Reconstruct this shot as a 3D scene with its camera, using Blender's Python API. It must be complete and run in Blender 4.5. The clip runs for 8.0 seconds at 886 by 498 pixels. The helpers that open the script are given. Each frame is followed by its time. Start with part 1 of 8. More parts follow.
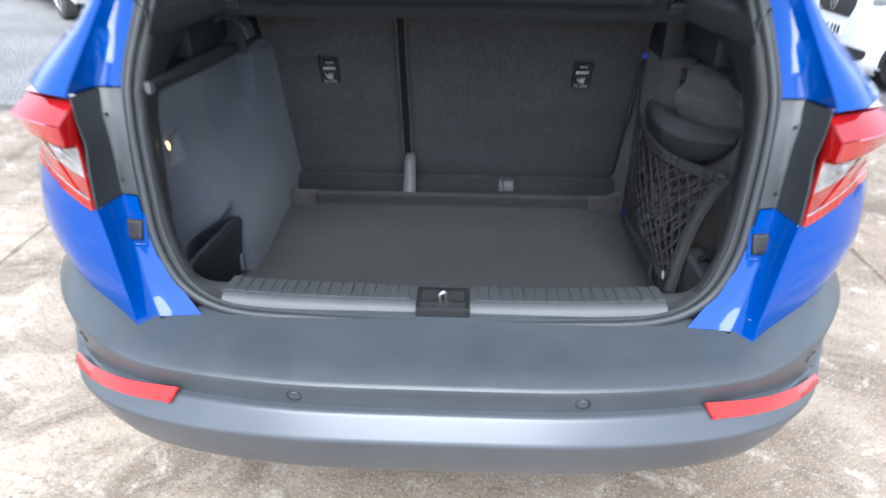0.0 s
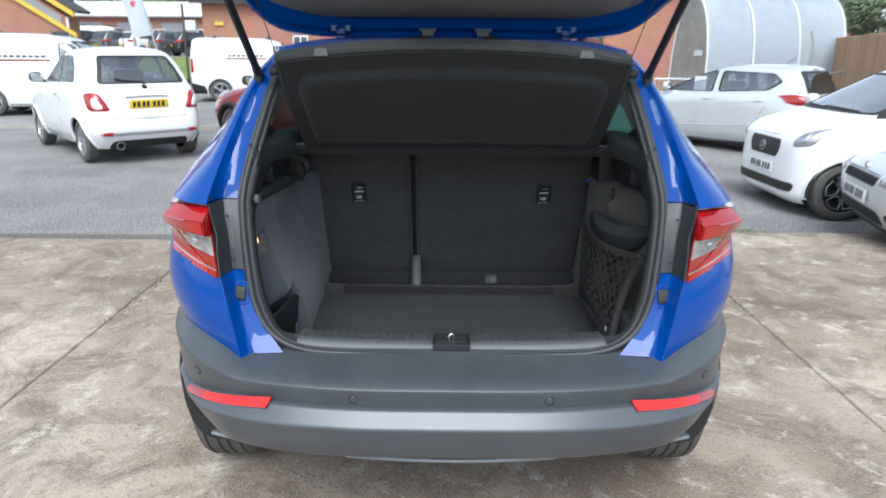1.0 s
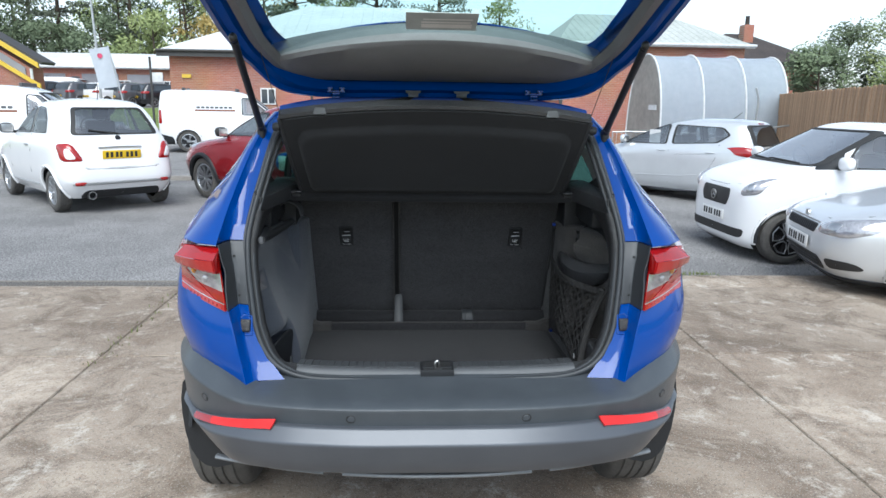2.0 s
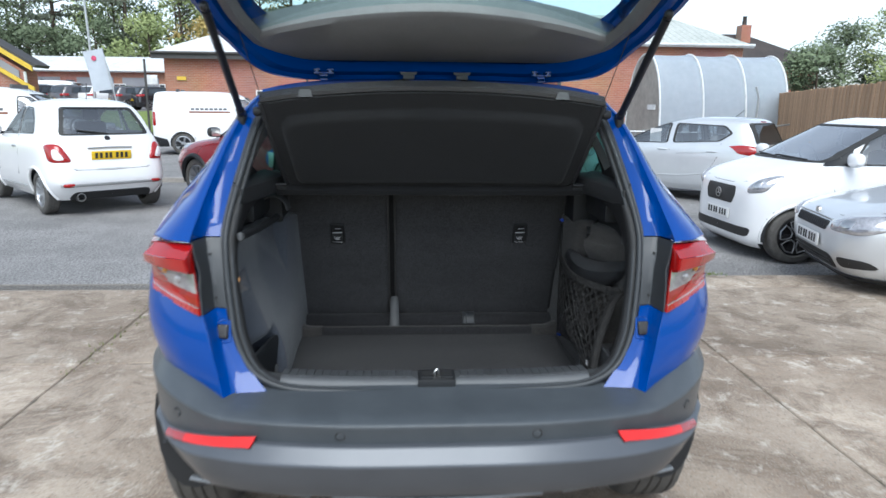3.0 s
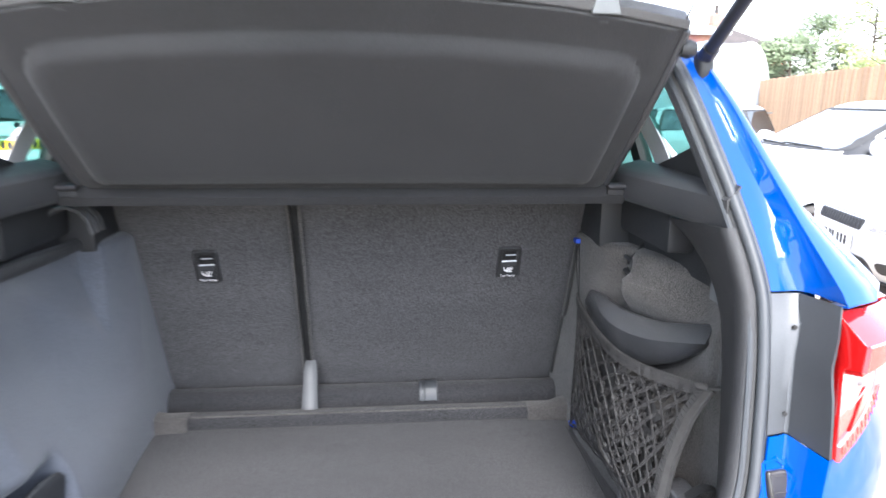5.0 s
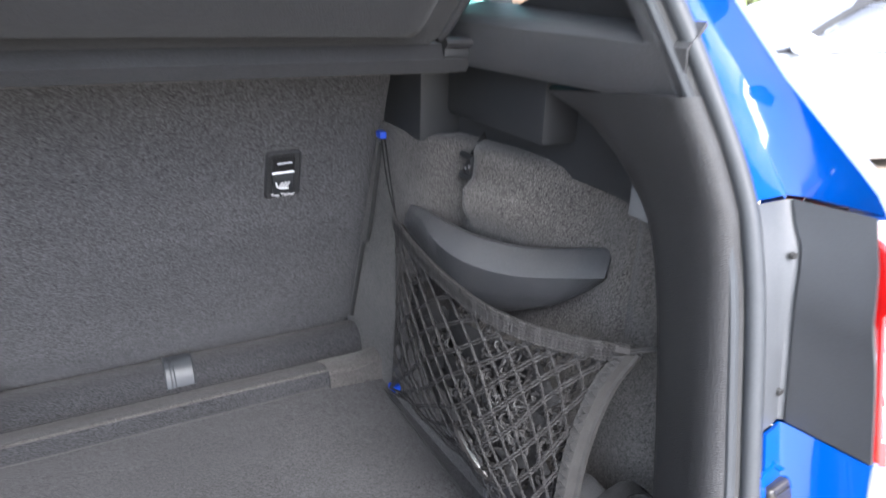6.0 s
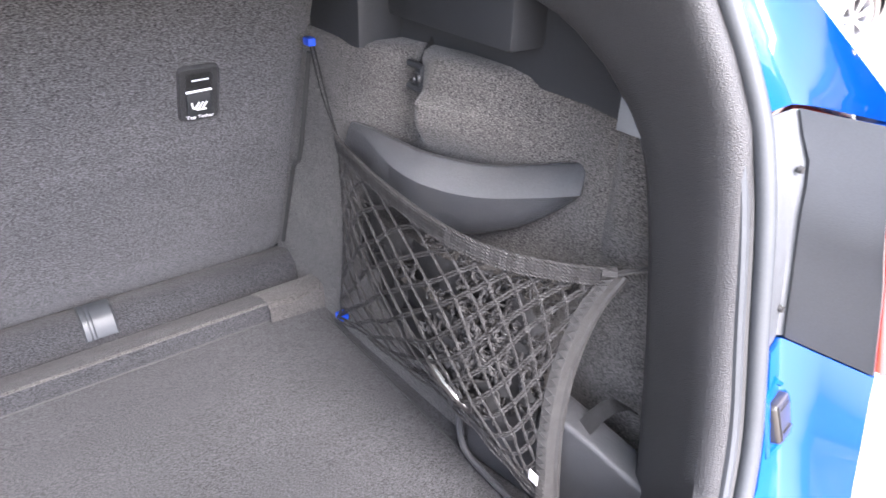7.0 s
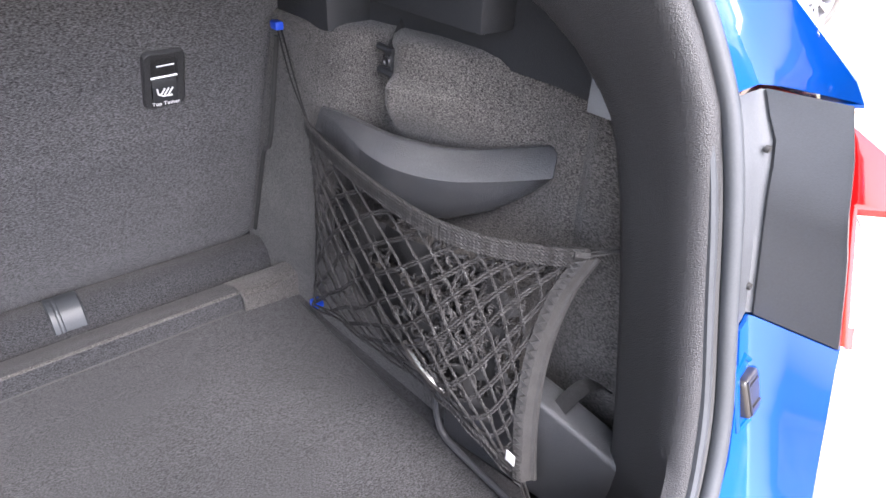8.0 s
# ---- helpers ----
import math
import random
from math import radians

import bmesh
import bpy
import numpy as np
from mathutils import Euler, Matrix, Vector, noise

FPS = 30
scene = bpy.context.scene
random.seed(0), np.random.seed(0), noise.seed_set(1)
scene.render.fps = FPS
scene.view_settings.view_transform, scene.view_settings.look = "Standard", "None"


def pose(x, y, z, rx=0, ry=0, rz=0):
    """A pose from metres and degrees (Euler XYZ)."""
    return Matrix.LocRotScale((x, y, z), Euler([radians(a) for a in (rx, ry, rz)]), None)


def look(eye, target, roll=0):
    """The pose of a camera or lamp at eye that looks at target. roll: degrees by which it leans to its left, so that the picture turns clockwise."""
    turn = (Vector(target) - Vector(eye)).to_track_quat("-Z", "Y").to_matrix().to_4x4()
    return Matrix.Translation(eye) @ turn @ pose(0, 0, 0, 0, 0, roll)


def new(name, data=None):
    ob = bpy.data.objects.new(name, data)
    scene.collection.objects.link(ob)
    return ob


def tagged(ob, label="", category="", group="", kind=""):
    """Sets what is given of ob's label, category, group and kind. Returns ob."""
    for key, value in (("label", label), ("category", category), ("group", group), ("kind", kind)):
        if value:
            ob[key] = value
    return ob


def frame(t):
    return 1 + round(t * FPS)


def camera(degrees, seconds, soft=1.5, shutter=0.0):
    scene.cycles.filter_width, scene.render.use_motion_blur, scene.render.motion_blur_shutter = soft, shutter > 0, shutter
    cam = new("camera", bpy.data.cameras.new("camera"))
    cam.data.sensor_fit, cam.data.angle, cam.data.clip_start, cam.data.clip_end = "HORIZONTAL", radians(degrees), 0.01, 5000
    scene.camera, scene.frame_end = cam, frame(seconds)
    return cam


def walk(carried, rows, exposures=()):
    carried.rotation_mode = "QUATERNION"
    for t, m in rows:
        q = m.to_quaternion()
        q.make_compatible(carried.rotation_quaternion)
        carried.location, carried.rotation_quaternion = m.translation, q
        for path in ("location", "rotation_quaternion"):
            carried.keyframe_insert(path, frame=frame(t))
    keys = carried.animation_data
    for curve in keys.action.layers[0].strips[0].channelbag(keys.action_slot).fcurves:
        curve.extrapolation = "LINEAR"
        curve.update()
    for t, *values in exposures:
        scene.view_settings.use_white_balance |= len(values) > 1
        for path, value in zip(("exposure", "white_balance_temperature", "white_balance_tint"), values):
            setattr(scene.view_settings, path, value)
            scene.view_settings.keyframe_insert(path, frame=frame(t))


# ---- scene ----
cam = camera(67.7, 8.0, shutter=0.5)
PATH = [
    (0, (0.032, -0.926, 1.488), (-0.019, 0.83, 0.533), 0.6),
    (0.5, (0.034, -1.247, 1.552), (-0.02, 0.614, 0.82), 0.5),
    (1, (-0.027, -1.579, 1.574), (-0.027, 0.335, 0.994), 0.5),
    (1.5, (-0.074, -1.822, 1.603), (0.017, 0.118, 1.129), 0.6),
    (2.8, (-0.107, -1.755, 1.551), (0.004, 0.197, 1.128), 0.9),
    (3, (-0.09, -1.612, 1.532), (0.022, 0.339, 1.105), 0.6),
    (3.5, (-0.036, -1.2, 1.518), (0.081, 0.751, 1.091), 0.6),
    (4, (-0.022, -0.954, 1.537), (0.096, 0.997, 1.11), 0.6),
    (4.2, (-0.002, -0.899, 1.53), (0.116, 1.051, 1.103), 0.5),
    (5.3, (0.072, -0.393, 1.385), (0.389, 1.520, 0.897), 1.0),
    (5.5, (0.094, -0.268, 1.362), (0.665, 1.567, 0.809), 1.2),
    (6, (0.112, -0.041, 1.321), (0.988, 1.597, 0.578), 1.7),
    (6.5, (0.098, 0.052, 1.312), (1.079, 1.525, 0.379), 2.0),
    (7, (0.085, 0.073, 1.320), (1.153, 1.429, 0.309), 2.3),
    (7.5, (0.086, 0.071, 1.330), (1.197, 1.367, 0.288), 2.5),
    (8, (0.086, 0.073, 1.319), (1.201, 1.362, 0.272), 2.6),
]
EXPOSURES = [(0, 1.80, 5780, 7), (0.5, 1.46, 5780, 7), (1.0, 1.12, 5950, 5), (1.5, 0.97, 5900, 5), (3.0, 0.92, 5850, 5), (3.5, 1.08, 5700, 6), (4.0, 1.62, 5720, 7), (4.2, 1.80, 5780, 8), (5.3, 3.35, 6150, 13), (5.7, 3.3, 6150, 13), (6.0, 3.2, 6130, 14), (6.5, 3.85, 6270, 20), (7.0, 4.0, 6300, 20), (7.5, 3.9, 6300, 19), (8.0, 3.52, 6300, 20)]
walk(cam, [(t, look(eye, target, roll)) for t, eye, target, roll in PATH], EXPOSURES)

# ---- world and light: a bright overcast day ----
world = bpy.data.worlds.new("overcast")
scene.world = world
world.use_nodes = True
wn, wl = world.node_tree.nodes, world.node_tree.links
sky = wn.new("ShaderNodeTexSky")
sky.sky_type, sky.sun_disc = "NISHITA", False
sky.sun_elevation, sky.sun_rotation = radians(52), radians(184)
sky.air_density, sky.dust_density, sky.ozone_density = 1.0, 1.5, 1.0
pale = wn.new("ShaderNodeHueSaturation")
pale.inputs["Saturation"].default_value = 0.42
wl.new(sky.outputs[0], pale.inputs["Color"])
wl.new(pale.outputs[0], wn["Background"].inputs["Color"])
wn["Background"].inputs["Strength"].default_value = 0.135

sun = new("sun", bpy.data.lights.new("sun", "SUN"))
sun.data.energy, sun.data.angle, sun.data.color = 1.45, radians(40), (1.0, 0.95, 0.88)
sun.matrix_basis = look((-0.5, -6.6, 8.4), (0, 0, 0))

# the boot lamp, lit in the left lining
boot_lamp = new("boot_lamp", bpy.data.lights.new("boot_lamp", "AREA"))
boot_lamp.data.shape, boot_lamp.data.size, boot_lamp.data.size_y = "RECTANGLE", 0.014, 0.024
boot_lamp.data.energy, boot_lamp.data.color = 0.005, (1.0, 0.80, 0.58)
boot_lamp.matrix_basis = look((-0.619, 0.456, 0.981), (0.6, 0.52, 0.92))

# ---- building tools ----
def part(name, bm, material, parent=None, label="", smooth=True):
    """A bmesh as one mesh object, under a thing or under a part."""
    me = bpy.data.meshes.new(name)
    bm.to_mesh(me)
    bm.free()
    me.materials.append(material)
    for p in me.polygons:
        p.use_smooth = smooth
    if smooth:
        me.set_sharp_from_angle(angle=radians(42))
    ob = new(name, me)
    if parent is not None:
        ob.parent = parent
    if label:
        ob["label"] = label
    return ob


def thing(name, label, category, group="", kind="", m=None):
    ob = new(name)
    ob.empty_display_size = 0.1
    if m is not None:
        ob.matrix_basis = m
    return tagged(ob, label, category, group, kind)


def grid(rows, bm=None, close_u=False, close_v=False, thick=0.0):
    """A sheet of quads through rows of points; with a thickness it becomes a shell."""
    bm = bm or bmesh.new()
    start = len(bm.faces)
    vs = [[bm.verts.new(p) for p in row] for row in rows]
    nu, nv = len(vs), len(vs[0])
    made = []
    for i in range(nu if close_u else nu - 1):
        for j in range(nv if close_v else nv - 1):
            quad = [vs[i][j], vs[(i + 1) % nu][j], vs[(i + 1) % nu][(j + 1) % nv], vs[i][(j + 1) % nv]]
            made.append(bm.faces.new(quad))
    if thick:
        bmesh.ops.recalc_face_normals(bm, faces=made)
        bmesh.ops.solidify(bm, geom=made, thickness=thick)
    return bm


def box(x0, x1, y0, y1, z0, z1, bevel=0.0, bm=None, m=None, seg=2):
    bm = bm or bmesh.new()
    mid = Vector(((x0 + x1) / 2, (y0 + y1) / 2, (z0 + z1) / 2))
    t = Matrix.Translation(mid) @ Matrix.Diagonal((abs(x1 - x0), abs(y1 - y0), abs(z1 - z0), 1))
    vs = bmesh.ops.create_cube(bm, size=1, matrix=(m @ t) if m is not None else t)["verts"]
    if bevel:
        es = list({e for v in vs for e in v.link_edges})
        bmesh.ops.bevel(bm, geom=es, offset=bevel, segments=seg, affect="EDGES", profile=0.6)
    return bm


def slab(loop, depth, bm=None):
    """A closed outline of points, pushed along the vector depth into a solid."""
    bm = bm or bmesh.new()
    a = [bm.verts.new(p) for p in loop]
    b = [bm.verts.new(Vector(p) + Vector(depth)) for p in loop]
    fs = [bm.faces.new(a), bm.faces.new(list(reversed(b)))]
    n = len(a)
    for i in range(n):
        fs.append(bm.faces.new((a[(i + 1) % n], a[i], b[i], b[(i + 1) % n])))
    bmesh.ops.recalc_face_normals(bm, faces=fs)
    return bm


def bevel_all(bm, offset, seg=2, sharp=30):
    es = [e for e in bm.edges if len(e.link_faces) == 2 and e.calc_face_angle(0) > radians(sharp)]
    bmesh.ops.bevel(bm, geom=es, offset=offset, segments=seg, affect="EDGES", profile=0.6)
    return bm


def smooth_path(points, steps=6, closed=False):
    """A Catmull-Rom curve through the points."""
    ps = [Vector(p) for p in points]
    n = len(ps)
    out = []
    for i in range(n if closed else n - 1):
        a, b = ps[i], ps[(i + 1) % n]
        p = ps[(i - 1) % n] if closed or i else a + (a - b)
        q = ps[(i + 2) % n] if closed or i + 2 < n else b + (b - a)
        for k in range(steps):
            t = k / steps
            out.append(0.5 * (2 * a + (b - p) * t + (2 * p - 5 * a + 4 * b - q) * t * t + (3 * a - p - 3 * b + q) * t ** 3))
    if not closed:
        out.append(ps[-1])
    return out


def tube(points, r, sides=8, bm=None, closed=False, flat=1.0, up=None, r_end=None):
    """A round (or flattened) rod along points."""
    ps = [Vector(p) for p in points]
    n = len(ps)
    rows = []
    normal = None
    for i, p in enumerate(ps):
        a = ps[(i - 1) % n] if closed or i else p
        b = ps[(i + 1) % n] if closed or i < n - 1 else p
        d = (b - a).normalized()
        if normal is None:
            ref = Vector(up) if up else (Vector((0, 0, 1)) if abs(d.z) < 0.9 else Vector((1, 0, 0)))
        else:
            ref = Vector(up) if up else normal
        normal = (ref - d * ref.dot(d))
        normal = normal.normalized() if normal.length > 1e-6 else d.orthogonal().normalized()
        side = d.cross(normal)
        rr = r if r_end is None else r + (r_end - r) * i / (n - 1)
        rows.append([p + (normal * math.cos(2 * math.pi * k / sides) * flat + side * math.sin(2 * math.pi * k / sides)) * rr for k in range(sides)])
    bm = grid(rows, bm, close_u=closed, close_v=True)
    if not closed:
        bm.verts.ensure_lookup_table()
        total = n * sides
        vs = bm.verts[len(bm.verts) - total:]
        bm.faces.new(list(reversed(vs[:sides])))
        bm.faces.new(vs[-sides:])
    return bm


def twisted(points, r, pitch=0.0055, sides=4, bm=None):
    """A laid cord: two strands wound round each other along the points."""
    ps = [Vector(p) for p in points]
    out, left = [ps[0]], 0.0
    step = pitch / 5
    for a, b in zip(ps, ps[1:]):
        d = (b - a).length
        s = step - left
        while s < d:
            out.append(a.lerp(b, s / d))
            s += step
        left = d - (s - step)
    if len(out) < 3:
        return tube(ps, r, sides, bm)
    bm = bm or bmesh.new()
    strands = ([], [])
    ref = Vector((0.31, 0.47, 0.83))
    for i, p in enumerate(out):
        d = (out[min(len(out) - 1, i + 1)] - out[max(0, i - 1)])
        d = d.normalized() if d.length > 1e-9 else Vector((0, 0, 1))
        ref = ref - d * ref.dot(d)
        ref = ref.normalized() if ref.length > 1e-6 else d.orthogonal().normalized()
        across = d.cross(ref)
        a = 2 * math.pi * i / 5 * 0.5
        o = (ref * math.cos(a) + across * math.sin(a)) * r * 0.55
        strands[0].append(p + o)
        strands[1].append(p - o)
    for line in strands:
        tube(line, r * 0.62, sides, bm)
    return bm


def lathe(profile, axis="x", n=32, bm=None, m=None):
    """Turns (radius, along) pairs round an axis."""
    rows = []
    for r, s in profile:
        row = []
        for k in range(n):
            a = 2 * math.pi * k / n
            c, d = r * math.cos(a), r * math.sin(a)
            p = Vector({"x": (s, c, d), "y": (c, s, d), "z": (c, d, s)}[axis])
            row.append(m @ p if m is not None else p)
        rows.append(row)
    return grid(rows, bm, close_v=True)


def lerp(table, s):
    """Piecewise-linear value at s from (s, value) pairs."""
    if s <= table[0][0]:
        return table[0][1]
    for (a, u), (b, v) in zip(table, table[1:]):
        if s <= b:
            return u + (v - u) * (s - a) / (b - a)
    return table[-1][1]


# ---- materials ----
def material(name, colour, rough=0.5, metal=0.0, colour2=None, scale=6.0, fine=0.0, fine_scale=400.0, bump=0.0, bump_scale=400.0,
             coat=0.0, sheen=0.0, transmission=0.0, ior=1.45, rough2=None, specular=0.5, stretch=(1, 1, 1), piece=0.0, hard=False):
    """Broad patches between two colours, fine speckle over them, and a fine relief."""
    m = bpy.data.materials.new(name)
    m.use_nodes = True
    nt, nl = m.node_tree.nodes, m.node_tree.links
    b = nt["Principled BSDF"]
    b.inputs["Metallic"].default_value = metal
    b.inputs["Roughness"].default_value = rough
    b.inputs["Coat Weight"].default_value = coat
    b.inputs["Coat Roughness"].default_value = 0.04
    b.inputs["Sheen Weight"].default_value = sheen
    b.inputs["Transmission Weight"].default_value = transmission
    b.inputs["IOR"].default_value = ior
    b.inputs["Specular IOR Level"].default_value = specular
    co = nt.new("ShaderNodeTexCoord")
    mp = nt.new("ShaderNodeMapping")
    mp.inputs["Scale"].default_value = stretch
    nl.new(co.outputs["Object"], mp.inputs["Vector"])
    where = mp.outputs["Vector"]
    c1 = (*colour, 1)
    c2 = (*(colour2 or [c * 0.8 for c in colour]), 1)
    n1 = nt.new("ShaderNodeTexNoise")
    n1.inputs["Scale"].default_value, n1.inputs["Detail"].default_value, n1.inputs["Roughness"].default_value = scale, 5, 0.6
    nl.new(where, n1.inputs["Vector"])
    ramp = nt.new("ShaderNodeValToRGB")
    ramp.color_ramp.elements[0].position, ramp.color_ramp.elements[1].position = (0.46, 0.58) if hard else (0.35, 0.68)
    ramp.color_ramp.elements[0].color, ramp.color_ramp.elements[1].color = c2, c1
    nl.new(n1.outputs["Fac"], ramp.inputs["Fac"])
    out = ramp.outputs["Color"]
    if fine:
        n2 = nt.new("ShaderNodeTexNoise")
        n2.inputs["Scale"].default_value, n2.inputs["Detail"].default_value = fine_scale, 3
        nl.new(where, n2.inputs["Vector"])
        r2 = nt.new("ShaderNodeMapRange")
        r2.inputs["From Min"].default_value, r2.inputs["From Max"].default_value = 0.28, 0.72
        r2.inputs["To Min"].default_value, r2.inputs["To Max"].default_value = 1 - fine, 1 + fine
        nl.new(n2.outputs["Fac"], r2.inputs["Value"])
        mul = nt.new("ShaderNodeVectorMath")
        mul.operation = "SCALE"
        nl.new(out, mul.inputs[0])
        nl.new(r2.outputs["Result"], mul.inputs["Scale"])
        out = mul.outputs["Vector"]
    if piece:
        oi = nt.new("ShaderNodeObjectInfo")
        r3 = nt.new("ShaderNodeMapRange")
        r3.inputs["To Min"].default_value, r3.inputs["To Max"].default_value = 1 - piece, 1 + piece
        nl.new(oi.outputs["Random"], r3.inputs["Value"])
        mul = nt.new("ShaderNodeVectorMath")
        mul.operation = "SCALE"
        nl.new(out, mul.inputs[0])
        nl.new(r3.outputs["Result"], mul.inputs["Scale"])
        out = mul.outputs["Vector"]
    nl.new(out, b.inputs["Base Color"])
    if rough2 is not None:
        r4 = nt.new("ShaderNodeMapRange")
        r4.inputs["To Min"].default_value, r4.inputs["To Max"].default_value = rough, rough2
        nl.new(n1.outputs["Fac"], r4.inputs["Value"])
        nl.new(r4.outputs["Result"], b.inputs["Roughness"])
    if bump:
        n3 = nt.new("ShaderNodeTexNoise")
        n3.inputs["Scale"].default_value, n3.inputs["Detail"].default_value = bump_scale, 4
        nl.new(where, n3.inputs["Vector"])
        bp = nt.new("ShaderNodeBump")
        bp.inputs["Strength"].default_value, bp.inputs["Distance"].default_value = bump, 0.002
        nl.new(n3.outputs["Fac"], bp.inputs["Height"])
        nl.new(bp.outputs["Normal"], b.inputs["Normal"])
    return m


def glow(name, colour, strength):
    m = material(name, colour)
    b = m.node_tree.nodes["Principled BSDF"]
    b.inputs["Emission Color"].default_value = (*colour, 1)
    b.inputs["Emission Strength"].default_value = strength
    return m


BLUE = material("blue_paint", (0.0, 0.050, 0.275), 0.36, 0.0, (0.0, 0.046, 0.255), 3, coat=0.85, specular=0.05)
BLUE.node_tree.nodes["Principled BSDF"].inputs["Coat Roughness"].default_value = 0.03
WHITE = material("white_paint", (0.82, 0.82, 0.82), 0.25, 0.0, (0.79, 0.79, 0.80), 2, coat=0.9)
SILVER = material("silver_paint", (0.66, 0.68, 0.70), 0.30, 0.45, (0.61, 0.63, 0.65), 2, coat=0.9)
RED = material("red_paint", (0.28, 0.012, 0.018), 0.25, 0.3, (0.24, 0.01, 0.015), 2, coat=1.0)
DARKPAINT = material("dark_paint", (0.02, 0.022, 0.028), 0.25, 0.3, (0.03, 0.03, 0.035), 2, coat=1.0)
GREYPAINT = material("grey_paint", (0.13, 0.13, 0.14), 0.25, 0.4, (0.11, 0.11, 0.12), 2, coat=1.0)
BUMPER = material("bumper_plastic", (0.069, 0.078, 0.088), 0.27, 0, (0.056, 0.064, 0.073), 9, 0.14, 900, 0.12, 900, rough2=0.37)
SATIN = material("satin_bumper_paint", (0.092, 0.100, 0.114), 0.28, 0.25, (0.080, 0.087, 0.100), 4, 0.06, 900, specular=0.5)
PLASTIC = material("black_plastic", (0.016, 0.0175, 0.02), 0.5, 0, (0.017, 0.018, 0.02), 8, 0.15, 700, 0.35, 650)
GRAIN = material("grained_trim", (0.046, 0.046, 0.048), 0.34, 0, (0.036, 0.038, 0.042), 8, 0.35, 700, 0.6, 750)
# black tailgate plastic, its colour raised to grey for ground bounce and haze
GATETRIM_LIT = material("lit_tailgate_plastic", (0.165, 0.170, 0.180), 0.42, 0, (0.140, 0.145, 0.155), 8, 0.3, 700, 0.5, 750)
LINING = material("pillar_lining_plastic", (0.027, 0.0271, 0.0285), 0.42, 0, (0.023, 0.0231, 0.0243), 8, 0.35, 700, 0.6, 750)
GREYTRIM = material("grey_trim", (0.095, 0.10, 0.106), 0.48, 0, (0.082, 0.086, 0.092), 8, 0.1, 900, 0.2, 900)
GUIDE = material("belt_guide_plastic", (0.088, 0.090, 0.094), 0.5, 0, (0.072, 0.074, 0.078), 12, 0.08, 700, 0.15, 800)
BRACKET = material("bracket_plastic", (0.068, 0.072, 0.078), 0.42, 0, (0.056, 0.06, 0.065), 7, 0.08, 500, 0.12, 700)
BRACKET_DARK = material("bracket_black", (0.034, 0.036, 0.040), 0.36, 0, (0.028, 0.030, 0.033), 7, 0.08, 500, 0.12, 700)
STRIP = material("dull_silver", (0.22, 0.23, 0.24), 0.45, 0.3, (0.18, 0.19, 0.2), 6)
RUBBER = material("seal_rubber", (0.041, 0.045, 0.050), 0.45, 0, (0.033, 0.036, 0.040), 10, 0.1, 500)
CARPET = material("boot_carpet", (0.0245, 0.0245, 0.0268), 0.95, 0, (0.0170, 0.0170, 0.0188), 4, 1.3, 700, 1.0, 700, sheen=0.08, stretch=(0.5, 1, 1))
CARPET_PALE = material("boot_carpet_pale", (0.061, 0.057, 0.054), 0.95, 0, (0.037, 0.0345, 0.033), 7, 1.3, 700, 1.0, 700, sheen=0.12, stretch=(1, 0.5, 1))
SEAT_FELT = material("seat_felt", (0.057, 0.0562, 0.0588), 0.95, 0, (0.0418, 0.0413, 0.0436), 5, 1.3, 700, 1.0, 700, sheen=0.12, stretch=(0.4, 1, 1))
# left lining's smoother felt, coloured paler and bluer for the light it catches
SMOOTH_FELT_LIT = material("smooth_felt_lit", (0.062, 0.070, 0.089), 0.8, 0, (0.051, 0.058, 0.074), 5, 0.45, 700, 0.5, 700, sheen=0.2, stretch=(1, 1, 0.35))
FABRIC = material("shelf_fabric", (0.0098, 0.0101, 0.0116), 0.9, 0, (0.0072, 0.0075, 0.0087), 6, 0.4, 500, 0.6, 600, sheen=0.10)
CORD = material("net_cord", (0.030, 0.029, 0.029), 0.45, 0, (0.016, 0.015, 0.015), 90, 0.5, 1500, 0.6, 1500, specular=0.4)
WEBBING = material("webbing", (0.018, 0.018, 0.019), 0.6, 0, (0.010, 0.010, 0.010), 120, 0.7, 1300, 0.9, 1300, specular=0.3)
ELASTIC = material("grey_edging", (0.034, 0.033, 0.032), 0.75, 0, (0.023, 0.022, 0.0215), 60, 0.4, 1200, 0.5, 1200)
METAL = material("bright_metal", (0.6, 0.6, 0.6), 0.3, 1.0, (0.5, 0.5, 0.5), 30, 0.1, 300)
STEEL_DARK = material("dark_steel", (0.05, 0.05, 0.055), 0.35, 0.6, (0.04, 0.04, 0.042), 30)
HOOKBLUE = material("blue_hook", (0.01, 0.06, 0.45), 0.4, 0, (0.01, 0.05, 0.4), 20)
RED_LENS = material("red_lens", (0.36, 0.006, 0.006), 0.12, 0, (0.28, 0.005, 0.005), 12, coat=1.0)
RED_LENS_DEEP = material("red_lens_deep", (0.22, 0.005, 0.006), 0.15, 0, (0.3, 0.006, 0.006), 30, coat=1.0)
REFLECTOR = material("red_reflector", (0.62, 0.012, 0.008), 0.2, 0, (0.55, 0.010, 0.007), 60, coat=0.6)
CLEAR_LENS = material("clear_lens", (0.55, 0.55, 0.57), 0.12, 0.5, (0.3, 0.3, 0.32), 26, coat=1.0)
AMBER = material("amber_lens", (0.65, 0.25, 0.02), 0.2, 0, (0.5, 0.2, 0.02), 30, coat=1.0)
TYRE = material("tyre_rubber", (0.07, 0.067, 0.063), 0.85, 0, (0.10, 0.095, 0.088), 20, 0.2, 300, 0.3, 300)
ALLOY = material("alloy", (0.5, 0.51, 0.53), 0.3, 0.9, (0.45, 0.46, 0.48), 10)
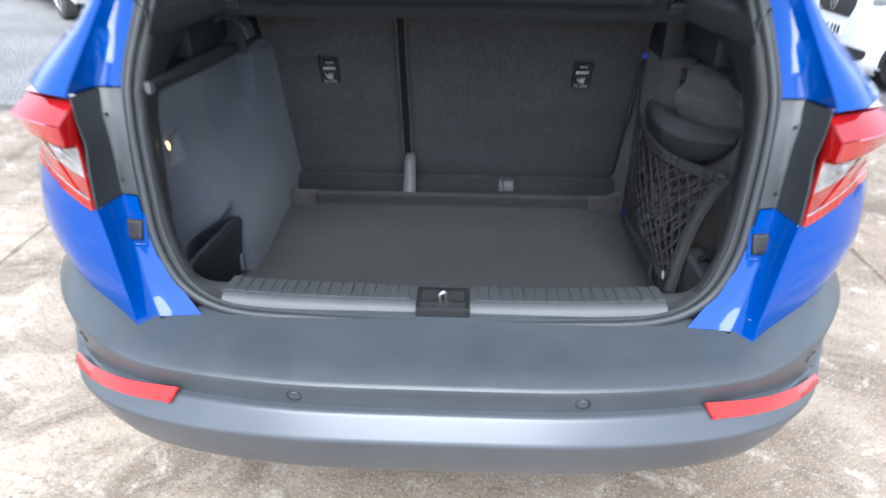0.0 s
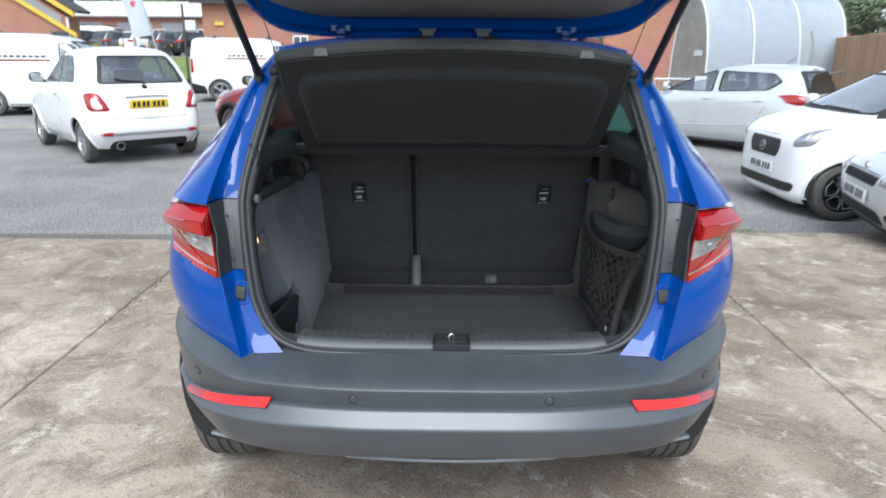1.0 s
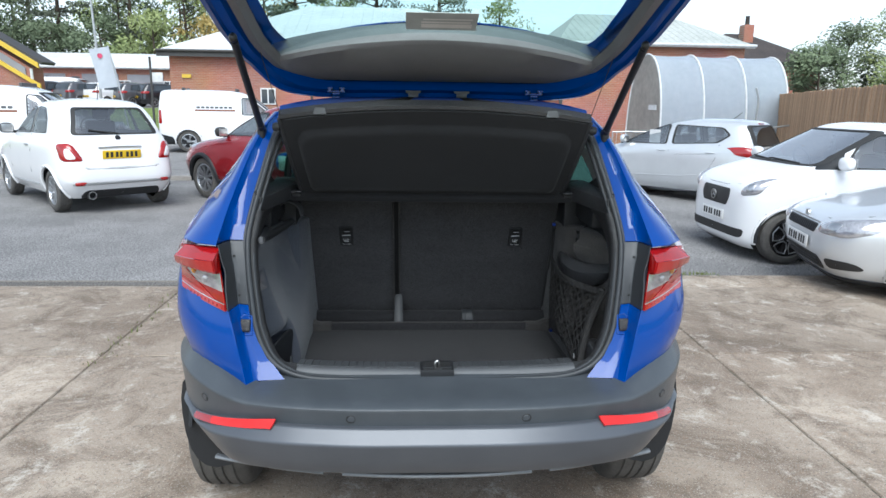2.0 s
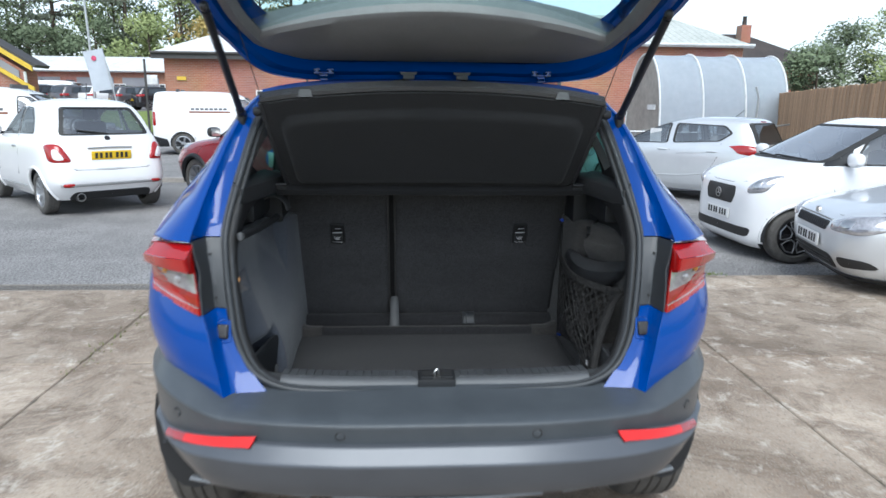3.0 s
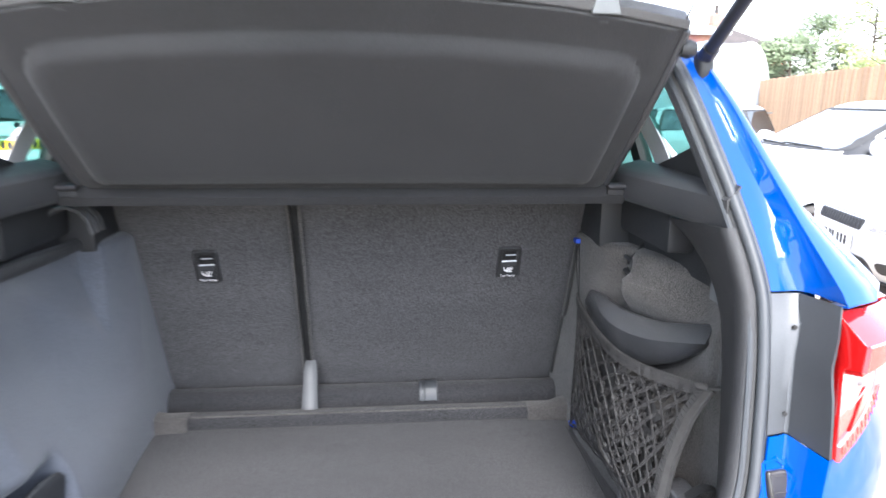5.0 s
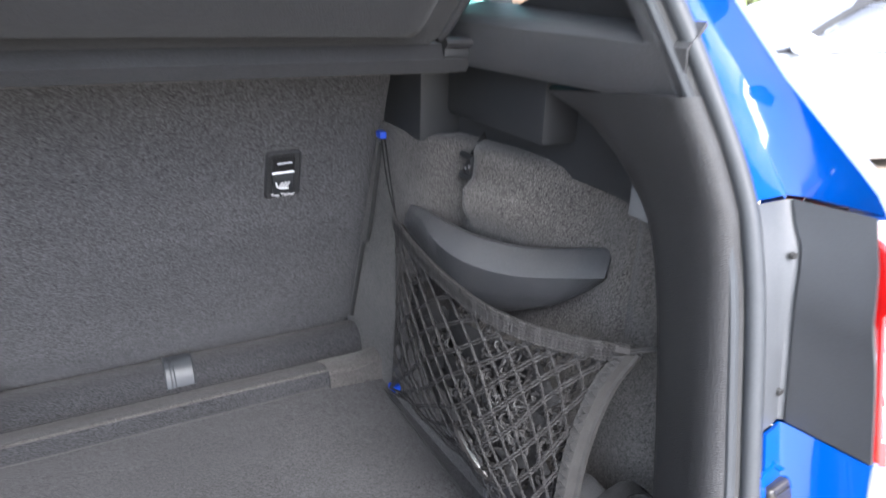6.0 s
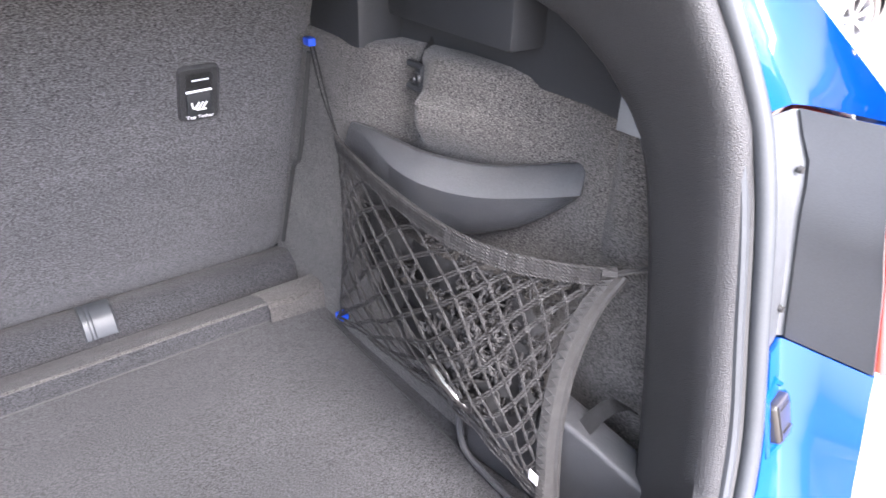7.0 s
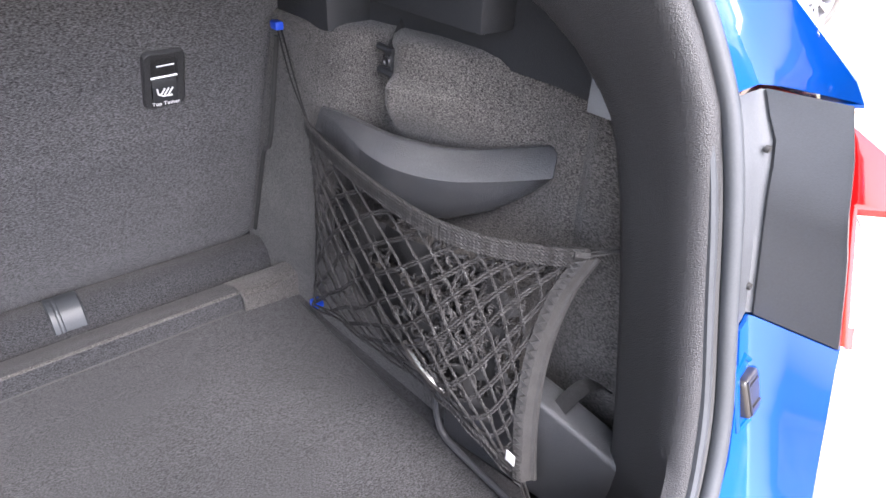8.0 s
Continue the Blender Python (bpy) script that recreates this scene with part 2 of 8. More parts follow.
ALLOY_DARK = material("black_alloy", (0.02, 0.02, 0.022), 0.3, 0.4, (0.025, 0.025, 0.027), 10)
GLASS = material("car_glass", (0.75, 0.85, 0.83), 0.0, 0, (0.75, 0.85, 0.83), 1, transmission=1.0, ior=1.45)
GREEN_GLASS = material("green_glass", (0.70, 0.88, 0.85), 0.0, 0, (0.70, 0.88, 0.85), 1, transmission=1.0, ior=1.45)
CABIN = material("cabin_trim", (0.03, 0.03, 0.032), 0.8, 0, (0.04, 0.04, 0.042), 8, 0.2, 200)
CABIN_PALE = material("cabin_pale_trim", (0.35, 0.35, 0.34), 0.7, 0, (0.3, 0.3, 0.3), 8)
YELLOW_PLATE = material("yellow_plate", (0.75, 0.5, 0.02), 0.4, 0, (0.7, 0.46, 0.02), 30)
WHITE_PLATE = material("white_plate", (0.75, 0.75, 0.73), 0.4, 0, (0.7, 0.7, 0.69), 30)
INK = material("dark_print", (0.03, 0.03, 0.03), 0.6)
WHITE_PRINT = material("white_print", (0.75, 0.75, 0.75), 0.6)
DARKGLASS = material("window_pane", (0.05, 0.06, 0.07), 0.08, 0, (0.04, 0.05, 0.06), 2, coat=0.5)
CARGLASS = bpy.data.materials.new("parked_car_glass")
CARGLASS.use_nodes = True
gn, gk = CARGLASS.node_tree.nodes, CARGLASS.node_tree.links
g_clear, g_gloss, g_mix = gn.new("ShaderNodeBsdfTransparent"), gn.new("ShaderNodeBsdfGlossy"), gn.new("ShaderNodeMixShader")
g_clear.inputs["Color"].default_value = (0.62, 0.68, 0.70, 1)
g_gloss.inputs["Roughness"].default_value = 0.03
g_mix.inputs["Fac"].default_value = 0.28
gk.new(g_clear.outputs[0], g_mix.inputs[1])
gk.new(g_gloss.outputs[0], g_mix.inputs[2])
gk.new(g_mix.outputs[0], gn["Material Output"].inputs["Surface"])
TINTGLASS = CARGLASS.copy()
TINTGLASS.name = "green_tinted_glass"
TINTGLASS.node_tree.nodes["Transparent BSDF"].inputs["Color"].default_value = (0.36, 0.57, 0.53, 1)
TINTGLASS.node_tree.nodes["Mix Shader"].inputs["Fac"].default_value = 0.14
SCREENGLASS = CARGLASS.copy()
SCREENGLASS.name = "windscreen_glass"
SCREENGLASS.node_tree.nodes["Mix Shader"].inputs["Fac"].default_value = 0.78

# ---- vehicles ----
def wheel(parent, x, y, r, width, spokes, rim_mat, out):
    """A wheel with its tyre, rim and spokes; out is +1 on the car's right side."""
    m = Matrix.Translation((x, y, r))
    w = width / 2
    rr = r * 0.68
    hub = lathe([(0.0, out * w * 0.62), (0.06, out * w * 0.62), (0.07, out * w * 0.3), (0.07, -out * w * 0.5), (0.0, -out * w * 0.5)], "x", 16, m=m)
    wh = part("wheel", hub, rim_mat, parent)
    ty = lathe([(rr, -w * 0.8), (rr + 0.02, -w), (r - 0.03, -w), (r - 0.008, -w * 0.85), (r, -w * 0.62), (r - 0.007, -w * 0.6), (r - 0.007, -w * 0.53), (r, -w * 0.51), (r, -w * 0.22), (r - 0.007, -w * 0.2), (r - 0.007, -w * 0.13), (r, -w * 0.11), (r, w * 0.11), (r - 0.007, w * 0.13), (r - 0.007, w * 0.2), (r, w * 0.22), (r, w * 0.51), (r - 0.007, w * 0.53), (r - 0.007, w * 0.6), (r, w * 0.62), (r - 0.008, w * 0.85), (r - 0.03, w), (rr + 0.02, w), (rr, w * 0.8)], "x", 36, m=m)
    part("tyre", ty, TYRE, wh)
    rim = lathe([(rr + 0.004, out * w * 0.86), (rr - 0.012, out * w * 0.9), (rr - 0.03, out * w * 0.5), (rr - 0.04, -out * w * 0.7)], "x", 36, m=m)
    for k in range(spokes):
        a = 2 * math.pi * k / spokes
        for da in (-0.12, 0.12):
            d = Vector((0, math.cos(a), math.sin(a)))
            e = Vector((0, math.cos(a + da), math.sin(a + da)))
            p0 = m @ (d * 0.05 + Vector((out * w * 0.6, 0, 0)))
            p1 = m @ (e * (rr - 0.01) + Vector((out * w * 0.74, 0, 0)))
            tube([p0, (p0 + p1) / 2, p1], 0.016, 6, rim, up=(1, 0, 0), flat=0.6)
    part("rim", rim, rim_mat, wh)
    back = lathe([(0.0, -out * w * 0.1), (rr - 0.02, -out * w * 0.1)], "x", 24, m=m)
    part("brake_backing", back, STEEL_DARK, wh)


def pane(name, rows, parent, mat=None, label=""):
    ob = part(name, grid(rows, thick=0.004), mat or GLASS, parent, label)
    ob.visible_shadow = False
    return ob


def plate(parent, m, mat, label):
    """A number plate whose characters are plain bars. m: its middle, x along it, z up, y out of its back."""
    p = part("number_plate", box(-0.26, 0.26, -0.006, 0.006, -0.055, 0.055, 0.003, m=m), mat, parent, label)
    bm = bmesh.new()
    for x in (-0.2, -0.14, -0.07, -0.015, 0.07, 0.13, 0.19):
        box(x - 0.018, x + 0.018, -0.0085, -0.005, -0.036, 0.036, bm=bm, m=m)
    tagged(part("plate_bars", bm, INK, p), kind="stuff")


def blob(size, m, bm=None, power=1.0):
    """A flattened ball, squarer as power falls under 1."""
    bm = bm or bmesh.new()
    vs = bmesh.ops.create_uvsphere(bm, u_segments=20, v_segments=12, radius=1)["verts"]
    for v in vs:
        c = [math.copysign(abs(a) ** power, a) * s for a, s in zip(v.co, size)]
        v.co = m @ Vector(c)
    return bm


def car(t, paint, L, W, H, wb, r, belt, cabin, roof, power=6.0, bulge=None, clear=0.2, fo=None, y0=0.0, cut=None, spokes=5, rim_mat=None,
        doors=1, side_glass=True, pillars=None, sills=None, rear_glass=True, roof_mat=None, rails=True, seats=True, tyre_w=0.195, rake=0.05, inner=None, tail_deck=True, wheel_out=0.0, glass=None, post=None):
    """The shared build of a car under the Empty t, which stands on the ground at the car's middle and looks along +y.
    belt: (s, height) pairs from tail to nose; cabin: s of the rear-glass and windscreen feet; roof: s of the roof's ends."""
    hw, hl = W / 2, L / 2
    fo = fo if fo is not None else (L - wb) / 2
    axles = [hl - fo - wb, hl - fo]
    ra = r + 0.05
    bulge = bulge or [0.93, 0.975, 1.0, 0.995, 0.975, 0.93]
    nb = len(bulge)

    def wide(s):
        return hw * max(0.0, 1 - abs(s / hl) ** power) ** (1 / power)

    def tail(x):
        return hl * max(0.0, 1 - abs(x / hw) ** power) ** (1 / power)

    def foot(s):
        z = clear + 0.06 * abs(s / hl) ** 6
        for a in axles:
            if abs(s - a) <= ra:
                z = max(z, r + math.sqrt(max(0, ra * ra - (s - a) ** 2)) * 0.98)
        return z

    ss = {-hl * math.cos(math.pi * k / 44) for k in range(45)} | {cabin[0], cabin[1], cabin[1] + 0.06}
    for a in axles:
        ss |= {a + ra * math.sin(math.pi * (k / 12 - 0.5)) for k in range(13)} | {a - ra - 0.002, a + ra + 0.002}
    ss = sorted(s for s in ss if cut is None or s + y0 >= cut - 1e-6)
    if cut is not None and ss[0] + y0 > cut + 1e-4:
        ss = [cut - y0] + ss

    def spot(s, k, side):
        zb, z0 = lerp(belt, s), foot(s)
        z = z0 + (zb - z0) * k / (nb - 1)
        zz = clear + (zb - clear) * k / (nb - 1)
        f = lerp([(i / (nb - 1), b) for i, b in enumerate(bulge)], (z - clear) / max(0.01, zb - clear))
        y = s * (1 - rake * max(0, (z - 0.62)) ** 2 / 0.2)
        return Vector((side * wide(s) * f, y + y0, z))

    bm = bmesh.new()
    for side in (1, -1):
        grid([[spot(s, k, side) for k in range(nb)] for s in ss], bm)
    for deck in ([s for s in ss if s <= cabin[0] + 0.02] if tail_deck else [], [s for s in ss if s >= cabin[1]]):
        if len(deck) > 1:
            rows = []
            for s in deck:
                a = spot(s, nb - 1, 1)
                rows.append([(a.x * f, a.y, a.z + 0.045 * (1 - f * f) * min(1, wide(s) / hw * 1.2)) for f in (-1, -0.8, -0.5, -0.2, 0, 0.2, 0.5, 0.8, 1)])
            grid(rows, bm)
    low = [s for s in ss]
    grid([[(wide(s) * bulge[0] * f, s * (1 - 0.0) + y0, clear + 0.06 * abs(s / hl) ** 6) for f in (-0.62, 0, 0.62)] for s in low], bm)
    bmesh.ops.remove_doubles(bm, verts=bm.verts, dist=0.0005)
    bmesh.ops.recalc_face_normals(bm, faces=bm.faces)
    body = part("body", bm, paint, t)
    # the inside, below the windows
    tub = [s for s in ss if (cabin[0] - 0.02 if inner is None else inner) <= s <= cabin[1] + 0.02]
    part("cabin_floor", grid([[(wide(s) * 0.9 * f, s + y0, lerp(belt, s) - 0.12) for f in (-1, -0.5, 0, 0.5, 1)] for s in tub], thick=0.01), CABIN, t)
    for a in axles:
        for side in (1, -1):
            arc = [(a + y0 + (ra - 0.006) * math.cos(q), r + (ra - 0.006) * math.sin(q)) for q in [math.pi * k / 14 - 0.15 for k in range(16)]]
            part("wheel_liner", grid([[(side * (hw - (0.4 if inner is None else 0.22)), y, z) for y, z in arc], [(side * (hw - 0.035), y, z) for y, z in arc]]), PLASTIC, t)
            wheel(t, side * (hw - tyre_w / 2 - 0.03 + wheel_out), a + y0, r, tyre_w, spokes, rim_mat or ALLOY, side)
    # cabin
    s0, s1 = cabin
    q0, q1 = roof
    z0, z1 = lerp(belt, s0), lerp(belt, s1)
    wb0, wr = hw * 0.9, hw * 0.70
    zr = H - 0.09

    def flank(f, g, side=1, inset=0.0):
        """f along the cabin from its tail (0) to its windscreen (1), g from belt to roof."""
        sb, sr = s0 + (s1 - s0) * f, q0 + (q1 - q0) * f
        zb = lerp(belt, sb)
        x = wb0 + (wr - wb0) * g + 0.03 * math.sin(math.pi * g) - inset
        x *= min(1, 0.82 + 1.4 * min(f, 1 - f) + 0.06)
        return Vector((side * x, sb + (sr - sb) * g + y0, zb + (zr - zb) * g))

    rows = []
    for i in range(13):
        f = i / 12
        e = flank(f, 1)
        crown = 0.09 * math.sin(math.pi * min(1, max(0, f)) * 0.9 + 0.15) ** 0.5
        rows.append([(e.x * g, e.y, e.z + crown * (1 - abs(g) ** 2.6)) for g in (-1, -0.9, -0.7, -0.35, 0, 0.35, 0.7, 0.9, 1)])
    part("roof", grid(rows, thick=-0.02), roof_mat or paint, t)
    pil = pillars or [(0.0, 0.16), (0.55, 0.59), (0.97, 1.0)]
    for side in (1, -1):
        for n, (a, b) in enumerate(pil):
            loop = [[flank(a + (b - a) * u, g, side) for u in (0, 0.33, 0.66, 1)] for g in [k / 6 for k in range(7)]]
            part("pillar", grid(loop, thick=0.03), CABIN if 0 < n < len(pil) - 1 else (post or paint) if n == 0 else paint, t)
        if rails:
            part("roof_edge", tube([flank(k / 10, 1, side) for k in range(1, 11)], 0.022, 8), roof_mat or paint, t)
        for (a, b), (c, d) in zip(pil, pil[1:]):
            rows = [[flank(b + (c - b) * u, g, side, 0.012) for u in [k / 5 for k in range(6)]] for g in [0.01 + 0.96 * k / 5 for k in range(6)]]
            if side_glass is True or (side_glass == "front" and c > 0.9):
                pane("side_window", rows, t, glass)
            else:
                part("side_panel", grid(rows, thick=0.01), paint, t)
        rows = [flank(k / 12, 0, side, -0.004) for k in range(2 if cut is not None else 0, 13)]
        part("window_seal", tube(rows, 0.01, 6), RUBBER, t)

    def screen(f, out):
        rows = []
        for k in range(7):
            g = 0.02 + 0.96 * k / 6
            a = flank(f, g)
            rows.append([(a.x * h * 0.99, a.y + out * (1 - h * h), a.z + 0.03 * g * (1 - h * h)) for h in (-1, -0.75, -0.4, 0, 0.4, 0.75, 1)])
        return rows

    pane("windscreen", screen(1.0, 0.07), t)
    if rear_glass:
        rw = screen(0.0, -0.05)
        pane("rear_window", [[tuple(c * (0.86 if i == 0 else 1) for i, c in enumerate(p)) for p in row] for row in rw[1:6]], t)
        edge_ = [[Vector(p) + Vector((0, 0.004, 0)) for p in row] for row in rw]
        for piece in (edge_[:2], edge_[5:]):
            part("tailgate_frame", grid(piece, thick=0.01), paint, t)
        for j in (0, 5):
            cols = [[row[j + 0] if j == 0 else row[j], row[j].lerp(row[j + 1], 0.62 if j == 0 else 0.38) if j == 0 else row[j + 1]] for row in edge_]
            if j == 5:
                cols = [[row[5].lerp(row[6], 0.38), row[6]] for row in edge_]
            part("tailgate_frame", grid(cols, thick=0.01), paint, t)
    if seats:
        for side in (1, -1):
            for f in ((0.62,) if doors == 1 else (0.6, 0.24)):
                c = flank(f, 0.0)
                seat = box(side * 0.36 - 0.23, side * 0.36 + 0.23, c.y - 0.08, c.y + 0.06, c.z - 0.3, c.z + 0.22, 0.05)
                box(side * 0.36 - 0.13, side * 0.36 + 0.13, c.y - 0.09, c.y, c.z + 0.22, c.z + 0.42, 0.04, seat)
                part("seat", seat, CABIN, t)
        f = flank(0.93, 0.0)
        part("dashboard", box(-f.x * 0.9, f.x * 0.9, f.y - 0.25, f.y + 0.1, f.z - 0.2, f.z + 0.04, 0.04), CABIN, t)
        part("steering_wheel", lathe([(0.18 + 0.014 * math.cos(q), 0.014 * math.sin(q)) for q in [2 * math.pi * k / 6 for k in range(7)]], "y", 20,
                                     m=Matrix.Translation((0.36, f.y - 0.42, f.z + 0.05)) @ Matrix.Rotation(radians(-20), 4, "X")), CABIN, t)
    for side in (1, -1):
        c = flank(0.93, 0.08, side)
        if True:
            mm = Matrix.Translation((side * (abs(c.x) + 0.12), c.y + 0.02, c.z + 0.06))
            mi = part("wing_mirror", blob((0.11, 0.07, 0.07), mm, power=0.7), paint, t)
            part("mirror_glass", box(-0.08, 0.08, -0.075, -0.068, -0.05, 0.05, 0.003, m=mm), METAL, mi)
    # shut lines and handles
    for side in (1, -1):
        edges = [pil[1][0] + 0.02, pil[-1][0]] if doors == 1 else [pil[0][1] - 0.05, pil[1][0] + 0.02, pil[-1][0]]
        for f in edges:
            s = s0 + (s1 - s0) * f
            if any(abs(s - a) < ra for a in axles):
                s += 0.0
            z = foot(s) + 0.03
            zb = lerp(belt, s)
            pts = []
            for k in range(9):
                zz = z + (zb - 0.02 - z) * k / 8
                b = lerp([(i / (nb - 1), v) for i, v in enumerate(bulge)], (zz - clear) / max(0.01, zb - clear))
                pts.append((side * (wide(s) * b + 0.0005), s * (1 - rake * max(0, (zz - 0.62)) ** 2 / 0.2) + y0, zz))
            part("door_gap", tube(pts, 0.004, 4), INK, t)
        for f in edges[:-1]:
            s = s0 + (s1 - s0) * f + 0.14
            zb = lerp(belt, s)
            b = lerp([(i / (nb - 1), v) for i, v in enumerate(bulge)], (zb - 0.12 - clear) / max(0.01, zb - clear))
            part("door_handle", box(side * wide(s) * b - 0.012, side * wide(s) * b + 0.022, s - 0.09 + y0, s + 0.09 + y0, zb - 0.14, zb - 0.105, 0.01), paint, t)
    return body, wide, tail


def lamp_pod(name, t, mat, size, at, rz=0, power=0.6, ry=0, rx=0, label=""):
    return part(name, blob(size, pose(*at, rx, ry, rz), power=power), mat, t, label)


def shell_car(t, paint, levels, r, wb, fo, tyre_w=0.19, spokes=5, rim_mat=None, belt=0.95, lip=None, arch=0.045, ring=150, step=0.035):
    """A car body as a stack of rounded plan outlines. levels: height, tail, nose, half width, squareness of tail and of nose.
    Gives back where(face, a, z, out): a point of the skin, and cut(polygon, face), which opens it."""
    lv = [np.array(l, float) for l in levels]
    dense = []
    for i in range(len(lv) - 1):
        a, b = lv[i], lv[i + 1]
        p = lv[i - 1] if i else a
        q = lv[i + 2] if i + 2 < len(lv) else b
        n = max(1, int(max(abs(b[:4] - a[:4])) / step + 0.5))
        for k in range(n):
            u = k / n
            h = b[0] - a[0]
            m0 = (b - p) / max(1e-6, b[0] - p[0]) * h
            m1 = (q - a) / max(1e-6, q[0] - a[0]) * h
            m0, m1 = [np.sign(b - a) * np.minimum(abs(m), 3 * abs(b - a)) * (m * (b - a) > 0) for m in (m0, m1)]
            row = (2 * u ** 3 - 3 * u ** 2 + 1) * a + (u ** 3 - 2 * u ** 2 + u) * m0 + (3 * u ** 2 - 2 * u ** 3) * b + (u ** 3 - u ** 2) * m1
            dense.append(row)
    dense.append(lv[-1])
    table = np.array(dense)

    def at(z):
        return [float(np.interp(z, table[:, 0], table[:, k])) for k in range(1, 6)]

    def skin(face, a, z):
        y0, y1, w, pr, pf = at(z)
        c, l = (y0 + y1) / 2, (y1 - y0) / 2
        if face == "rear":
            return Vector((a, c - l * max(0, 1 - min(1, abs(a / w)) ** pr) ** (1 / pr), z))
        if face == "front":
            return Vector((a, c + l * max(0, 1 - min(1, abs(a / w)) ** pf) ** (1 / pf), z))
        p = pr if a < c else pf
        return Vector(((1 if face == "right" else -1) * w * max(0, 1 - min(1, abs((a - c) / l)) ** p) ** (1 / p), a, z))

    def where(face, a, z, out=0.0):
        s = skin(face, a, z)
        if out:
            e = 0.01
            nrm = (skin(face, a + e, z) - skin(face, a - e, z)).cross(skin(face, a, z + e) - skin(face, a, z - e))
            nrm.normalize()
            core = Vector((0, (at(z)[0] + at(z)[1]) / 2, z - 0.3))
            if nrm.dot(s - core) < 0:
                nrm = -nrm
            s = s + nrm * out
        return s

    # rings with even spacing
    rows = []
    for z, y0, y1, w, pr, pf in table:
        c, l = (y0 + y1) / 2, (y1 - y0) / 2
        pts = []
        for k in range(720):
            q = 2 * math.pi * k / 720
            p = pf if math.sin(q) > 0 else pr
            pts.append((math.copysign(abs(math.cos(q)) ** (2 / p), math.cos(q)) * w, c + math.copysign(abs(math.sin(q)) ** (2 / p), math.sin(q)) * l))
        pts = np.array(pts + pts[:1])
        d = np.concatenate([[0], np.cumsum(np.hypot(*np.diff(pts, axis=0).T))])
        e = np.linspace(0, d[-1], ring + 1)[:-1]
        rows.append([Vector((float(np.interp(u, d, pts[:, 0])), float(np.interp(u, d, pts[:, 1])), float(z))) for u in e])
    bm = grid(rows, close_v=True)
    bm.verts.ensure_lookup_table()
    bm.faces.new(bm.verts[len(rows) * ring - ring:len(rows) * ring])
    bmesh.ops.recalc_face_normals(bm, faces=bm.faces)
    hl = max(l[2] for l in levels)
    axles = [hl - fo - wb, hl - fo]
    ra = r + arch
    hw = max(l[3] for l in levels)
    bad = []
    for f in bm.faces:
        c = f.calc_center_median()
        if abs(c.x) > hw * 0.7 and any((c.y - a) ** 2 + (c.z - r) ** 2 < ra ** 2 for a in axles):
            bad.append(f)
    for f in bad:
        bm.faces.remove(f)
    shell = {"bm": bm}

    def cut(face, poly):
        px = [a for a, z in poly]
        pz = [z for a, z in poly]
        mid = (sum(px) / len(px), sum(pz) / len(pz))
        small = [(mid[0] + (a - mid[0]) * 0.95, mid[1] + (z - mid[1]) * 0.95) for a, z in poly]
        for f in list(bm.faces):
            c = f.calc_center_median()
            if face in ("left", "right"):
                if c.x * (1 if face == "right" else -1) <= 0.25:
                    continue
                u = c.y
            else:
                y0, y1 = at(c.z)[:2]
                if (c.y - (y0 + y1) / 2) * (1 if face == "front" else -1) <= 0:
                    continue
                u = c.x
            inside = False
            for (a, b), (d, e) in zip(small, small[1:] + small[:1]):
                if (b > c.z) != (e > c.z) and u < (d - a) * (c.z - b) / (e - b) + a:
                    inside = not inside
            if inside:
                bm.faces.remove(f)

    def rounded(poly, n=3):
        """The outline with its corners rounded and its edges cut into short steps."""
        rad = (0.0, 0.012, 0.03, 0.055)[n]
        out = []
        k = len(poly)
        for i in range(k):
            p, v, q = [np.array(poly[j % k], float) for j in (i - 1, i, i + 1)]
            lp_, lq = np.hypot(*(p - v)), np.hypot(*(q - v))
            a = v + (p - v) / lp_ * min(rad, lp_ * 0.42)
            b = v + (q - v) / lq * min(rad, lq * 0.42)
            if out:
                s = np.array(out[-1])
                m = int(np.hypot(*(a - s)) / 0.07)
                out += [tuple(s + (a - s) * (j + 1) / (m + 1)) for j in range(m)]
            out += [tuple((1 - u) ** 2 * a + 2 * u * (1 - u) * v + u * u * b) for u in (0, 0.25, 0.5, 0.75, 1)]
        s, a = np.array(out[-1]), np.array(out[0])
        m = int(np.hypot(*(a - s)) / 0.07)
        out += [tuple(s + (a - s) * (j + 1) / (m + 1)) for j in range(m)]
        return [(float(a), float(b)) for a, b in out]

    def patch(name, face, poly, mat, out=0.004, dome=0.0, parent=None, label="", rounds=3, inner=0.0, thick=0.004):
        """A raised piece of the skin inside a polygon; inner > 0 leaves a ring."""
        poly = rounded(poly, rounds)
        mid = (sum(a for a, z in poly) / len(poly), sum(z for a, z in poly) / len(poly))
        fs = (1.0, 0.93, 0.8, 0.6, 0.35, 0.02) if not inner else (1.0, (1 + inner) / 2, inner)
        rows_ = [[where(face, mid[0] + (a - mid[0]) * f, mid[1] + (z - mid[1]) * f, out + dome * (1 - f ** 3)) for a, z in poly] for f in fs]
        skirt_ = [[where(face, mid[0] + (a - mid[0]) * 1.01, mid[1] + (z - mid[1]) * 1.01, -0.006) for a, z in poly]] if not inner else []
        return part(name, grid(skirt_ + rows_, close_v=True, thick=-thick if inner else 0.0), mat, parent or t, label)

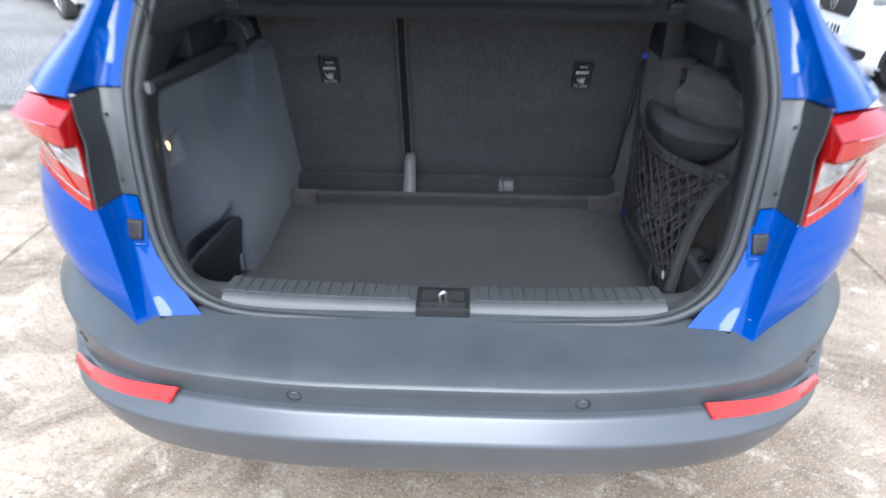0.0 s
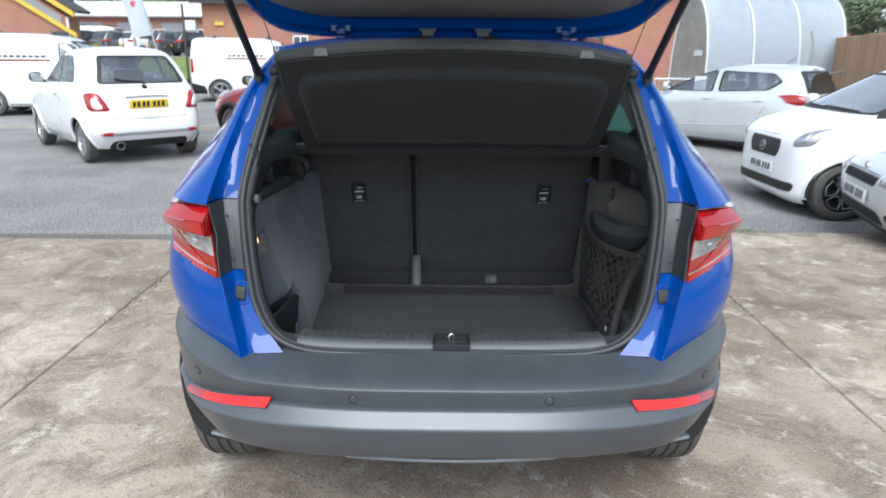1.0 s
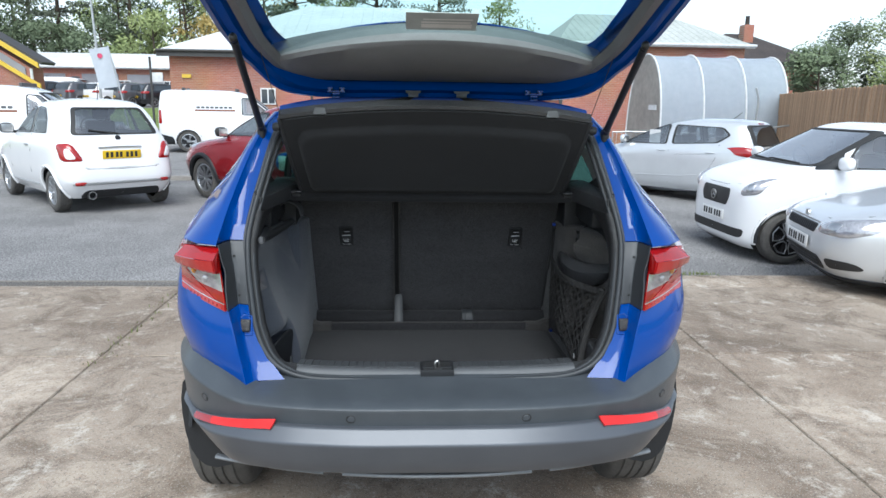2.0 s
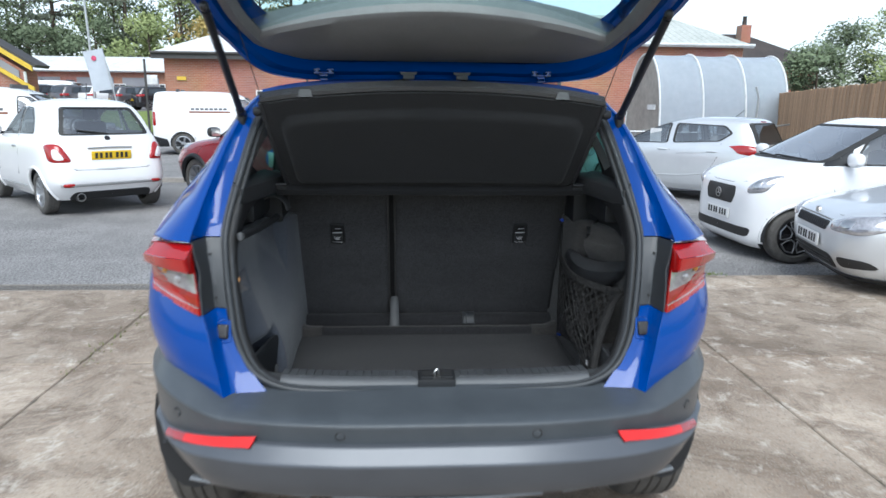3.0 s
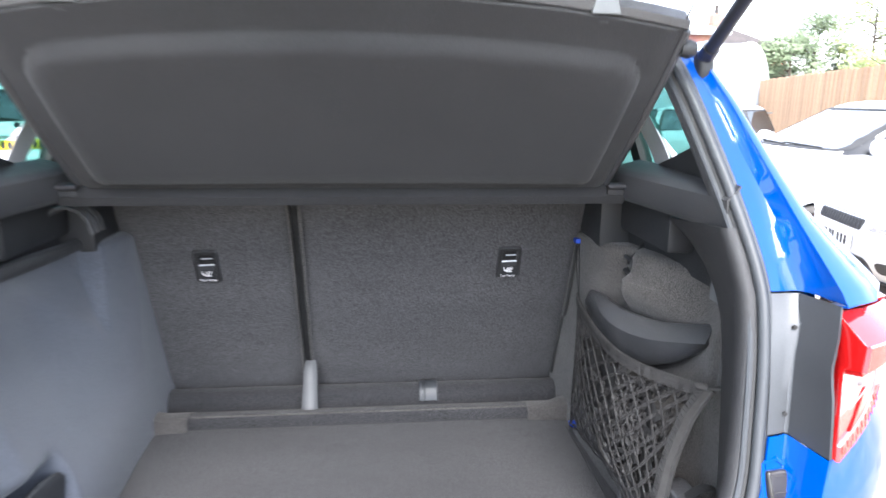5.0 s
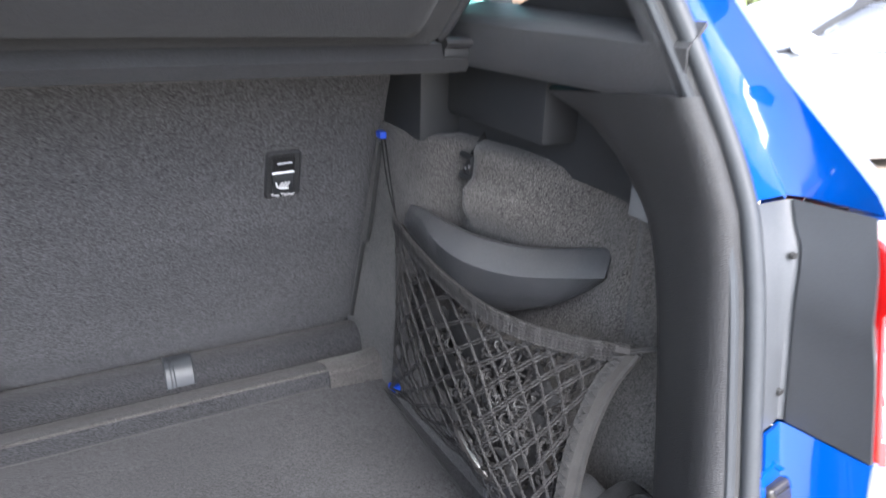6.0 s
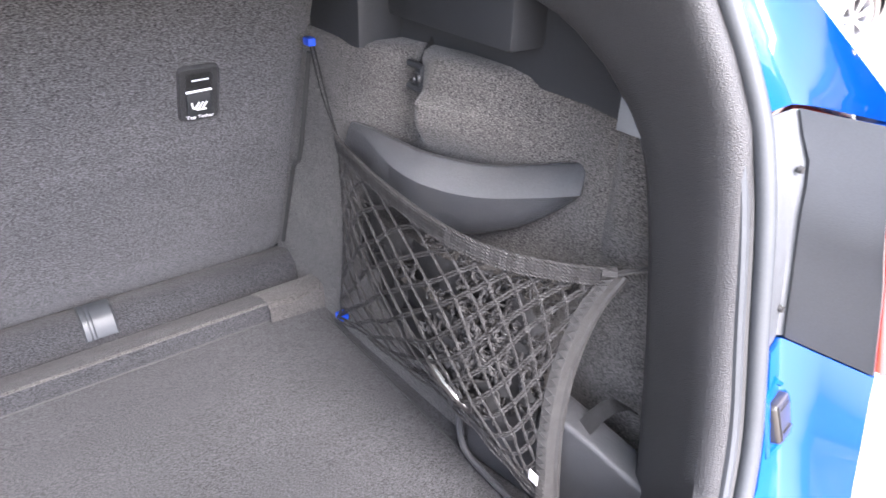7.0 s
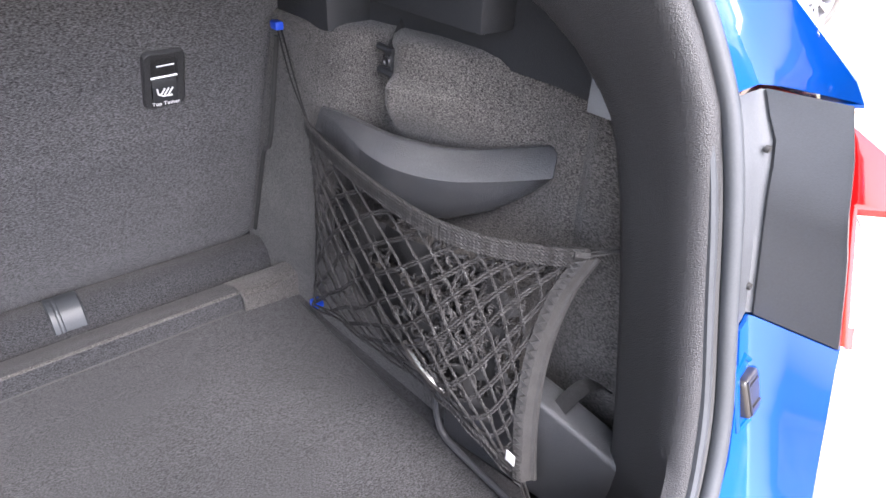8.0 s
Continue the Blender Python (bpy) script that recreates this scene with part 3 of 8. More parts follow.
    def window_in(name, face, poly, mat=None, frame_mat=None, rim=0.92):
        sm = rounded(poly)
        cut(face, sm)
        ob = patch(name, face, poly, mat or CARGLASS, out=0.002)
        ob.visible_shadow = False
        mid = (sum(a for a, z in poly) / len(poly), sum(z for a, z in poly) / len(poly))
        big = [(mid[0] + (a - mid[0]) * 1.035, mid[1] + (z - mid[1]) * 1.035) for a, z in poly]
        patch("window_rim", face, big, frame_mat or INK, out=0.005, parent=ob, inner=rim)
        return ob

    def line(name, face, pts, rr, mat, out=0.0, parent=None, sides=6, flat=1.0):
        return part(name, tube([where(face, a, z, out) for a, z in pts], rr, sides, flat=flat), mat, parent or t)

    def finish(cabin_y=(-1.2, 0.5), rows_of_seats=(0.0, -0.8), wheel_y=None, pale=None):
        part("body", shell["bm"], paint, t)
        for a in axles:
            for side in (1, -1):
                arc = [(a + (ra + 0.01) * math.cos(q), r + (ra + 0.01) * math.sin(q)) for q in [math.pi * k / 14 - 0.2 for k in range(16)]]
                part("wheel_liner", grid([[(side * (hw - 0.36), y, z) for y, z in arc], [(side * (hw - 0.05), y, z) for y, z in arc]]), PLASTIC, t)
                edge_ = [where("right" if side > 0 else "left", a + ra * math.cos(q), max(r * 0.75, r + ra * math.sin(q)), 0.0) for q in [math.pi * (k / 24 * 1.16 - 0.08) for k in range(25)]]
                part("arch_lip", tube(edge_, 0.022 if lip is None else 0.04, 8), lip or paint, t)
                wheel(t, side * (hw - tyre_w / 2 - 0.035), a, r, tyre_w, spokes, rim_mat or ALLOY, side)
        wi = hw * 0.86
        part("cabin_floor", box(-wi, wi, cabin_y[0], cabin_y[1], 0.3, belt - 0.18, 0.05), CABIN, t)
        for y in rows_of_seats:
            for side in (1, -1):
                seat = box(side * 0.34 - 0.22, side * 0.34 + 0.22, y - 0.1, y + 0.05, belt - 0.25, belt + 0.17, 0.05)
                box(side * 0.34 - 0.12, side * 0.34 + 0.12, y - 0.12, y - 0.02, belt + 0.19, belt + 0.36, 0.04, seat)
                part("seat", seat, pale or CABIN, t)
        if wheel_y is not None:
            part("dashboard", box(-wi * 0.92, wi * 0.92, wheel_y + 0.2, wheel_y + 0.55, belt - 0.2, belt + 0.02, 0.04), CABIN, t)
            part("steering_wheel", lathe([(0.17 + 0.014 * math.cos(q), 0.014 * math.sin(q)) for q in [2 * math.pi * k / 6 for k in range(7)]], "y", 20,
                                         m=Matrix.Translation((0.34, wheel_y, belt + 0.05)) @ Matrix.Rotation(radians(-20), 4, "X")), CABIN, t)

    def mirror(y, z, mat):
        for side in (1, -1):
            s = where("right" if side > 0 else "left", y, z)
            mm = Matrix.Translation((s.x + side * 0.13, s.y, s.z + 0.06))
            mi = part("wing_mirror", blob((0.10, 0.06, 0.075), mm, power=0.75), mat, t)
            part("mirror_arm", tube([s, mm.translation - Vector((side * 0.05, 0, 0.05))], 0.022, 6), PLASTIC, mi)
            part("mirror_glass", box(-0.075, 0.075, -0.064, -0.058, -0.055, 0.055, 0.003, m=mm), METAL, mi)

    def seam(face, pts):
        return line("door_gap", face, pts, 0.004, INK, 0.0, sides=4)

    return {"where": where, "window": window_in, "patch": patch, "line": line, "finish": finish, "mirror": mirror, "seam": seam, "cut": cut}


# ---- ground, yard and road ----
def concrete(name):
    """Cast concrete: pale tan, with wide brown stains, pale scuffs, exposed grit and dark specks."""
    m = bpy.data.materials.new(name)
    m.use_nodes = True
    nt, nl = m.node_tree.nodes, m.node_tree.links
    co = nt.new("ShaderNodeTexCoord")

    def cloud(scale, detail, rough, lo, hi, distort=0.0):
        n = nt.new("ShaderNodeTexNoise")
        n.inputs["Scale"].default_value, n.inputs["Detail"].default_value, n.inputs["Roughness"].default_value, n.inputs["Distortion"].default_value = scale, detail, rough, distort
        nl.new(co.outputs["Object"], n.inputs["Vector"])
        r = nt.new("ShaderNodeMapRange")
        r.inputs["From Min"].default_value, r.inputs["From Max"].default_value = lo, hi
        nl.new(n.outputs["Fac"], r.inputs["Value"])
        return r.outputs["Result"]

    def blend(fac, a, b, strength=1.0):
        x = nt.new("ShaderNodeMix")
        x.data_type = "RGBA"
        if strength < 1:
            k = nt.new("ShaderNodeMath")
            k.operation = "MULTIPLY"
            k.inputs[1].default_value = strength
            nl.new(fac, k.inputs[0])
            fac = k.outputs[0]
        nl.new(fac, x.inputs["Factor"])
        for socket, v in ((x.inputs[6], a), (x.inputs[7], b)):
            if isinstance(v, tuple):
                socket.default_value = (*v, 1)
            else:
                nl.new(v, socket)
        return x.outputs[2]

    c = blend(cloud(0.55, 8, 0.68, 0.36, 0.62, 0.6), (0.27, 0.205, 0.150), (0.57, 0.475, 0.375))
    c = blend(cloud(2.3, 8, 0.75, 0.47, 0.62, 0.8), c, (0.17, 0.125, 0.088), 0.8)
    c = blend(cloud(5.0, 8, 0.8, 0.54, 0.64, 0.4), c, (0.72, 0.65, 0.555), 0.8)
    c = blend(cloud(11.0, 6, 0.8, 0.56, 0.64, 0.3), c, (0.20, 0.16, 0.12), 0.6)
    c = blend(cloud(24.0, 5, 0.75, 0.54, 0.64), c, (0.40, 0.285, 0.20), 0.55)
    c = blend(cloud(75.0, 3, 0.7, 0.57, 0.66), c, (0.10, 0.085, 0.07), 0.7)
    c = blend(cloud(130.0, 2, 0.6, 0.58, 0.66), c, (0.75, 0.71, 0.64), 0.5)
    oi = nt.new("ShaderNodeObjectInfo")
    r3 = nt.new("ShaderNodeMapRange")
    r3.inputs["To Min"].default_value, r3.inputs["To Max"].default_value = 0.72, 0.93
    nl.new(oi.outputs["Random"], r3.inputs["Value"])
    mul = nt.new("ShaderNodeVectorMath")
    mul.operation = "SCALE"
    nl.new(c, mul.inputs[0])
    nl.new(r3.outputs["Result"], mul.inputs["Scale"])
    b = nt["Principled BSDF"]
    nl.new(mul.outputs["Vector"], b.inputs["Base Color"])
    b.inputs["Roughness"].default_value = 0.9
    bp = nt.new("ShaderNodeBump")
    bp.inputs["Strength"].default_value, bp.inputs["Distance"].default_value = 0.7, 0.004
    nl.new(cloud(40, 6, 0.7, 0.3, 0.7), bp.inputs["Height"])
    nl.new(bp.outputs["Normal"], b.inputs["Normal"])
    return m


CONCRETE = concrete("yard_concrete")
TARMAC = material("tarmac", (0.27, 0.262, 0.255), 0.92, 0, (0.175, 0.170, 0.167), 0.8, 0.9, 70, 0.8, 140)
VERGE = material("rough_grass", (0.20, 0.26, 0.07), 0.95, 0, (0.14, 0.19, 0.055), 0.4, 0.5, 8, 0.8, 20)
DIRT = material("joint_dirt", (0.22, 0.185, 0.14), 0.95, 0, (0.085, 0.075, 0.055), 12, 0.4, 80)
KERBSTONE = material("kerb_stone", (0.33, 0.31, 0.28), 0.9, 0, (0.26, 0.24, 0.22), 6, 0.3, 80, 0.4, 120)
IRON = material("drain_iron", (0.26, 0.24, 0.21), 0.8, 0.1, (0.19, 0.17, 0.15), 20, 0.3, 100)

g = part("ground", grid([[(x, y, -0.55) for x in (-900, -60, -12, 0, 12, 60, 900)] for y in (-900, -60, -12, 0, 12, 60, 900)]), VERGE)
tagged(g, "rough green verge and open land reaching to the horizon", "ground", kind="structure")
ROAD_EDGE = 11.6


def fall(x):
    """The lane falls away gently past the yard."""
    return -0.028 * min(9, max(0, x))


def road_piece(y0, y1, lift, xs):
    ys = [y0 + (y1 - y0) * k / 6 for k in range(7)]
    bm = grid([[(x, y, fall(x) + lift) for y in ys] for x in xs])
    return grid([[(x, y, -0.5) for y in (y0, y1)] for x in (xs[0], xs[-1])], bm)


RX = [-60, -30] + [-14 + 2 * k for k in range(15)] + [30, 60]
r = part("road", road_piece(3.9, ROAD_EDGE, -0.012, RX), TARMAC)
tagged(r, "worn dark grey tarmac lane beside the concrete yard", "road", kind="structure")
r = part("road", road_piece(ROAD_EDGE + 0.14, 42, -0.004, RX), TARMAC)
tagged(r, "grey tarmac car park beyond the low kerb", "road", kind="structure")
k = part("kerb", grid([[(x, y, fall(x) + z) for y, z in ((ROAD_EDGE, -0.05), (ROAD_EDGE + 0.01, 0.07), (ROAD_EDGE + 0.13, 0.075), (ROAD_EDGE + 0.14, -0.05))] for x in RX[:9]]), KERBSTONE)
tagged(k, "low pale concrete kerb along the lane", "kerb", kind="structure")
def rise(y):
    """The ground climbs from the lane to the raised car park."""
    u = min(1, max(0, (y - 23.5) / 14))
    return -0.06 + 1.06 * u * u * (3 - 2 * u)


gr = part("grass_bank", grid([[(x, y, rise(y) + 0.03 * noise.noise(Vector((x, y, 0)))) for x in [-34 + 0.6 * i for i in range(39)]] for y in [23.2 + 0.5 * j for j in range(30)]]), VERGE)
tagged(gr, "patch of short green grass beside the parked cars", "grass", kind="structure")
ter = part("car_park", box(-40, -10.6, 37.6, 60, -0.4, 0.995), TARMAC)
tagged(ter, "raised tarmac car park beyond the grass bank", "car park", kind="structure")

yard = new("pavement")
tagged(yard, "stained pale concrete yard of large cast slabs with dirty joints", "pavement", kind="structure")
part("joint_bed", box(-16, 16, -16, 3.84, -0.2, -0.007), DIRT, yard)


def slab_piece(x0, x1, y0, y1, seed):
    """One cast slab, faintly uneven, its edges chipped."""
    rng = random.Random(seed)
    bm = bmesh.new()
    ring = []
    for a, b in (((x0, y0), (x1, y0)), ((x1, y0), (x1, y1)), ((x1, y1), (x0, y1)), ((x0, y1), (x0, y0))):
        n = 70
        for i in range(n):
            f = i / n
            x, y = a[0] + (b[0] - a[0]) * f, a[1] + (b[1] - a[1]) * f
            w = 0.010 * noise.noise(Vector((x * 3, y * 3, seed))) + 0.012 * max(0, noise.noise(Vector((x * 11, y * 11, seed)))) + 0.004 * rng.random()
            nx, ny = (0, 1) if a[1] == b[1] == y0 else (0, -1) if a[1] == b[1] else (-1, 0) if a[0] == x1 else (1, 0)
            ring.append((x + nx * (0.002 + abs(w)), y + ny * (0.002 + abs(w)), 0))
    top = [bm.verts.new(p) for p in ring]
    mid = [bm.verts.new((p[0], p[1], -0.006)) for p in ring]
    bot = [bm.verts.new((p[0], p[1], -0.05)) for p in ring]
    cx, cy = (x0 + x1) / 2, (y0 + y1) / 2
    for v in top:
        v.co.x += 0.005 * (1 if v.co.x < cx else -1)
        v.co.y += 0.005 * (1 if v.co.y < cy else -1)
    bm.faces.new(top)
    n = len(top)
    for i in range(n):
        j = (i + 1) % n
        bm.faces.new((top[j], top[i], mid[i], mid[j]))
        bm.faces.new((mid[j], mid[i], bot[i], bot[j]))
    bmesh.ops.recalc_face_normals(bm, faces=bm.faces)
    return bm


XS, YS = (-13.7, -9.8, -5.9, -2.03, 1.90, 5.8, 9.7, 13.6), (-9.6, -5.7, -1.75, 2.2, 3.82)
for i in range(len(XS) - 1):
    for j in range(len(YS) - 1):
        part("concrete_slab", slab_piece(XS[i], XS[i + 1], YS[j], YS[j + 1], i * 7 + j), CONCRETE, yard, smooth=False)
part("edge_strip", box(-0.2, 13.6, 3.83, 4.23, -0.2, -0.003, 0.01), CONCRETE, yard)

drain = thing("drain_channel", "narrow cast iron drain grating set in the concrete edge", "drain")
part("channel", box(-13.6, -0.22, 3.83, 4.02, -0.2, -0.02), DIRT, drain)
for y in (3.84, 4.01):
    part("rail", box(-13.6, -0.22, y - 0.012, y + 0.012, -0.05, -0.003, 0.003), IRON, drain)
bm = bmesh.new()
for i in range(440):
    x = -13.5 + i * 0.03
    vs = [bm.verts.new(p) for p in ((x, 3.85, -0.006), (x + 0.014, 3.85, -0.006), (x + 0.014, 4.0, -0.006), (x, 4.0, -0.006))]
    bm.faces.new(vs)
tagged(part("grating_bars", bm, IRON, drain), kind="stuff")


def weeds(name, spots, seed):
    rng = random.Random(seed)
    bm = bmesh.new()
    for x, y, n, h in spots:
        for _ in range(n):
            a, l = rng.uniform(0, 6.28), h * rng.uniform(0.5, 1.2)
            bx, by = x + rng.gauss(0, 0.05), y + rng.gauss(0, 0.03)
            dx, dy = math.cos(a) * l * 0.6, math.sin(a) * l * 0.6
            w = 0.004
            v = [bm.verts.new(p) for p in ((bx - w * math.sin(a), by + w * math.cos(a), 0), (bx + w * math.sin(a), by - w * math.cos(a), 0), (bx + dx, by + dy, l))]
            bm.faces.new(v)
    return bm


WEED = material("weed_leaf", (0.10, 0.16, 0.03), 0.7, 0, (0.16, 0.17, 0.05), 30)
spots = [(-2.02 + 0.02 * math.sin(y * 9), y, 7, 0.025) for y in [2.1 + 0.14 * k for k in range(12)]]
tagged(part("weeds", weeds("weeds", spots, 4), WEED), "small green weeds growing in a concrete joint", "weeds", kind="stuff")
spots = [(2.45 + 0.06 * k, 4.24, 22, 0.035) for k in range(7)]
tagged(part("weeds", weeds("weeds", spots, 5), WEED), "low tuft of weeds at the concrete edge", "weeds", kind="stuff")

# ---- the blue estate car with its open boot ----
suv = thing("suv", "bright blue compact SUV with its tailgate raised and boot empty", "car")
RW_Y, RW_R = 0.84, 0.335
BELT = [(-2.19, 1.16), (-0.2, 1.13), (0.9, 1.06), (1.05, 1.02), (1.7, 0.93), (2.0, 0.84), (2.15, 0.72), (2.19, 0.66)]
body, wide, tail = car(suv, BLUE, 4.38, 1.84, 1.61, 2.70, RW_R, BELT, (-1.40, 0.95), (-1.28, 0.15), power=9, clear=0.24, fo=0.84, y0=2.19, cut=0.515, spokes=5,
                       doors=2, pillars=[(0.0, 0.012), (0.17, 0.20), (0.56, 0.59), (0.97, 1.0)], rear_glass=False, tyre_w=0.215, wheel_out=0.045, rake=0.02, seats=False, inner=-0.9, tail_deck=False, glass=TINTGLASS, post=CABIN_PALE)

# side sections from the rear opening outwards: height, seal, crease, ridge
STOP = material("stop_plastic", (0.030, 0.028, 0.027), 0.3, 0, (0.022, 0.020, 0.019), 40, coat=0.3)
LOW = [(0.722, (0.490, 0.178), (0.575, 0.168), (0.602, 0.128)), (0.77, (0.534, 0.203), (0.600, 0.194), (0.614, 0.141)),
       (0.83, (0.576, 0.220), (0.619, 0.222), (0.631, 0.158)), (0.89, (0.600, 0.242), (0.635, 0.248), (0.646, 0.174)), (0.945, (0.613, 0.263), (0.648, 0.271), (0.662, 0.190))]
MIDDLE = [LOW[-1], (1.02, (0.622, 0.286), (0.657, 0.289), (0.671, 0.212)), (1.061, (0.627, 0.301), (0.663, 0.299), (0.672, 0.226)), (1.10, (0.632, 0.315), (0.670, 0.308), (0.687, 0.241)), (1.145, (0.634, 0.334), (0.682, 0.335), (0.701, 0.263))]


def mix(table, z):
    """A section at height z from the tables above."""
    for a, b in zip(table, table[1:]):
        if z <= b[0]:
            f = (z - a[0]) / (b[0] - a[0])
            return [Vector((p[0] + (q[0] - p[0]) * f, p[1] + (q[1] - p[1]) * f, z)) for p, q in zip(a[1:], b[1:])]
    return [Vector((*p, z)) for p in table[-1][1:]]


def mirrored(rows, side):
    return [[(side * p[0], p[1], p[2]) for p in row] for row in rows]


def top_of_bumper(x):
    """Height at which the paint meets the bumper, by distance from the middle."""
    return lerp([(0, 0.700), (0.60, 0.706), (0.70, 0.742), (0.80, 0.782), (0.87, 0.80), (0.93, 0.80)], abs(x))


for side in (1, -1):
    # painted quarter panel inside the ridge
    rows = [mix(LOW, 0.722 + (0.945 - 0.722) * k / 8) for k in range(9)]
    rows = [[r[0], r[0].lerp(r[1], 0.5), r[1] - Vector((0.004, 0, 0)), r[1].lerp(r[2], 0.08), r[1].lerp(r[2], 0.5), r[2]] for r in rows]
    part("quarter_panel", grid(mirrored(rows, side), thick=0.004), BLUE, suv)
    # painted corner outside the ridge, down to the bumper and forward to the wheel arch
    rows = []
    for k in range(11):
        f = k / 10
        row = []
        for j, (x, y, ztop) in enumerate([(0.0, 0.0, 0.948), (0.712, 0.217, 0.962), (0.768, 0.260, 0.975), (0.820, 0.312, 0.985), (0.857, 0.375, 1.01), (0.876, 0.44, 1.06), (0.886, 0.52, 1.12)]):
            zb = top_of_bumper(x) - 0.012 if j else 0.712
            z = zb + (ztop - zb) * f
            if j == 0:
                p = mix(LOW, max(0.722, z))[2]
                row.append((p.x, p.y, z))
            else:
                drop = 1 - f
                row.append((x - 0.012 * drop ** 2 + 0.018 * math.sin(math.pi * f) , y - 0.01 * math.sin(math.pi * f) - 0.02 * drop, z))
        rows.append(row)
    part("corner_panel", grid(mirrored(rows, side), thick=0.004), BLUE, suv)
    # plastic bracket beside the lamp
    rows = [mix(MIDDLE, 0.947 + (1.143 - 0.947) * k / 10) for k in range(11)]
    bm = grid(mirrored([[r[0], r[0].lerp(r[1], 0.5), r[1] - Vector((0.004, 0, 0)), r[1].lerp(r[2], 0.05)] for r in rows], side), thick=0.004)
    br = part("lamp_bracket", bm, BRACKET, suv, "grey plastic jamb beside the lamp")
    dip = [0.006 if r[2].z < 1.112 else 0.0 for r in rows]
    bm = grid(mirrored([[r[1].lerp(r[2], 0.05), r[1].lerp(r[2], 0.12) + Vector((0, d * 0.8, 0)), r[1].lerp(r[2], 0.5) + Vector((0, d, 0)), r[1].lerp(r[2], 0.96) + Vector((0, d * 0.6, 0)), r[2]] for r, d in zip(rows, dip)], side), thick=0.004)
    part("bracket_face", bm, BRACKET_DARK, br, "black plastic face beside the lamp")
    for z in (1.099, 0.975):
        c = mix(MIDDLE, z)[1]
        part("screw_hole", lathe([(0.0, -0.001), (0.0032, -0.001), (0.0035, 0.003)], "y", 10, m=Matrix.Translation((side * (c.x - 0.008), c.y - 0.004, z))), INK, br)
    # pillar from the lamp up to the roof
    PIL = [(1.146, (0.634, 0.335), (0.680, 0.337), (0.703, 0.256), (0.772, 0.288), (0.840, 0.370), (0.878, 0.53)),
           (1.165, (0.632, 0.348), (0.677, 0.350), (0.699, 0.268), (0.764, 0.302), (0.827, 0.384), (0.872, 0.54)),
           (1.25, (0.618, 0.402), (0.658, 0.410), (0.689, 0.372), (0.724, 0.395), (0.762, 0.465), (0.823, 0.63)),
           (1.334, (0.596, 0.456), (0.632, 0.467), (0.667, 0.446), (0.693, 0.466), (0.719, 0.53), (0.767, 0.705)),
           (1.42, (0.575, 0.514), (0.607, 0.525), (0.640, 0.512), (0.661, 0.530), (0.682, 0.585), (0.716, 0.782)),
           (1.50, (0.552, 0.568), (0.578, 0.576), (0.606, 0.570), (0.622, 0.590), (0.638, 0.64), (0.66, 0.84)),
           (1.555, (0.515, 0.608), (0.535, 0.612), (0.56, 0.612), (0.575, 0.632), (0.588, 0.68), (0.60, 0.86))]
    rows = []
    for k in range(25):
        z = 1.146 + (1.555 - 1.146) * k / 24
        p = mix(PIL, z)
        rows.append([p[0], p[0].lerp(p[1], 0.5), p[1], p[1].lerp(p[2], 0.25) + Vector((0.006, 0.006, 0)), p[1].lerp(p[2], 0.8) + Vector((0.003, 0.003, 0)), p[2], p[2].lerp(p[3], 0.5) - Vector((0, 0.006, 0)), p[3], p[4], p[5]])
    part("rear_pillar", grid(mirrored(rows, side), thick=0.004), BLUE, suv)
    ends = [mix(PIL, z)[5] for z in (1.25, 1.31, 1.37, 1.43, 1.50)]
    pane("quarter_window", mirrored([[p + Vector((-0.012, -0.01, 0)), p + Vector((-0.048, 0.06, 0)), p + Vector((-0.085, 0.13, 0))] for p in ends], side), suv, TINTGLASS, "green-tinted quarter window")
    # lower lip of the painted shoulder over the lamp
    low = [(0.703, 0.256, 1.146), (0.772, 0.288, 1.146), (0.840, 0.370, 1.146), (0.878, 0.53, 1.146)]
    part("shoulder_edge", grid(mirrored([low, [(x - 0.01, y + 0.03, 1.140) for x, y, z in low]], side), thick=0.003), BLUE, suv)

    # tail lamp
    A, E = Vector((0.701, 0.256, 1.135)), Vector((0.665, 0.190, 0.949))
    B, C, D = Vector((0.834, 0.328, 1.128)), Vector((0.856, 0.384, 1.018)), Vector((0.844, 0.347, 0.988))

    def q(p):
        return Vector((side * p.x, p.y, p.z))

    def lens(u, v, out=0.0):
        """The lamp's face: u from its inner edge outwards, v downwards."""
        o = B.lerp(C, v / 0.78) if v < 0.78 else C.lerp(D, (v - 0.78) / 0.22)
        p = A.lerp(E, v).lerp(o, u)
        return q(p + Vector((0.25, -0.97, 0)) * (0.010 * math.sin(math.pi * min(1, u)) + out))

    def jut(v):
        """How far the lamp stands out at v: a sloped top, a ridge, an undercut."""
        return lerp([(0, -0.016), (0.17, 0.036), (0.35, 0.031), (0.38, 0.004), (1, 0.004)], v)

    def patch(name, u0, u1, v0, v1, out, mat, label="", nu=8, nv=6, parent=None):
        rows = []
        for b in range(nv + 1):
            v = v0 + (v1 - v0) * b / nv
            lo, hi = u0(v), u1(v)
            rows.append([lens(lo + (hi - lo) * a / nu, v, out + jut(v)) for a in range(nu + 1)])
        return part(name, grid(rows, thick=0.006), mat, parent, label)

    bed = [q(p + Vector((0.012, 0.03, 0))) for p in (A, B, C, D, E)]
    lamp = part("tail_lamp", slab(bed, q(Vector((0.012, 0.06, 0)))), RED_LENS_DEEP, suv, "red and clear tail lamp")
    slant = lambda v: 0.84 if v < 0.56 else 0.84 - 0.70 * (v - 0.56) / 0.34
    patch("top_facet", lambda v: 0.0, lambda v: 1.0, 0.0, 0.17, 0.0, RED_LENS, "glossy sloped red lens", parent=lamp, nv=1)
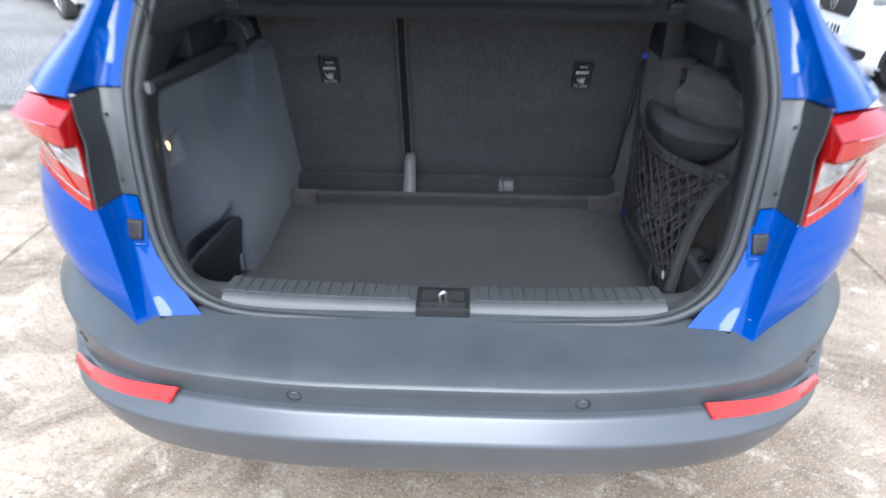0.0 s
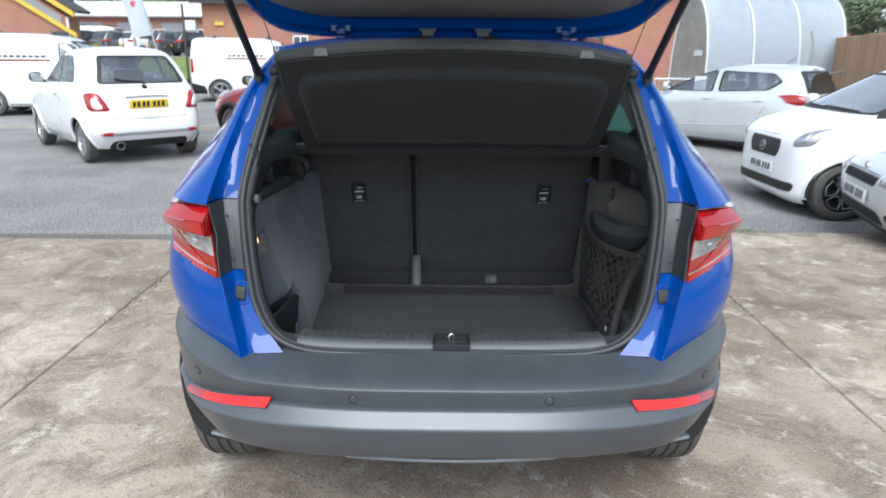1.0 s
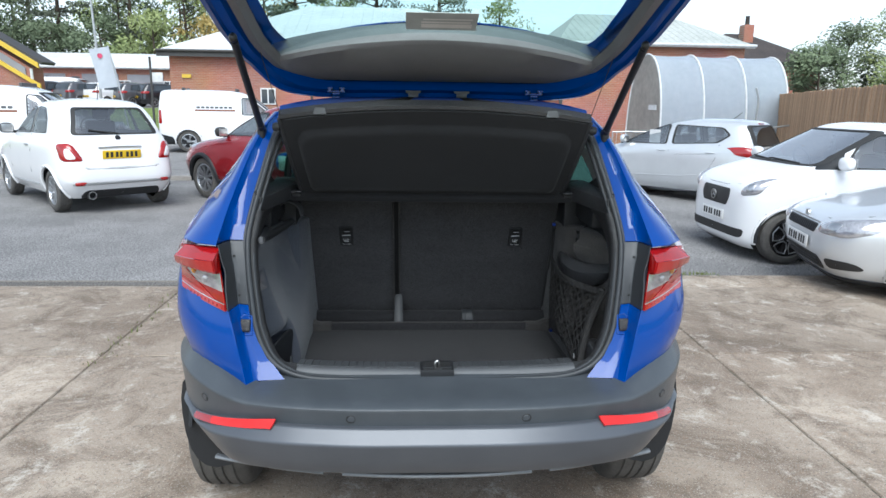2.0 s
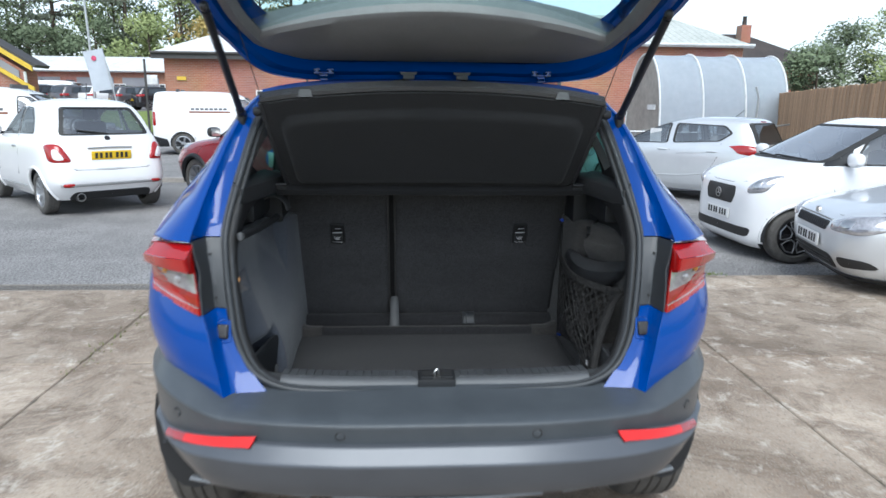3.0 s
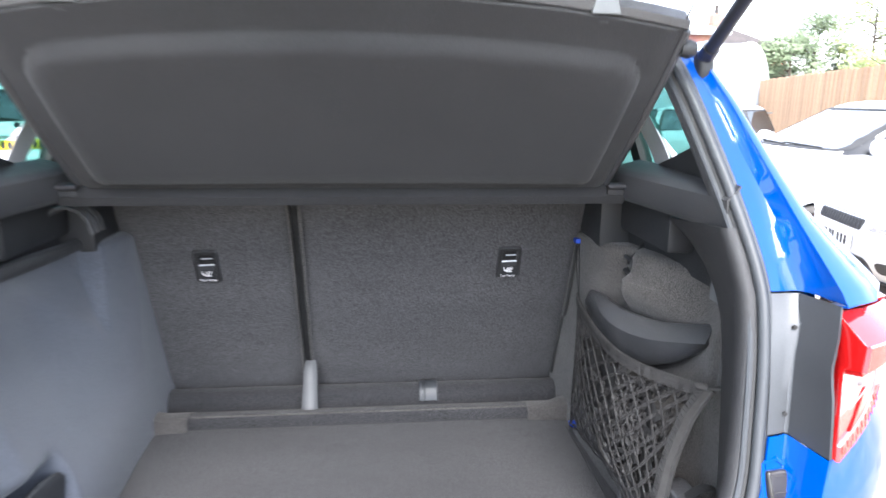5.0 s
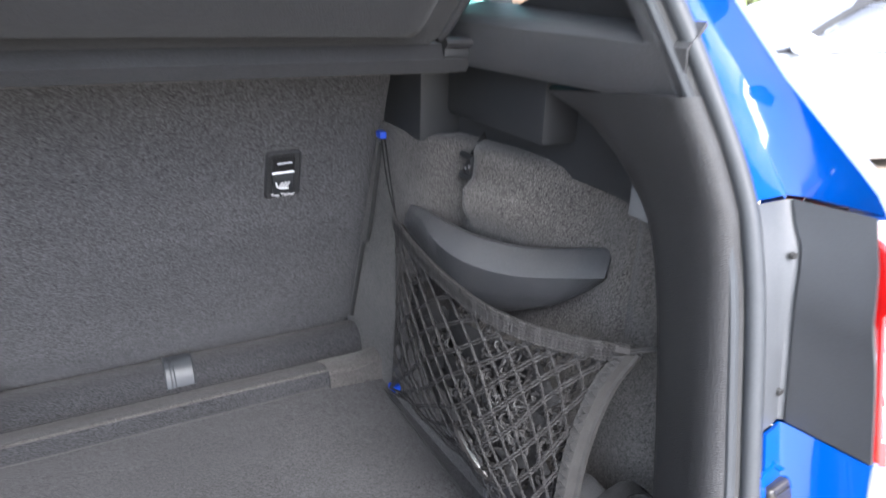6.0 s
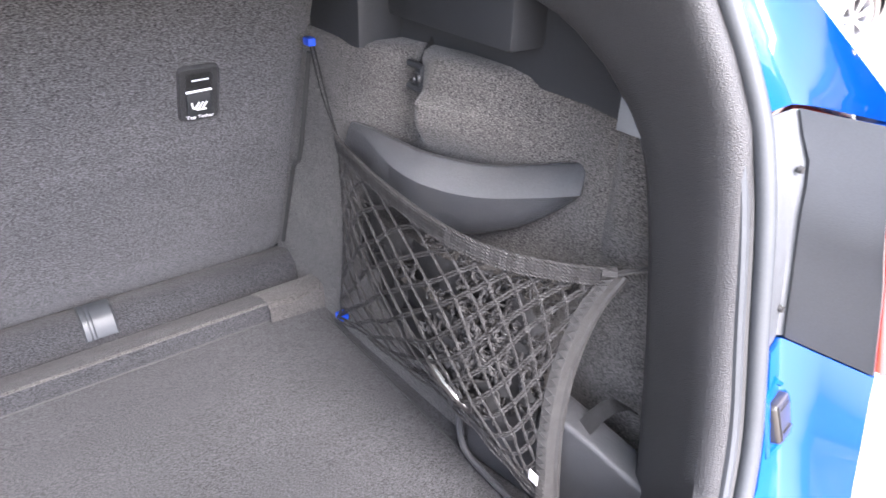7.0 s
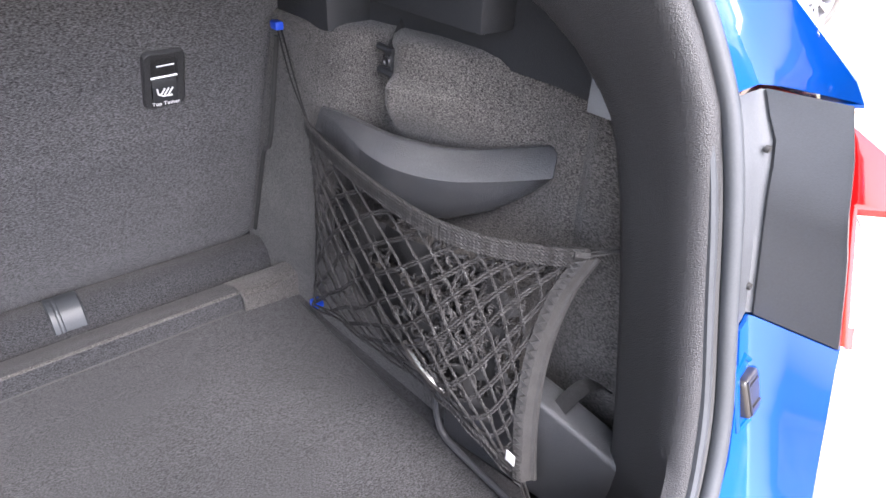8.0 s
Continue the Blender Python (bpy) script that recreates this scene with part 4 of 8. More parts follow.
    patch("upper_lens", lambda v: 0.0, lambda v: 1.0, 0.17, 0.35, 0.0, RED_LENS, "bright red lens", parent=lamp, nv=1)
    patch("lens_step", lambda v: 0.0, lambda v: 1.0, 0.35, 0.38, 0.0, RED_LENS_DEEP, parent=lamp, nv=1)
    patch("clear_lens", lambda v: 0.0, slant, 0.38, 0.70, 0.0, CLEAR_LENS, "clear ribbed lens", parent=lamp)
    patch("tinted_lens", lambda v: 0.0, slant, 0.70, 0.885, 0.0, RED_LENS_DEEP, "dark red tinted lens", parent=lamp, nv=3)
    patch("lens_line", lambda v: 0.0, lambda v: 1.0, 0.885, 0.90, 0.004, CLEAR_LENS, parent=lamp, nv=1)
    patch("outer_lens", slant, lambda v: 1.0, 0.38, 0.885, 0.003, RED_LENS, parent=lamp)
    patch("lower_lens", lambda v: 0.0, lambda v: 1.0, 0.90, 1.0, 0.004, RED_LENS, parent=lamp, nv=2)
    for k in range(9):
        u = 0.06 + 0.085 * k
        part("lens_louvre", tube([lens(u, 0.925, 0.0105), lens(u + 0.006, 0.975, 0.0105)], 0.0010, 5), RED_LENS_DEEP, lamp)
    for k in range(3):
        v = 0.50 + 0.08 * k
        part("rib", tube([lens(slant(v) * f, v, 0.0115) for f in (0.1, 0.4, 0.7, 0.95)], 0.0010, 6), CLEAR_LENS, lamp)
    part("bulb_holder", blob((0.010, 0.004, 0.012), Matrix.Translation(lens(0.34, 0.56, 0.0085))), CLEAR_LENS, lamp)
    part("amber_lens", blob((0.008, 0.004, 0.012), Matrix.Translation(lens(0.62, 0.47, 0.008))), AMBER, lamp)
    wall = [[q(A.lerp(E, v)) + Vector((side * 0.004, 0.02, 0)), lens(0.0, v, min(0.0, jut(v))), lens(0.004, v, jut(v))] for v in (0, 0.09, 0.17, 0.28, 0.35, 0.38, 0.5, 0.65, 0.8, 0.9, 1.0)]
    part("lamp_wall", grid(wall, thick=0.002), RED_LENS, lamp)
    tip = [lens(1.0, v, jut(v)) for v in (0.0, 0.17, 0.35, 0.5, 0.78, 1.0)]
    wrap = [q(Vector(p)) for p in ((0.868, 0.44, 1.128), (0.876, 0.46, 1.10), (0.88, 0.47, 1.07), (0.884, 0.48, 1.045), (0.886, 0.48, 1.02), (0.884, 0.46, 1.0))]
    part("side_lens", grid([tip, [a.lerp(b, 0.5) + Vector((side * 0.006, 0, 0)) for a, b in zip(tip, wrap)], wrap], thick=0.004), RED_LENS, lamp)

    # buffer stop in its recess on the jamb
    hole = [(0.600, 0.912), (0.622, 0.917), (0.639, 0.904), (0.640, 0.864), (0.624, 0.853), (0.597, 0.855)]

    def jamb(x, z, out):
        r_ = mix(LOW, z)
        f_ = (x - r_[0].x) / max(0.01, r_[1].x - r_[0].x)
        return Vector((side * x, r_[0].y + (r_[1].y - r_[0].y) * f_ - out, z))

    rec = part("stop_recess", slab([jamb(x, z, 0.002) for x, z in hole], (0, 0.004, 0)), INK, suv)
    part("recess_edge", tube([jamb(x, z, 0.003) for x, z in hole], 0.004, 6, closed=True), BLUE, rec)
    sm = Matrix.Translation(jamb(0.617, 0.883, 0.0)) @ Matrix.Rotation(side * radians(8), 4, "Z") @ Matrix.Rotation(radians(-22), 4, "X")
    stop = part("stop", box(-0.015 if side > 0 else -0.018, 0.018 if side > 0 else 0.015, -0.013, 0.012, -0.022, 0.019, 0.005, m=sm, seg=3), STOP, suv, "glossy black buffer stop")
    for z in (0.011, -0.012):
        part("stop_rib", box(-0.0125, 0.0125, -0.0145, -0.012, z - 0.0012, z + 0.0012, 0.0008, m=sm), STOP, stop)
    part("stop_rib", box(-side * 0.011 - 0.0012, -side * 0.011 + 0.0012, -0.0145, -0.012, -0.018, 0.017, 0.0008, m=sm), STOP, stop)
    part("bright_rim", tube([jamb(x, z, 0.0045) for x, z in ((0.645, 0.908), (0.646, 0.862), (0.630, 0.848))], 0.0022, 6), BLUE, rec)
    part("jamb_crease", tube([mix(LOW, z)[1] * 1.0 + Vector((-0.002, -0.0015, 0)) if side > 0 else Vector((-mix(LOW, z)[1].x + 0.002, mix(LOW, z)[1].y - 0.0015, z)) for z in (0.73, 0.77, 0.83, 0.85)], 0.0022, 6), BLUE, suv)

# ---- rear bumper ----
PLAN = smooth_path([(0, -0.004, 0), (0.26, 0.0, 0), (0.49, 0.030, 0), (0.64, 0.085, 0), (0.765, 0.185, 0), (0.848, 0.31, 0), (0.898, 0.45, 0), (0.915, 0.53, 0)], 5)
PLAN = [Vector((-p.x, p.y, 0)) for p in reversed(PLAN[1:])] + PLAN


def bumper_rows(profile):
    rows = []
    n = len(PLAN)
    for depth, z, lift in profile:
        row = []
        for i, p in enumerate(PLAN):
            d = (PLAN[min(n - 1, i + 1)] - PLAN[max(0, i - 1)]).normalized()
            inward = Vector((-d.y, d.x, 0))
            side_f = min(1, max(0, (abs(p.x) - 0.60) / 0.24))
            row.append(Vector((p.x, p.y, 0)) + inward * depth + Vector((0, 0, z + lift * (side_f ** 1.0) * 0.088)))
        rows.append(row)
    return rows


top = bumper_rows([(0.10, 0.713, 1), (0.05, 0.7105, 1), (0.03, 0.7082, 0.78), (0.016, 0.7050, 0.58), (0.008, 0.7025, 0.48), (0.0042, 0.7010, 0.43), (0.0018, 0.6998, 0.41), (0.0004, 0.6984, 0.40), (0.0003, 0.6962, 0.39), (0.0013, 0.692, 0.36), (0.006, 0.672, 0.0), (0.0105, 0.653, -0.45), (0.0115, 0.6478, -0.5), (0.034, 0.646, -0.5)])
bumper = part("bumper", grid(top, thick=-0.006), BUMPER, suv, "weathered dark grey plastic rear bumper")
ledge = []
for i in range(41):
    x = -0.60 + 1.2 * i / 40
    ledge.append([(x * 0.86, 0.20, 0.722), (x * 0.93, 0.172, 0.7165), (x, 0.125 - 0.02 * (1 - (x / 0.6) ** 2), 0.7135), (x * 1.02, 0.05 + 0.06 * abs(x / 0.6) ** 3, 0.7085)])
part("loading_ledge", grid(ledge, thick=-0.006), BUMPER, bumper)
part("ledge_step", tube([(-0.585 + 1.17 * i / 30, 0.148 - 0.012 * (1 - ((i - 15) / 15) ** 2), 0.7165) for i in range(31)], 0.004, 6), BUMPER, bumper)
rng = random.Random(11)
bm = bmesh.new()
for _ in range(46):
    x = rng.choice((-0.22, 0.16, 0.30, -0.40, 0.48)) + rng.gauss(0, 0.09)
    blob((rng.uniform(0.0018, 0.0048), rng.uniform(0.0015, 0.0032), 0.0010), Matrix.Translation((x, 0.012 + 0.10 * abs(x) ** 2 + rng.uniform(0.0, 0.03), 0.7070)), bm)
tagged(part("dirt_specks", bm, INK, bumper), kind="stuff")
low = bumper_rows([(0.034, 0.6415, -0.5), (-0.004, 0.641, -0.5), (-0.0075, 0.6402, -0.5), (-0.0098, 0.6380, -0.5), (-0.0120, 0.6355, -0.5), (-0.024, 0.6215, -0.44), (-0.0352, 0.6082, -0.38), (-0.0372, 0.6058, -0.375), (-0.0379, 0.6035, -0.37), (-0.0372, 0.6010, -0.36), (-0.0350, 0.5945, -0.34), (-0.022, 0.552, -0.2), (-0.002, 0.508, 0), (0.004, 0.499, 0), (0.016, 0.497, 0)])
n = len(PLAN)
for row in low:
    for i, p in enumerate(row):
        s = max(0, (abs(PLAN[i].x) - 0.62) / 0.3)
        p.x -= math.copysign(0.05 * s * s * (0.645 - p.z) / 0.12 + 0.034 * min(1, s * 1.4), p.x)
        p.z += (0.600 - p.z) * min(1, max(0, (abs(PLAN[i].x) - 0.67) / 0.18)) ** 1.7 * 0.93
part("lower_bumper", grid(low, thick=-0.006), SATIN, bumper, "satin grey lower bumper")
skirt = bumper_rows([(0.03, 0.503, 0), (0.05, 0.48, 0), (0.075, 0.462, 0), (0.09, 0.46, 0)])
for row in skirt:
    for i, p in enumerate(row):
        s = max(0, (abs(PLAN[i].x) - 0.62) / 0.3)
        p.x -= math.copysign(0.11 * s * s, p.x)
        p.z += 0.13 * min(1, max(0, (abs(PLAN[i].x) - 0.67) / 0.18)) ** 1.7
part("underskirt", grid(skirt, thick=-0.006), PLASTIC, bumper)
for a, b in ((-0.30, 0.30), (0.36, 0.72), (-0.72, -0.36)):
    pts = [(a + (b - a) * k / 12, 0.056 + 0.24 * (a + (b - a) * k / 12) ** 2, 0.448 + 0.02 * max(0, abs(a + (b - a) * k / 12) - 0.4)) for k in range(13)]
    part("silver_strip", tube(pts, 0.011, 8, up=(0, 0, 1), flat=0.7), STRIP, bumper, "dull silver strip")
for x in (-0.265, 0.262, -0.735, 0.735):
    y = 0.0040 if abs(x) < 0.5 else 0.158
    z = 0.672 if abs(x) < 0.5 else 0.675
    m = Matrix.Translation((x, y, z)) @ Matrix.Rotation(math.copysign(radians(0 if abs(x) < 0.5 else 40), x), 4, "Z") @ Matrix.Rotation(radians(12), 4, "X") @ Matrix.Translation((0, -0.0024, 0))
    sensor = part("parking_sensor", lathe([(0.0, -0.003), (0.010, -0.003), (0.0115, -0.001), (0.0125, 0.001), (0.0125, 0.006)], "y", 20, m=m), BUMPER, bumper)
    part("sensor_ring", lathe([(0.0120, -0.0005), (0.0122, -0.0026), (0.0142, -0.0024), (0.0150, 0.003)], "y", 20, m=m), INK, sensor)
for side in (1, -1):
    ins = []
    for k in range(13):
        x = 0.487 + (0.772 - 0.487) * k / 12
        i = min(range(n), key=lambda i: abs(PLAN[i].x - x))
        j = i + 1 if PLAN[i].x <= x and i + 1 < n else i - 1
        f = (x - PLAN[i].x) / (PLAN[j].x - PLAN[i].x)
        p = PLAN[i].lerp(PLAN[j], f)
        w = 0.0150 * (1 - 0.035 * k)
        tip = 0.012 if k == 0 else 0
        ins.append([(side * (p.x + 0.004), p.y - 0.0085, 0.6530 - 0.046 * (k / 12) ** 1.3 + w * 0.8), (side * (p.x + 0.010), p.y - 0.0165, 0.6530 - 0.046 * (k / 12) ** 1.3), (side * (p.x + 0.007 + tip), p.y - 0.0270, 0.6530 - 0.046 * (k / 12) ** 1.3 - w * 0.75)])
    part("rear_reflector", grid(ins[:10], thick=0.006), REFLECTOR, bumper, "bright red reflector")
    part("reflector_end", grid(ins[9:], thick=0.0055), RED_LENS_DEEP, bumper)
    # wheel arch cladding
    arch = []
    for k in range(17):
        a = radians(14 + 178 * k / 16)
        row = []
        for rr, xo in ((0.378, 0.86), (0.382, 0.875), (0.41, 0.885), (0.445, 0.885), (0.452, 0.87)):
            z = RW_R + rr * math.sin(a)
            row.append((side * xo, RW_Y - rr * math.cos(a), max(0.22, z)))
        arch.append(row)
    part("arch_trim", grid(arch, thick=0.004), PLASTIC, suv, "black plastic wheel arch")
    inner = [[(side * x, RW_Y - 0.39 * math.cos(a), RW_R + 0.39 * math.sin(a)) for x in (0.68, 0.75, 0.88)] for a in [radians(25 + 130 * k / 16) for k in range(17)]]
    part("arch_liner", grid(inner, thick=0.004), PLASTIC, suv)
    flap = [(side * x, 0.435 + 0.006 * math.sin(x * 30), z) for x, z in ((0.62, 0.47), (0.78, 0.56), (0.88, 0.63), (0.905, 0.60), (0.914, 0.54), (0.914, 0.48), (0.907, 0.40), (0.892, 0.335), (0.87, 0.295), (0.84, 0.272), (0.80, 0.265), (0.75, 0.275), (0.70, 0.31), (0.64, 0.38))]
    part("mud_guard", slab(flap, (0, 0.02, 0)), PLASTIC, suv)
def bumper_under(x, z, out):
    """The undercut face of the lower bumper."""
    return Vector((x, lerp([(p.x, p.y) for p in PLAN], x) - 0.002 - 0.020 * (z - 0.508) / 0.044 - out, z))


tow = part("tow_cover", grid([[bumper_under(0.362 + 0.066 * k / 6, z, 0.0012) for k in range(7)] for z in (0.512, 0.52, 0.53, 0.538, 0.544)], thick=0.003), SATIN, bumper)
part("cover_gap", tube(smooth_path([bumper_under(x, z, 0.0016) for x, z in ((0.359, 0.510), (0.360, 0.538), (0.364, 0.5455), (0.395, 0.5462), (0.426, 0.5455), (0.430, 0.538), (0.431, 0.510))], 3), 0.0013, 5), INK, tow)
part("floor_pan", box(-0.62, 0.62, 0.6, 3.9, 0.36, 0.40), PLASTIC, suv)
part("rear_valance", box(-0.62, 0.62, 0.13, 0.2, 0.47, 0.66, 0.02), PLASTIC, suv)
part("exhaust_box", box(-0.45, 0.45, 0.3, 0.55, 0.42, 0.52, 0.04), STEEL_DARK, suv)

# ---- opening: seal, header, sill ----
HALF = [(0.0, 0.186, 0.716), (0.26, 0.187, 0.718), (0.43, 0.192, 0.728), (0.525, 0.210, 0.768), (0.578, 0.238, 0.85), (0.602, 0.275, 0.96), (0.618, 0.317, 1.09), (0.618, 0.358, 1.18),
        (0.588, 0.450, 1.334), (0.549, 0.562, 1.49), (0.49, 0.602, 1.54), (0.36, 0.622, 1.565), (0.0, 0.64, 1.585)]
ring = smooth_path(HALF + [(-x, y, z) for x, y, z in reversed(HALF[1:-1])], 6, closed=True)
centre = Vector((0, 0.4, 1.13))


def ring_shift(inward, back):
    out = []
    for p in ring:
        d = Vector((centre.x - p.x, 0, centre.z - p.z)).normalized()
        near = 0.42 + 0.58 * min(1, max(0, (p.z - 0.73) / 0.1))
        out.append(p + d * inward * (near if inward > 0 else 1) + Vector((0, back, 0)))
    return out


seal = part("boot_seal", tube(ring_shift(-0.001, -0.006), 0.0092, 10, closed=True), RUBBER, suv, "dark grey rubber weatherstrip")
part("seal_lip", tube(ring_shift(0.0145, 0.006), 0.0050, 8, closed=True), RUBBER, seal)
part("seal_edge", tube(ring_shift(-0.0125, -0.001), 0.0050, 8, closed=True), RUBBER, seal)
part("seal_groove", tube(ring_shift(0.006, 0.008), 0.0080, 6, closed=True), INK, seal)
trim_rows = [ring_shift(0.013, 0.012), ring_shift(0.016, 0.014), ring_shift(0.018, 0.018), ring_shift(0.018, 0.032)]
part("opening_trim", grid([[row[i] for row in trim_rows] for i in range(len(ring))], close_u=True), GRAIN, suv, "grained dark plastic opening trim")
head = []
for i in range(21):
    x = -0.56 + 1.12 * i / 20
    e = 1 - (x / 0.56) ** 4
    head.append([(x, 0.60 + 0.045 * e, 1.548 + 0.04 * e), (x, 0.63 + 0.045 * e, 1.556 + 0.042 * e), (x, 0.645 + 0.045 * e, 1.575 + 0.04 * e), (x, 0.74, 1.58 + 0.03 * e)])
part("roof_header", grid(head, thick=0.004), BLUE, suv)
# sill trim with its ribbed step and the catch
sill = []
for i in range(31):
    x = -0.455 + 0.91 * i / 30
    b = 0.012 * abs(x / 0.455) ** 3
    sill.append([(x, 0.197, 0.724 + b), (x, 0.202, 0.734 + b), (x, 0.211, 0.7395 + b), (x, 0.222, 0.7405 + b), (x, 0.228, 0.7385 + b), (x, 0.298, 0.7300 + b), (x, 0.307, 0.722 + b), (x, 0.310, 0.57)])
sl = part("sill_trim", grid(sill, thick=0.004), GREYTRIM, suv, "grey plastic loading sill")
bm = bmesh.new()
for i in range(38):
    x = -0.448 + 0.896 * i / 37
    if abs(x) > 0.062:
        b = 0.012 * abs(x / 0.455) ** 3
        box(x - 0.0106, x + 0.0106, -0.034, 0.034, -0.002, 0.0016, 0.0008, bm, Matrix.Translation((0, 0.2645, 0.7346 + b)) @ Matrix.Rotation(radians(-7), 4, "X"), seg=1)
tagged(part("rib_strip", bm, BRACKET, sl), kind="stuff")
bm = bmesh.new()
for i in range(37):
    x = -0.448 + 0.896 * (i + 0.5) / 37
    if abs(x) > 0.062:
        b = 0.012 * abs(x / 0.455) ** 3
        box(x - 0.006, x + 0.005, 0.2275, 0.2305, 0.7385 + b, 0.7405 + b, bm=bm)
tagged(part("rib_edging", bm, GUIDE, sl), kind="stuff")
for side in (1, -1):
    turn = smooth_path([(0.4575, 0.1945, 0.736), (0.490, 0.200, 0.7475), (0.512, 0.206, 0.761), (0.526, 0.212, 0.776)], 5)
    rows = []
    for p in turn:
        d = Vector((-(p.z - 0.735) * 6, 0, 1)).normalized()
        t_ = min(1, (p.x - 0.4575) / 0.09)
        q_ = lambda a, b: (side * (p.x + d.x * b), p.y + a, p.z + d.z * b)
        rows.append([q_(0.0025, -0.012), q_(0.007, -0.002), q_(0.016, 0.0035), q_(0.027, 0.0045), q_(0.033, 0.0025), q_(0.100 - 0.05 * t_, -0.006 - 0.012 * t_), q_(0.110 - 0.05 * t_, -0.016 - 0.012 * t_)])
    cr = part("sill_corner", grid(rows, thick=0.004), GREYTRIM, sl)
    bm = bmesh.new()
    for k in range(1, len(turn) - 3, 2):
        p, d = turn[k], Vector((-(turn[k].z - 0.735) * 6, 0, 1)).normalized()
        m_ = Matrix.Translation((side * (p.x + d.x * 0.003), p.y + 0.0335, p.z + d.z * 0.003)) @ Matrix.Rotation(math.atan2(side * d.x, d.z), 4, "Y")
        box(-0.005, 0.005, -0.0015, 0.0015, -0.001, 0.0012, bm=bm, m=m_)
    tagged(part("rib_edging", bm, GUIDE, cr), kind="stuff")
lt = part("latch_housing", box(-0.055, 0.055, 0.186, 0.268, 0.718, 0.7475, 0.004), PLASTIC, suv, "black tailgate catch housing")
part("latch_well", box(-0.044, 0.044, 0.19, 0.25, 0.7475, 0.7485, 0.0), INK, lt)
part("latch_loop", tube(smooth_path([(-0.006, 0.21, 0.742), (-0.006, 0.21, 0.764), (0.004, 0.212, 0.768), (0.008, 0.214, 0.742)], 4), 0.004, 8), METAL, lt)
for x in (-0.03, 0.03):
    part("latch_lug", box(x - 0.018, x + 0.018, 0.192, 0.205, 0.7475, 0.756, 0.002), PLASTIC, lt)

# ---- inside the boot ----
FLOOR_Z = 0.585


def ease(v):
    v = min(1, max(0, v))
    return v * v * (3 - 2 * v)


fl = []
for i in range(25):
    x = -0.56 + 1.12 * i / 24
    fl.append([(x, 0.30 + 0.77 * j / 14, FLOOR_Z + 0.0015 * noise.noise(Vector((x * 5, j * 0.6, 0)))) for j in range(15)])
part("boot_floor", grid(fl, thick=0.02), CARPET, suv, "dark grey needle-felt boot floor")
for side in (1, -1):
    part("floor_seam", tube([(side * 0.534, 0.36 + 0.62 * i / 8, FLOOR_Z + 0.001) for i in range(9)], 0.0016, 5), INK, suv)
part("boot_underfloor", box(-0.66, 0.66, 0.3, 1.2, 0.5, 0.56), PLASTIC, suv)

# step and ledge before the seats
st = []
for i in range(25):
    x = -0.56 + 1.12 * i / 24
    st.append([(x, 1.026, FLOOR_Z - 0.006), (x, 1.029, 0.604), (x, 1.031, 0.6165), (x, 1.0345, 0.6195), (x, 1.040, 0.6200), (x, 1.060, 0.615), (x, 1.108, 0.597), (x, 1.118, 0.588), (x, 1.124, 0.590), (x, 1.126, 0.606), (x, 1.133, 0.623), (x, 1.148, 0.634), (x, 1.166, 0.636), (x, 1.186, 0.631), (x, 1.205, 0.622), (x, 1.26, 0.60)])
part("floor_step", grid(st, thick=0.004), CARPET, suv)
part("step_edge", tube([(-0.44 + 0.88 * i / 10, 1.0345, 0.6185) for i in range(11)], 0.003, 6), CARPET_PALE, suv)
for side in (1, -1):
    blk = []
    for k in range(9):
        f = k / 8
        x, up = 0.441 + 0.105 * f, 0.003 + 0.016 * ease((f - 0.45) / 0.55)
        blk.append([(side * x, y, z) for y, z in ((1.020 - 0.010 * f, 0.580), (1.022 - 0.010 * f, 0.612 + up), (1.026, 0.6165 + up), (1.036, 0.618 + up), (1.06, 0.615 + up), (1.11, 0.597))])
    part("corner_block", grid(blk, thick=0.004), CARPET_PALE, suv)
    part("block_seam", tube([(side * 0.4405, y, z) for y, z in ((1.0195, 0.586), (1.0215, 0.614), (1.030, 0.6205), (1.06, 0.617))], 0.0014, 5), INK, suv)
part("floor_seam", tube([(-0.535 + 1.07 * i / 10, 1.0265, FLOOR_Z + 0.001) for i in range(11)], 0.0016, 5), INK, suv)
part("step_tab", grid([[(x, y - o, z + o) for y, z in ((1.122, 0.600), (1.126, 0.612), (1.134, 0.628), (1.148, 0.639), (1.166, 0.640), (1.186, 0.634))] for x, o in ((0.156, 0), (0.158, 0.003), (0.166, 0.003), (0.168, 0.001), (0.172, 0.001), (0.174, 0.003), (0.206, 0.003), (0.209, 0))], thick=0.002), RUBBER, suv, "smooth grey plastic tab")
part("floor_stud", blob((0.004, 0.004, 0.002), Matrix.Translation((-0.148, 1.058, 0.602))), WHITE_PRINT, suv)


def seat_y(z):
    return 1.175 - 0.41 * (z - 0.674)


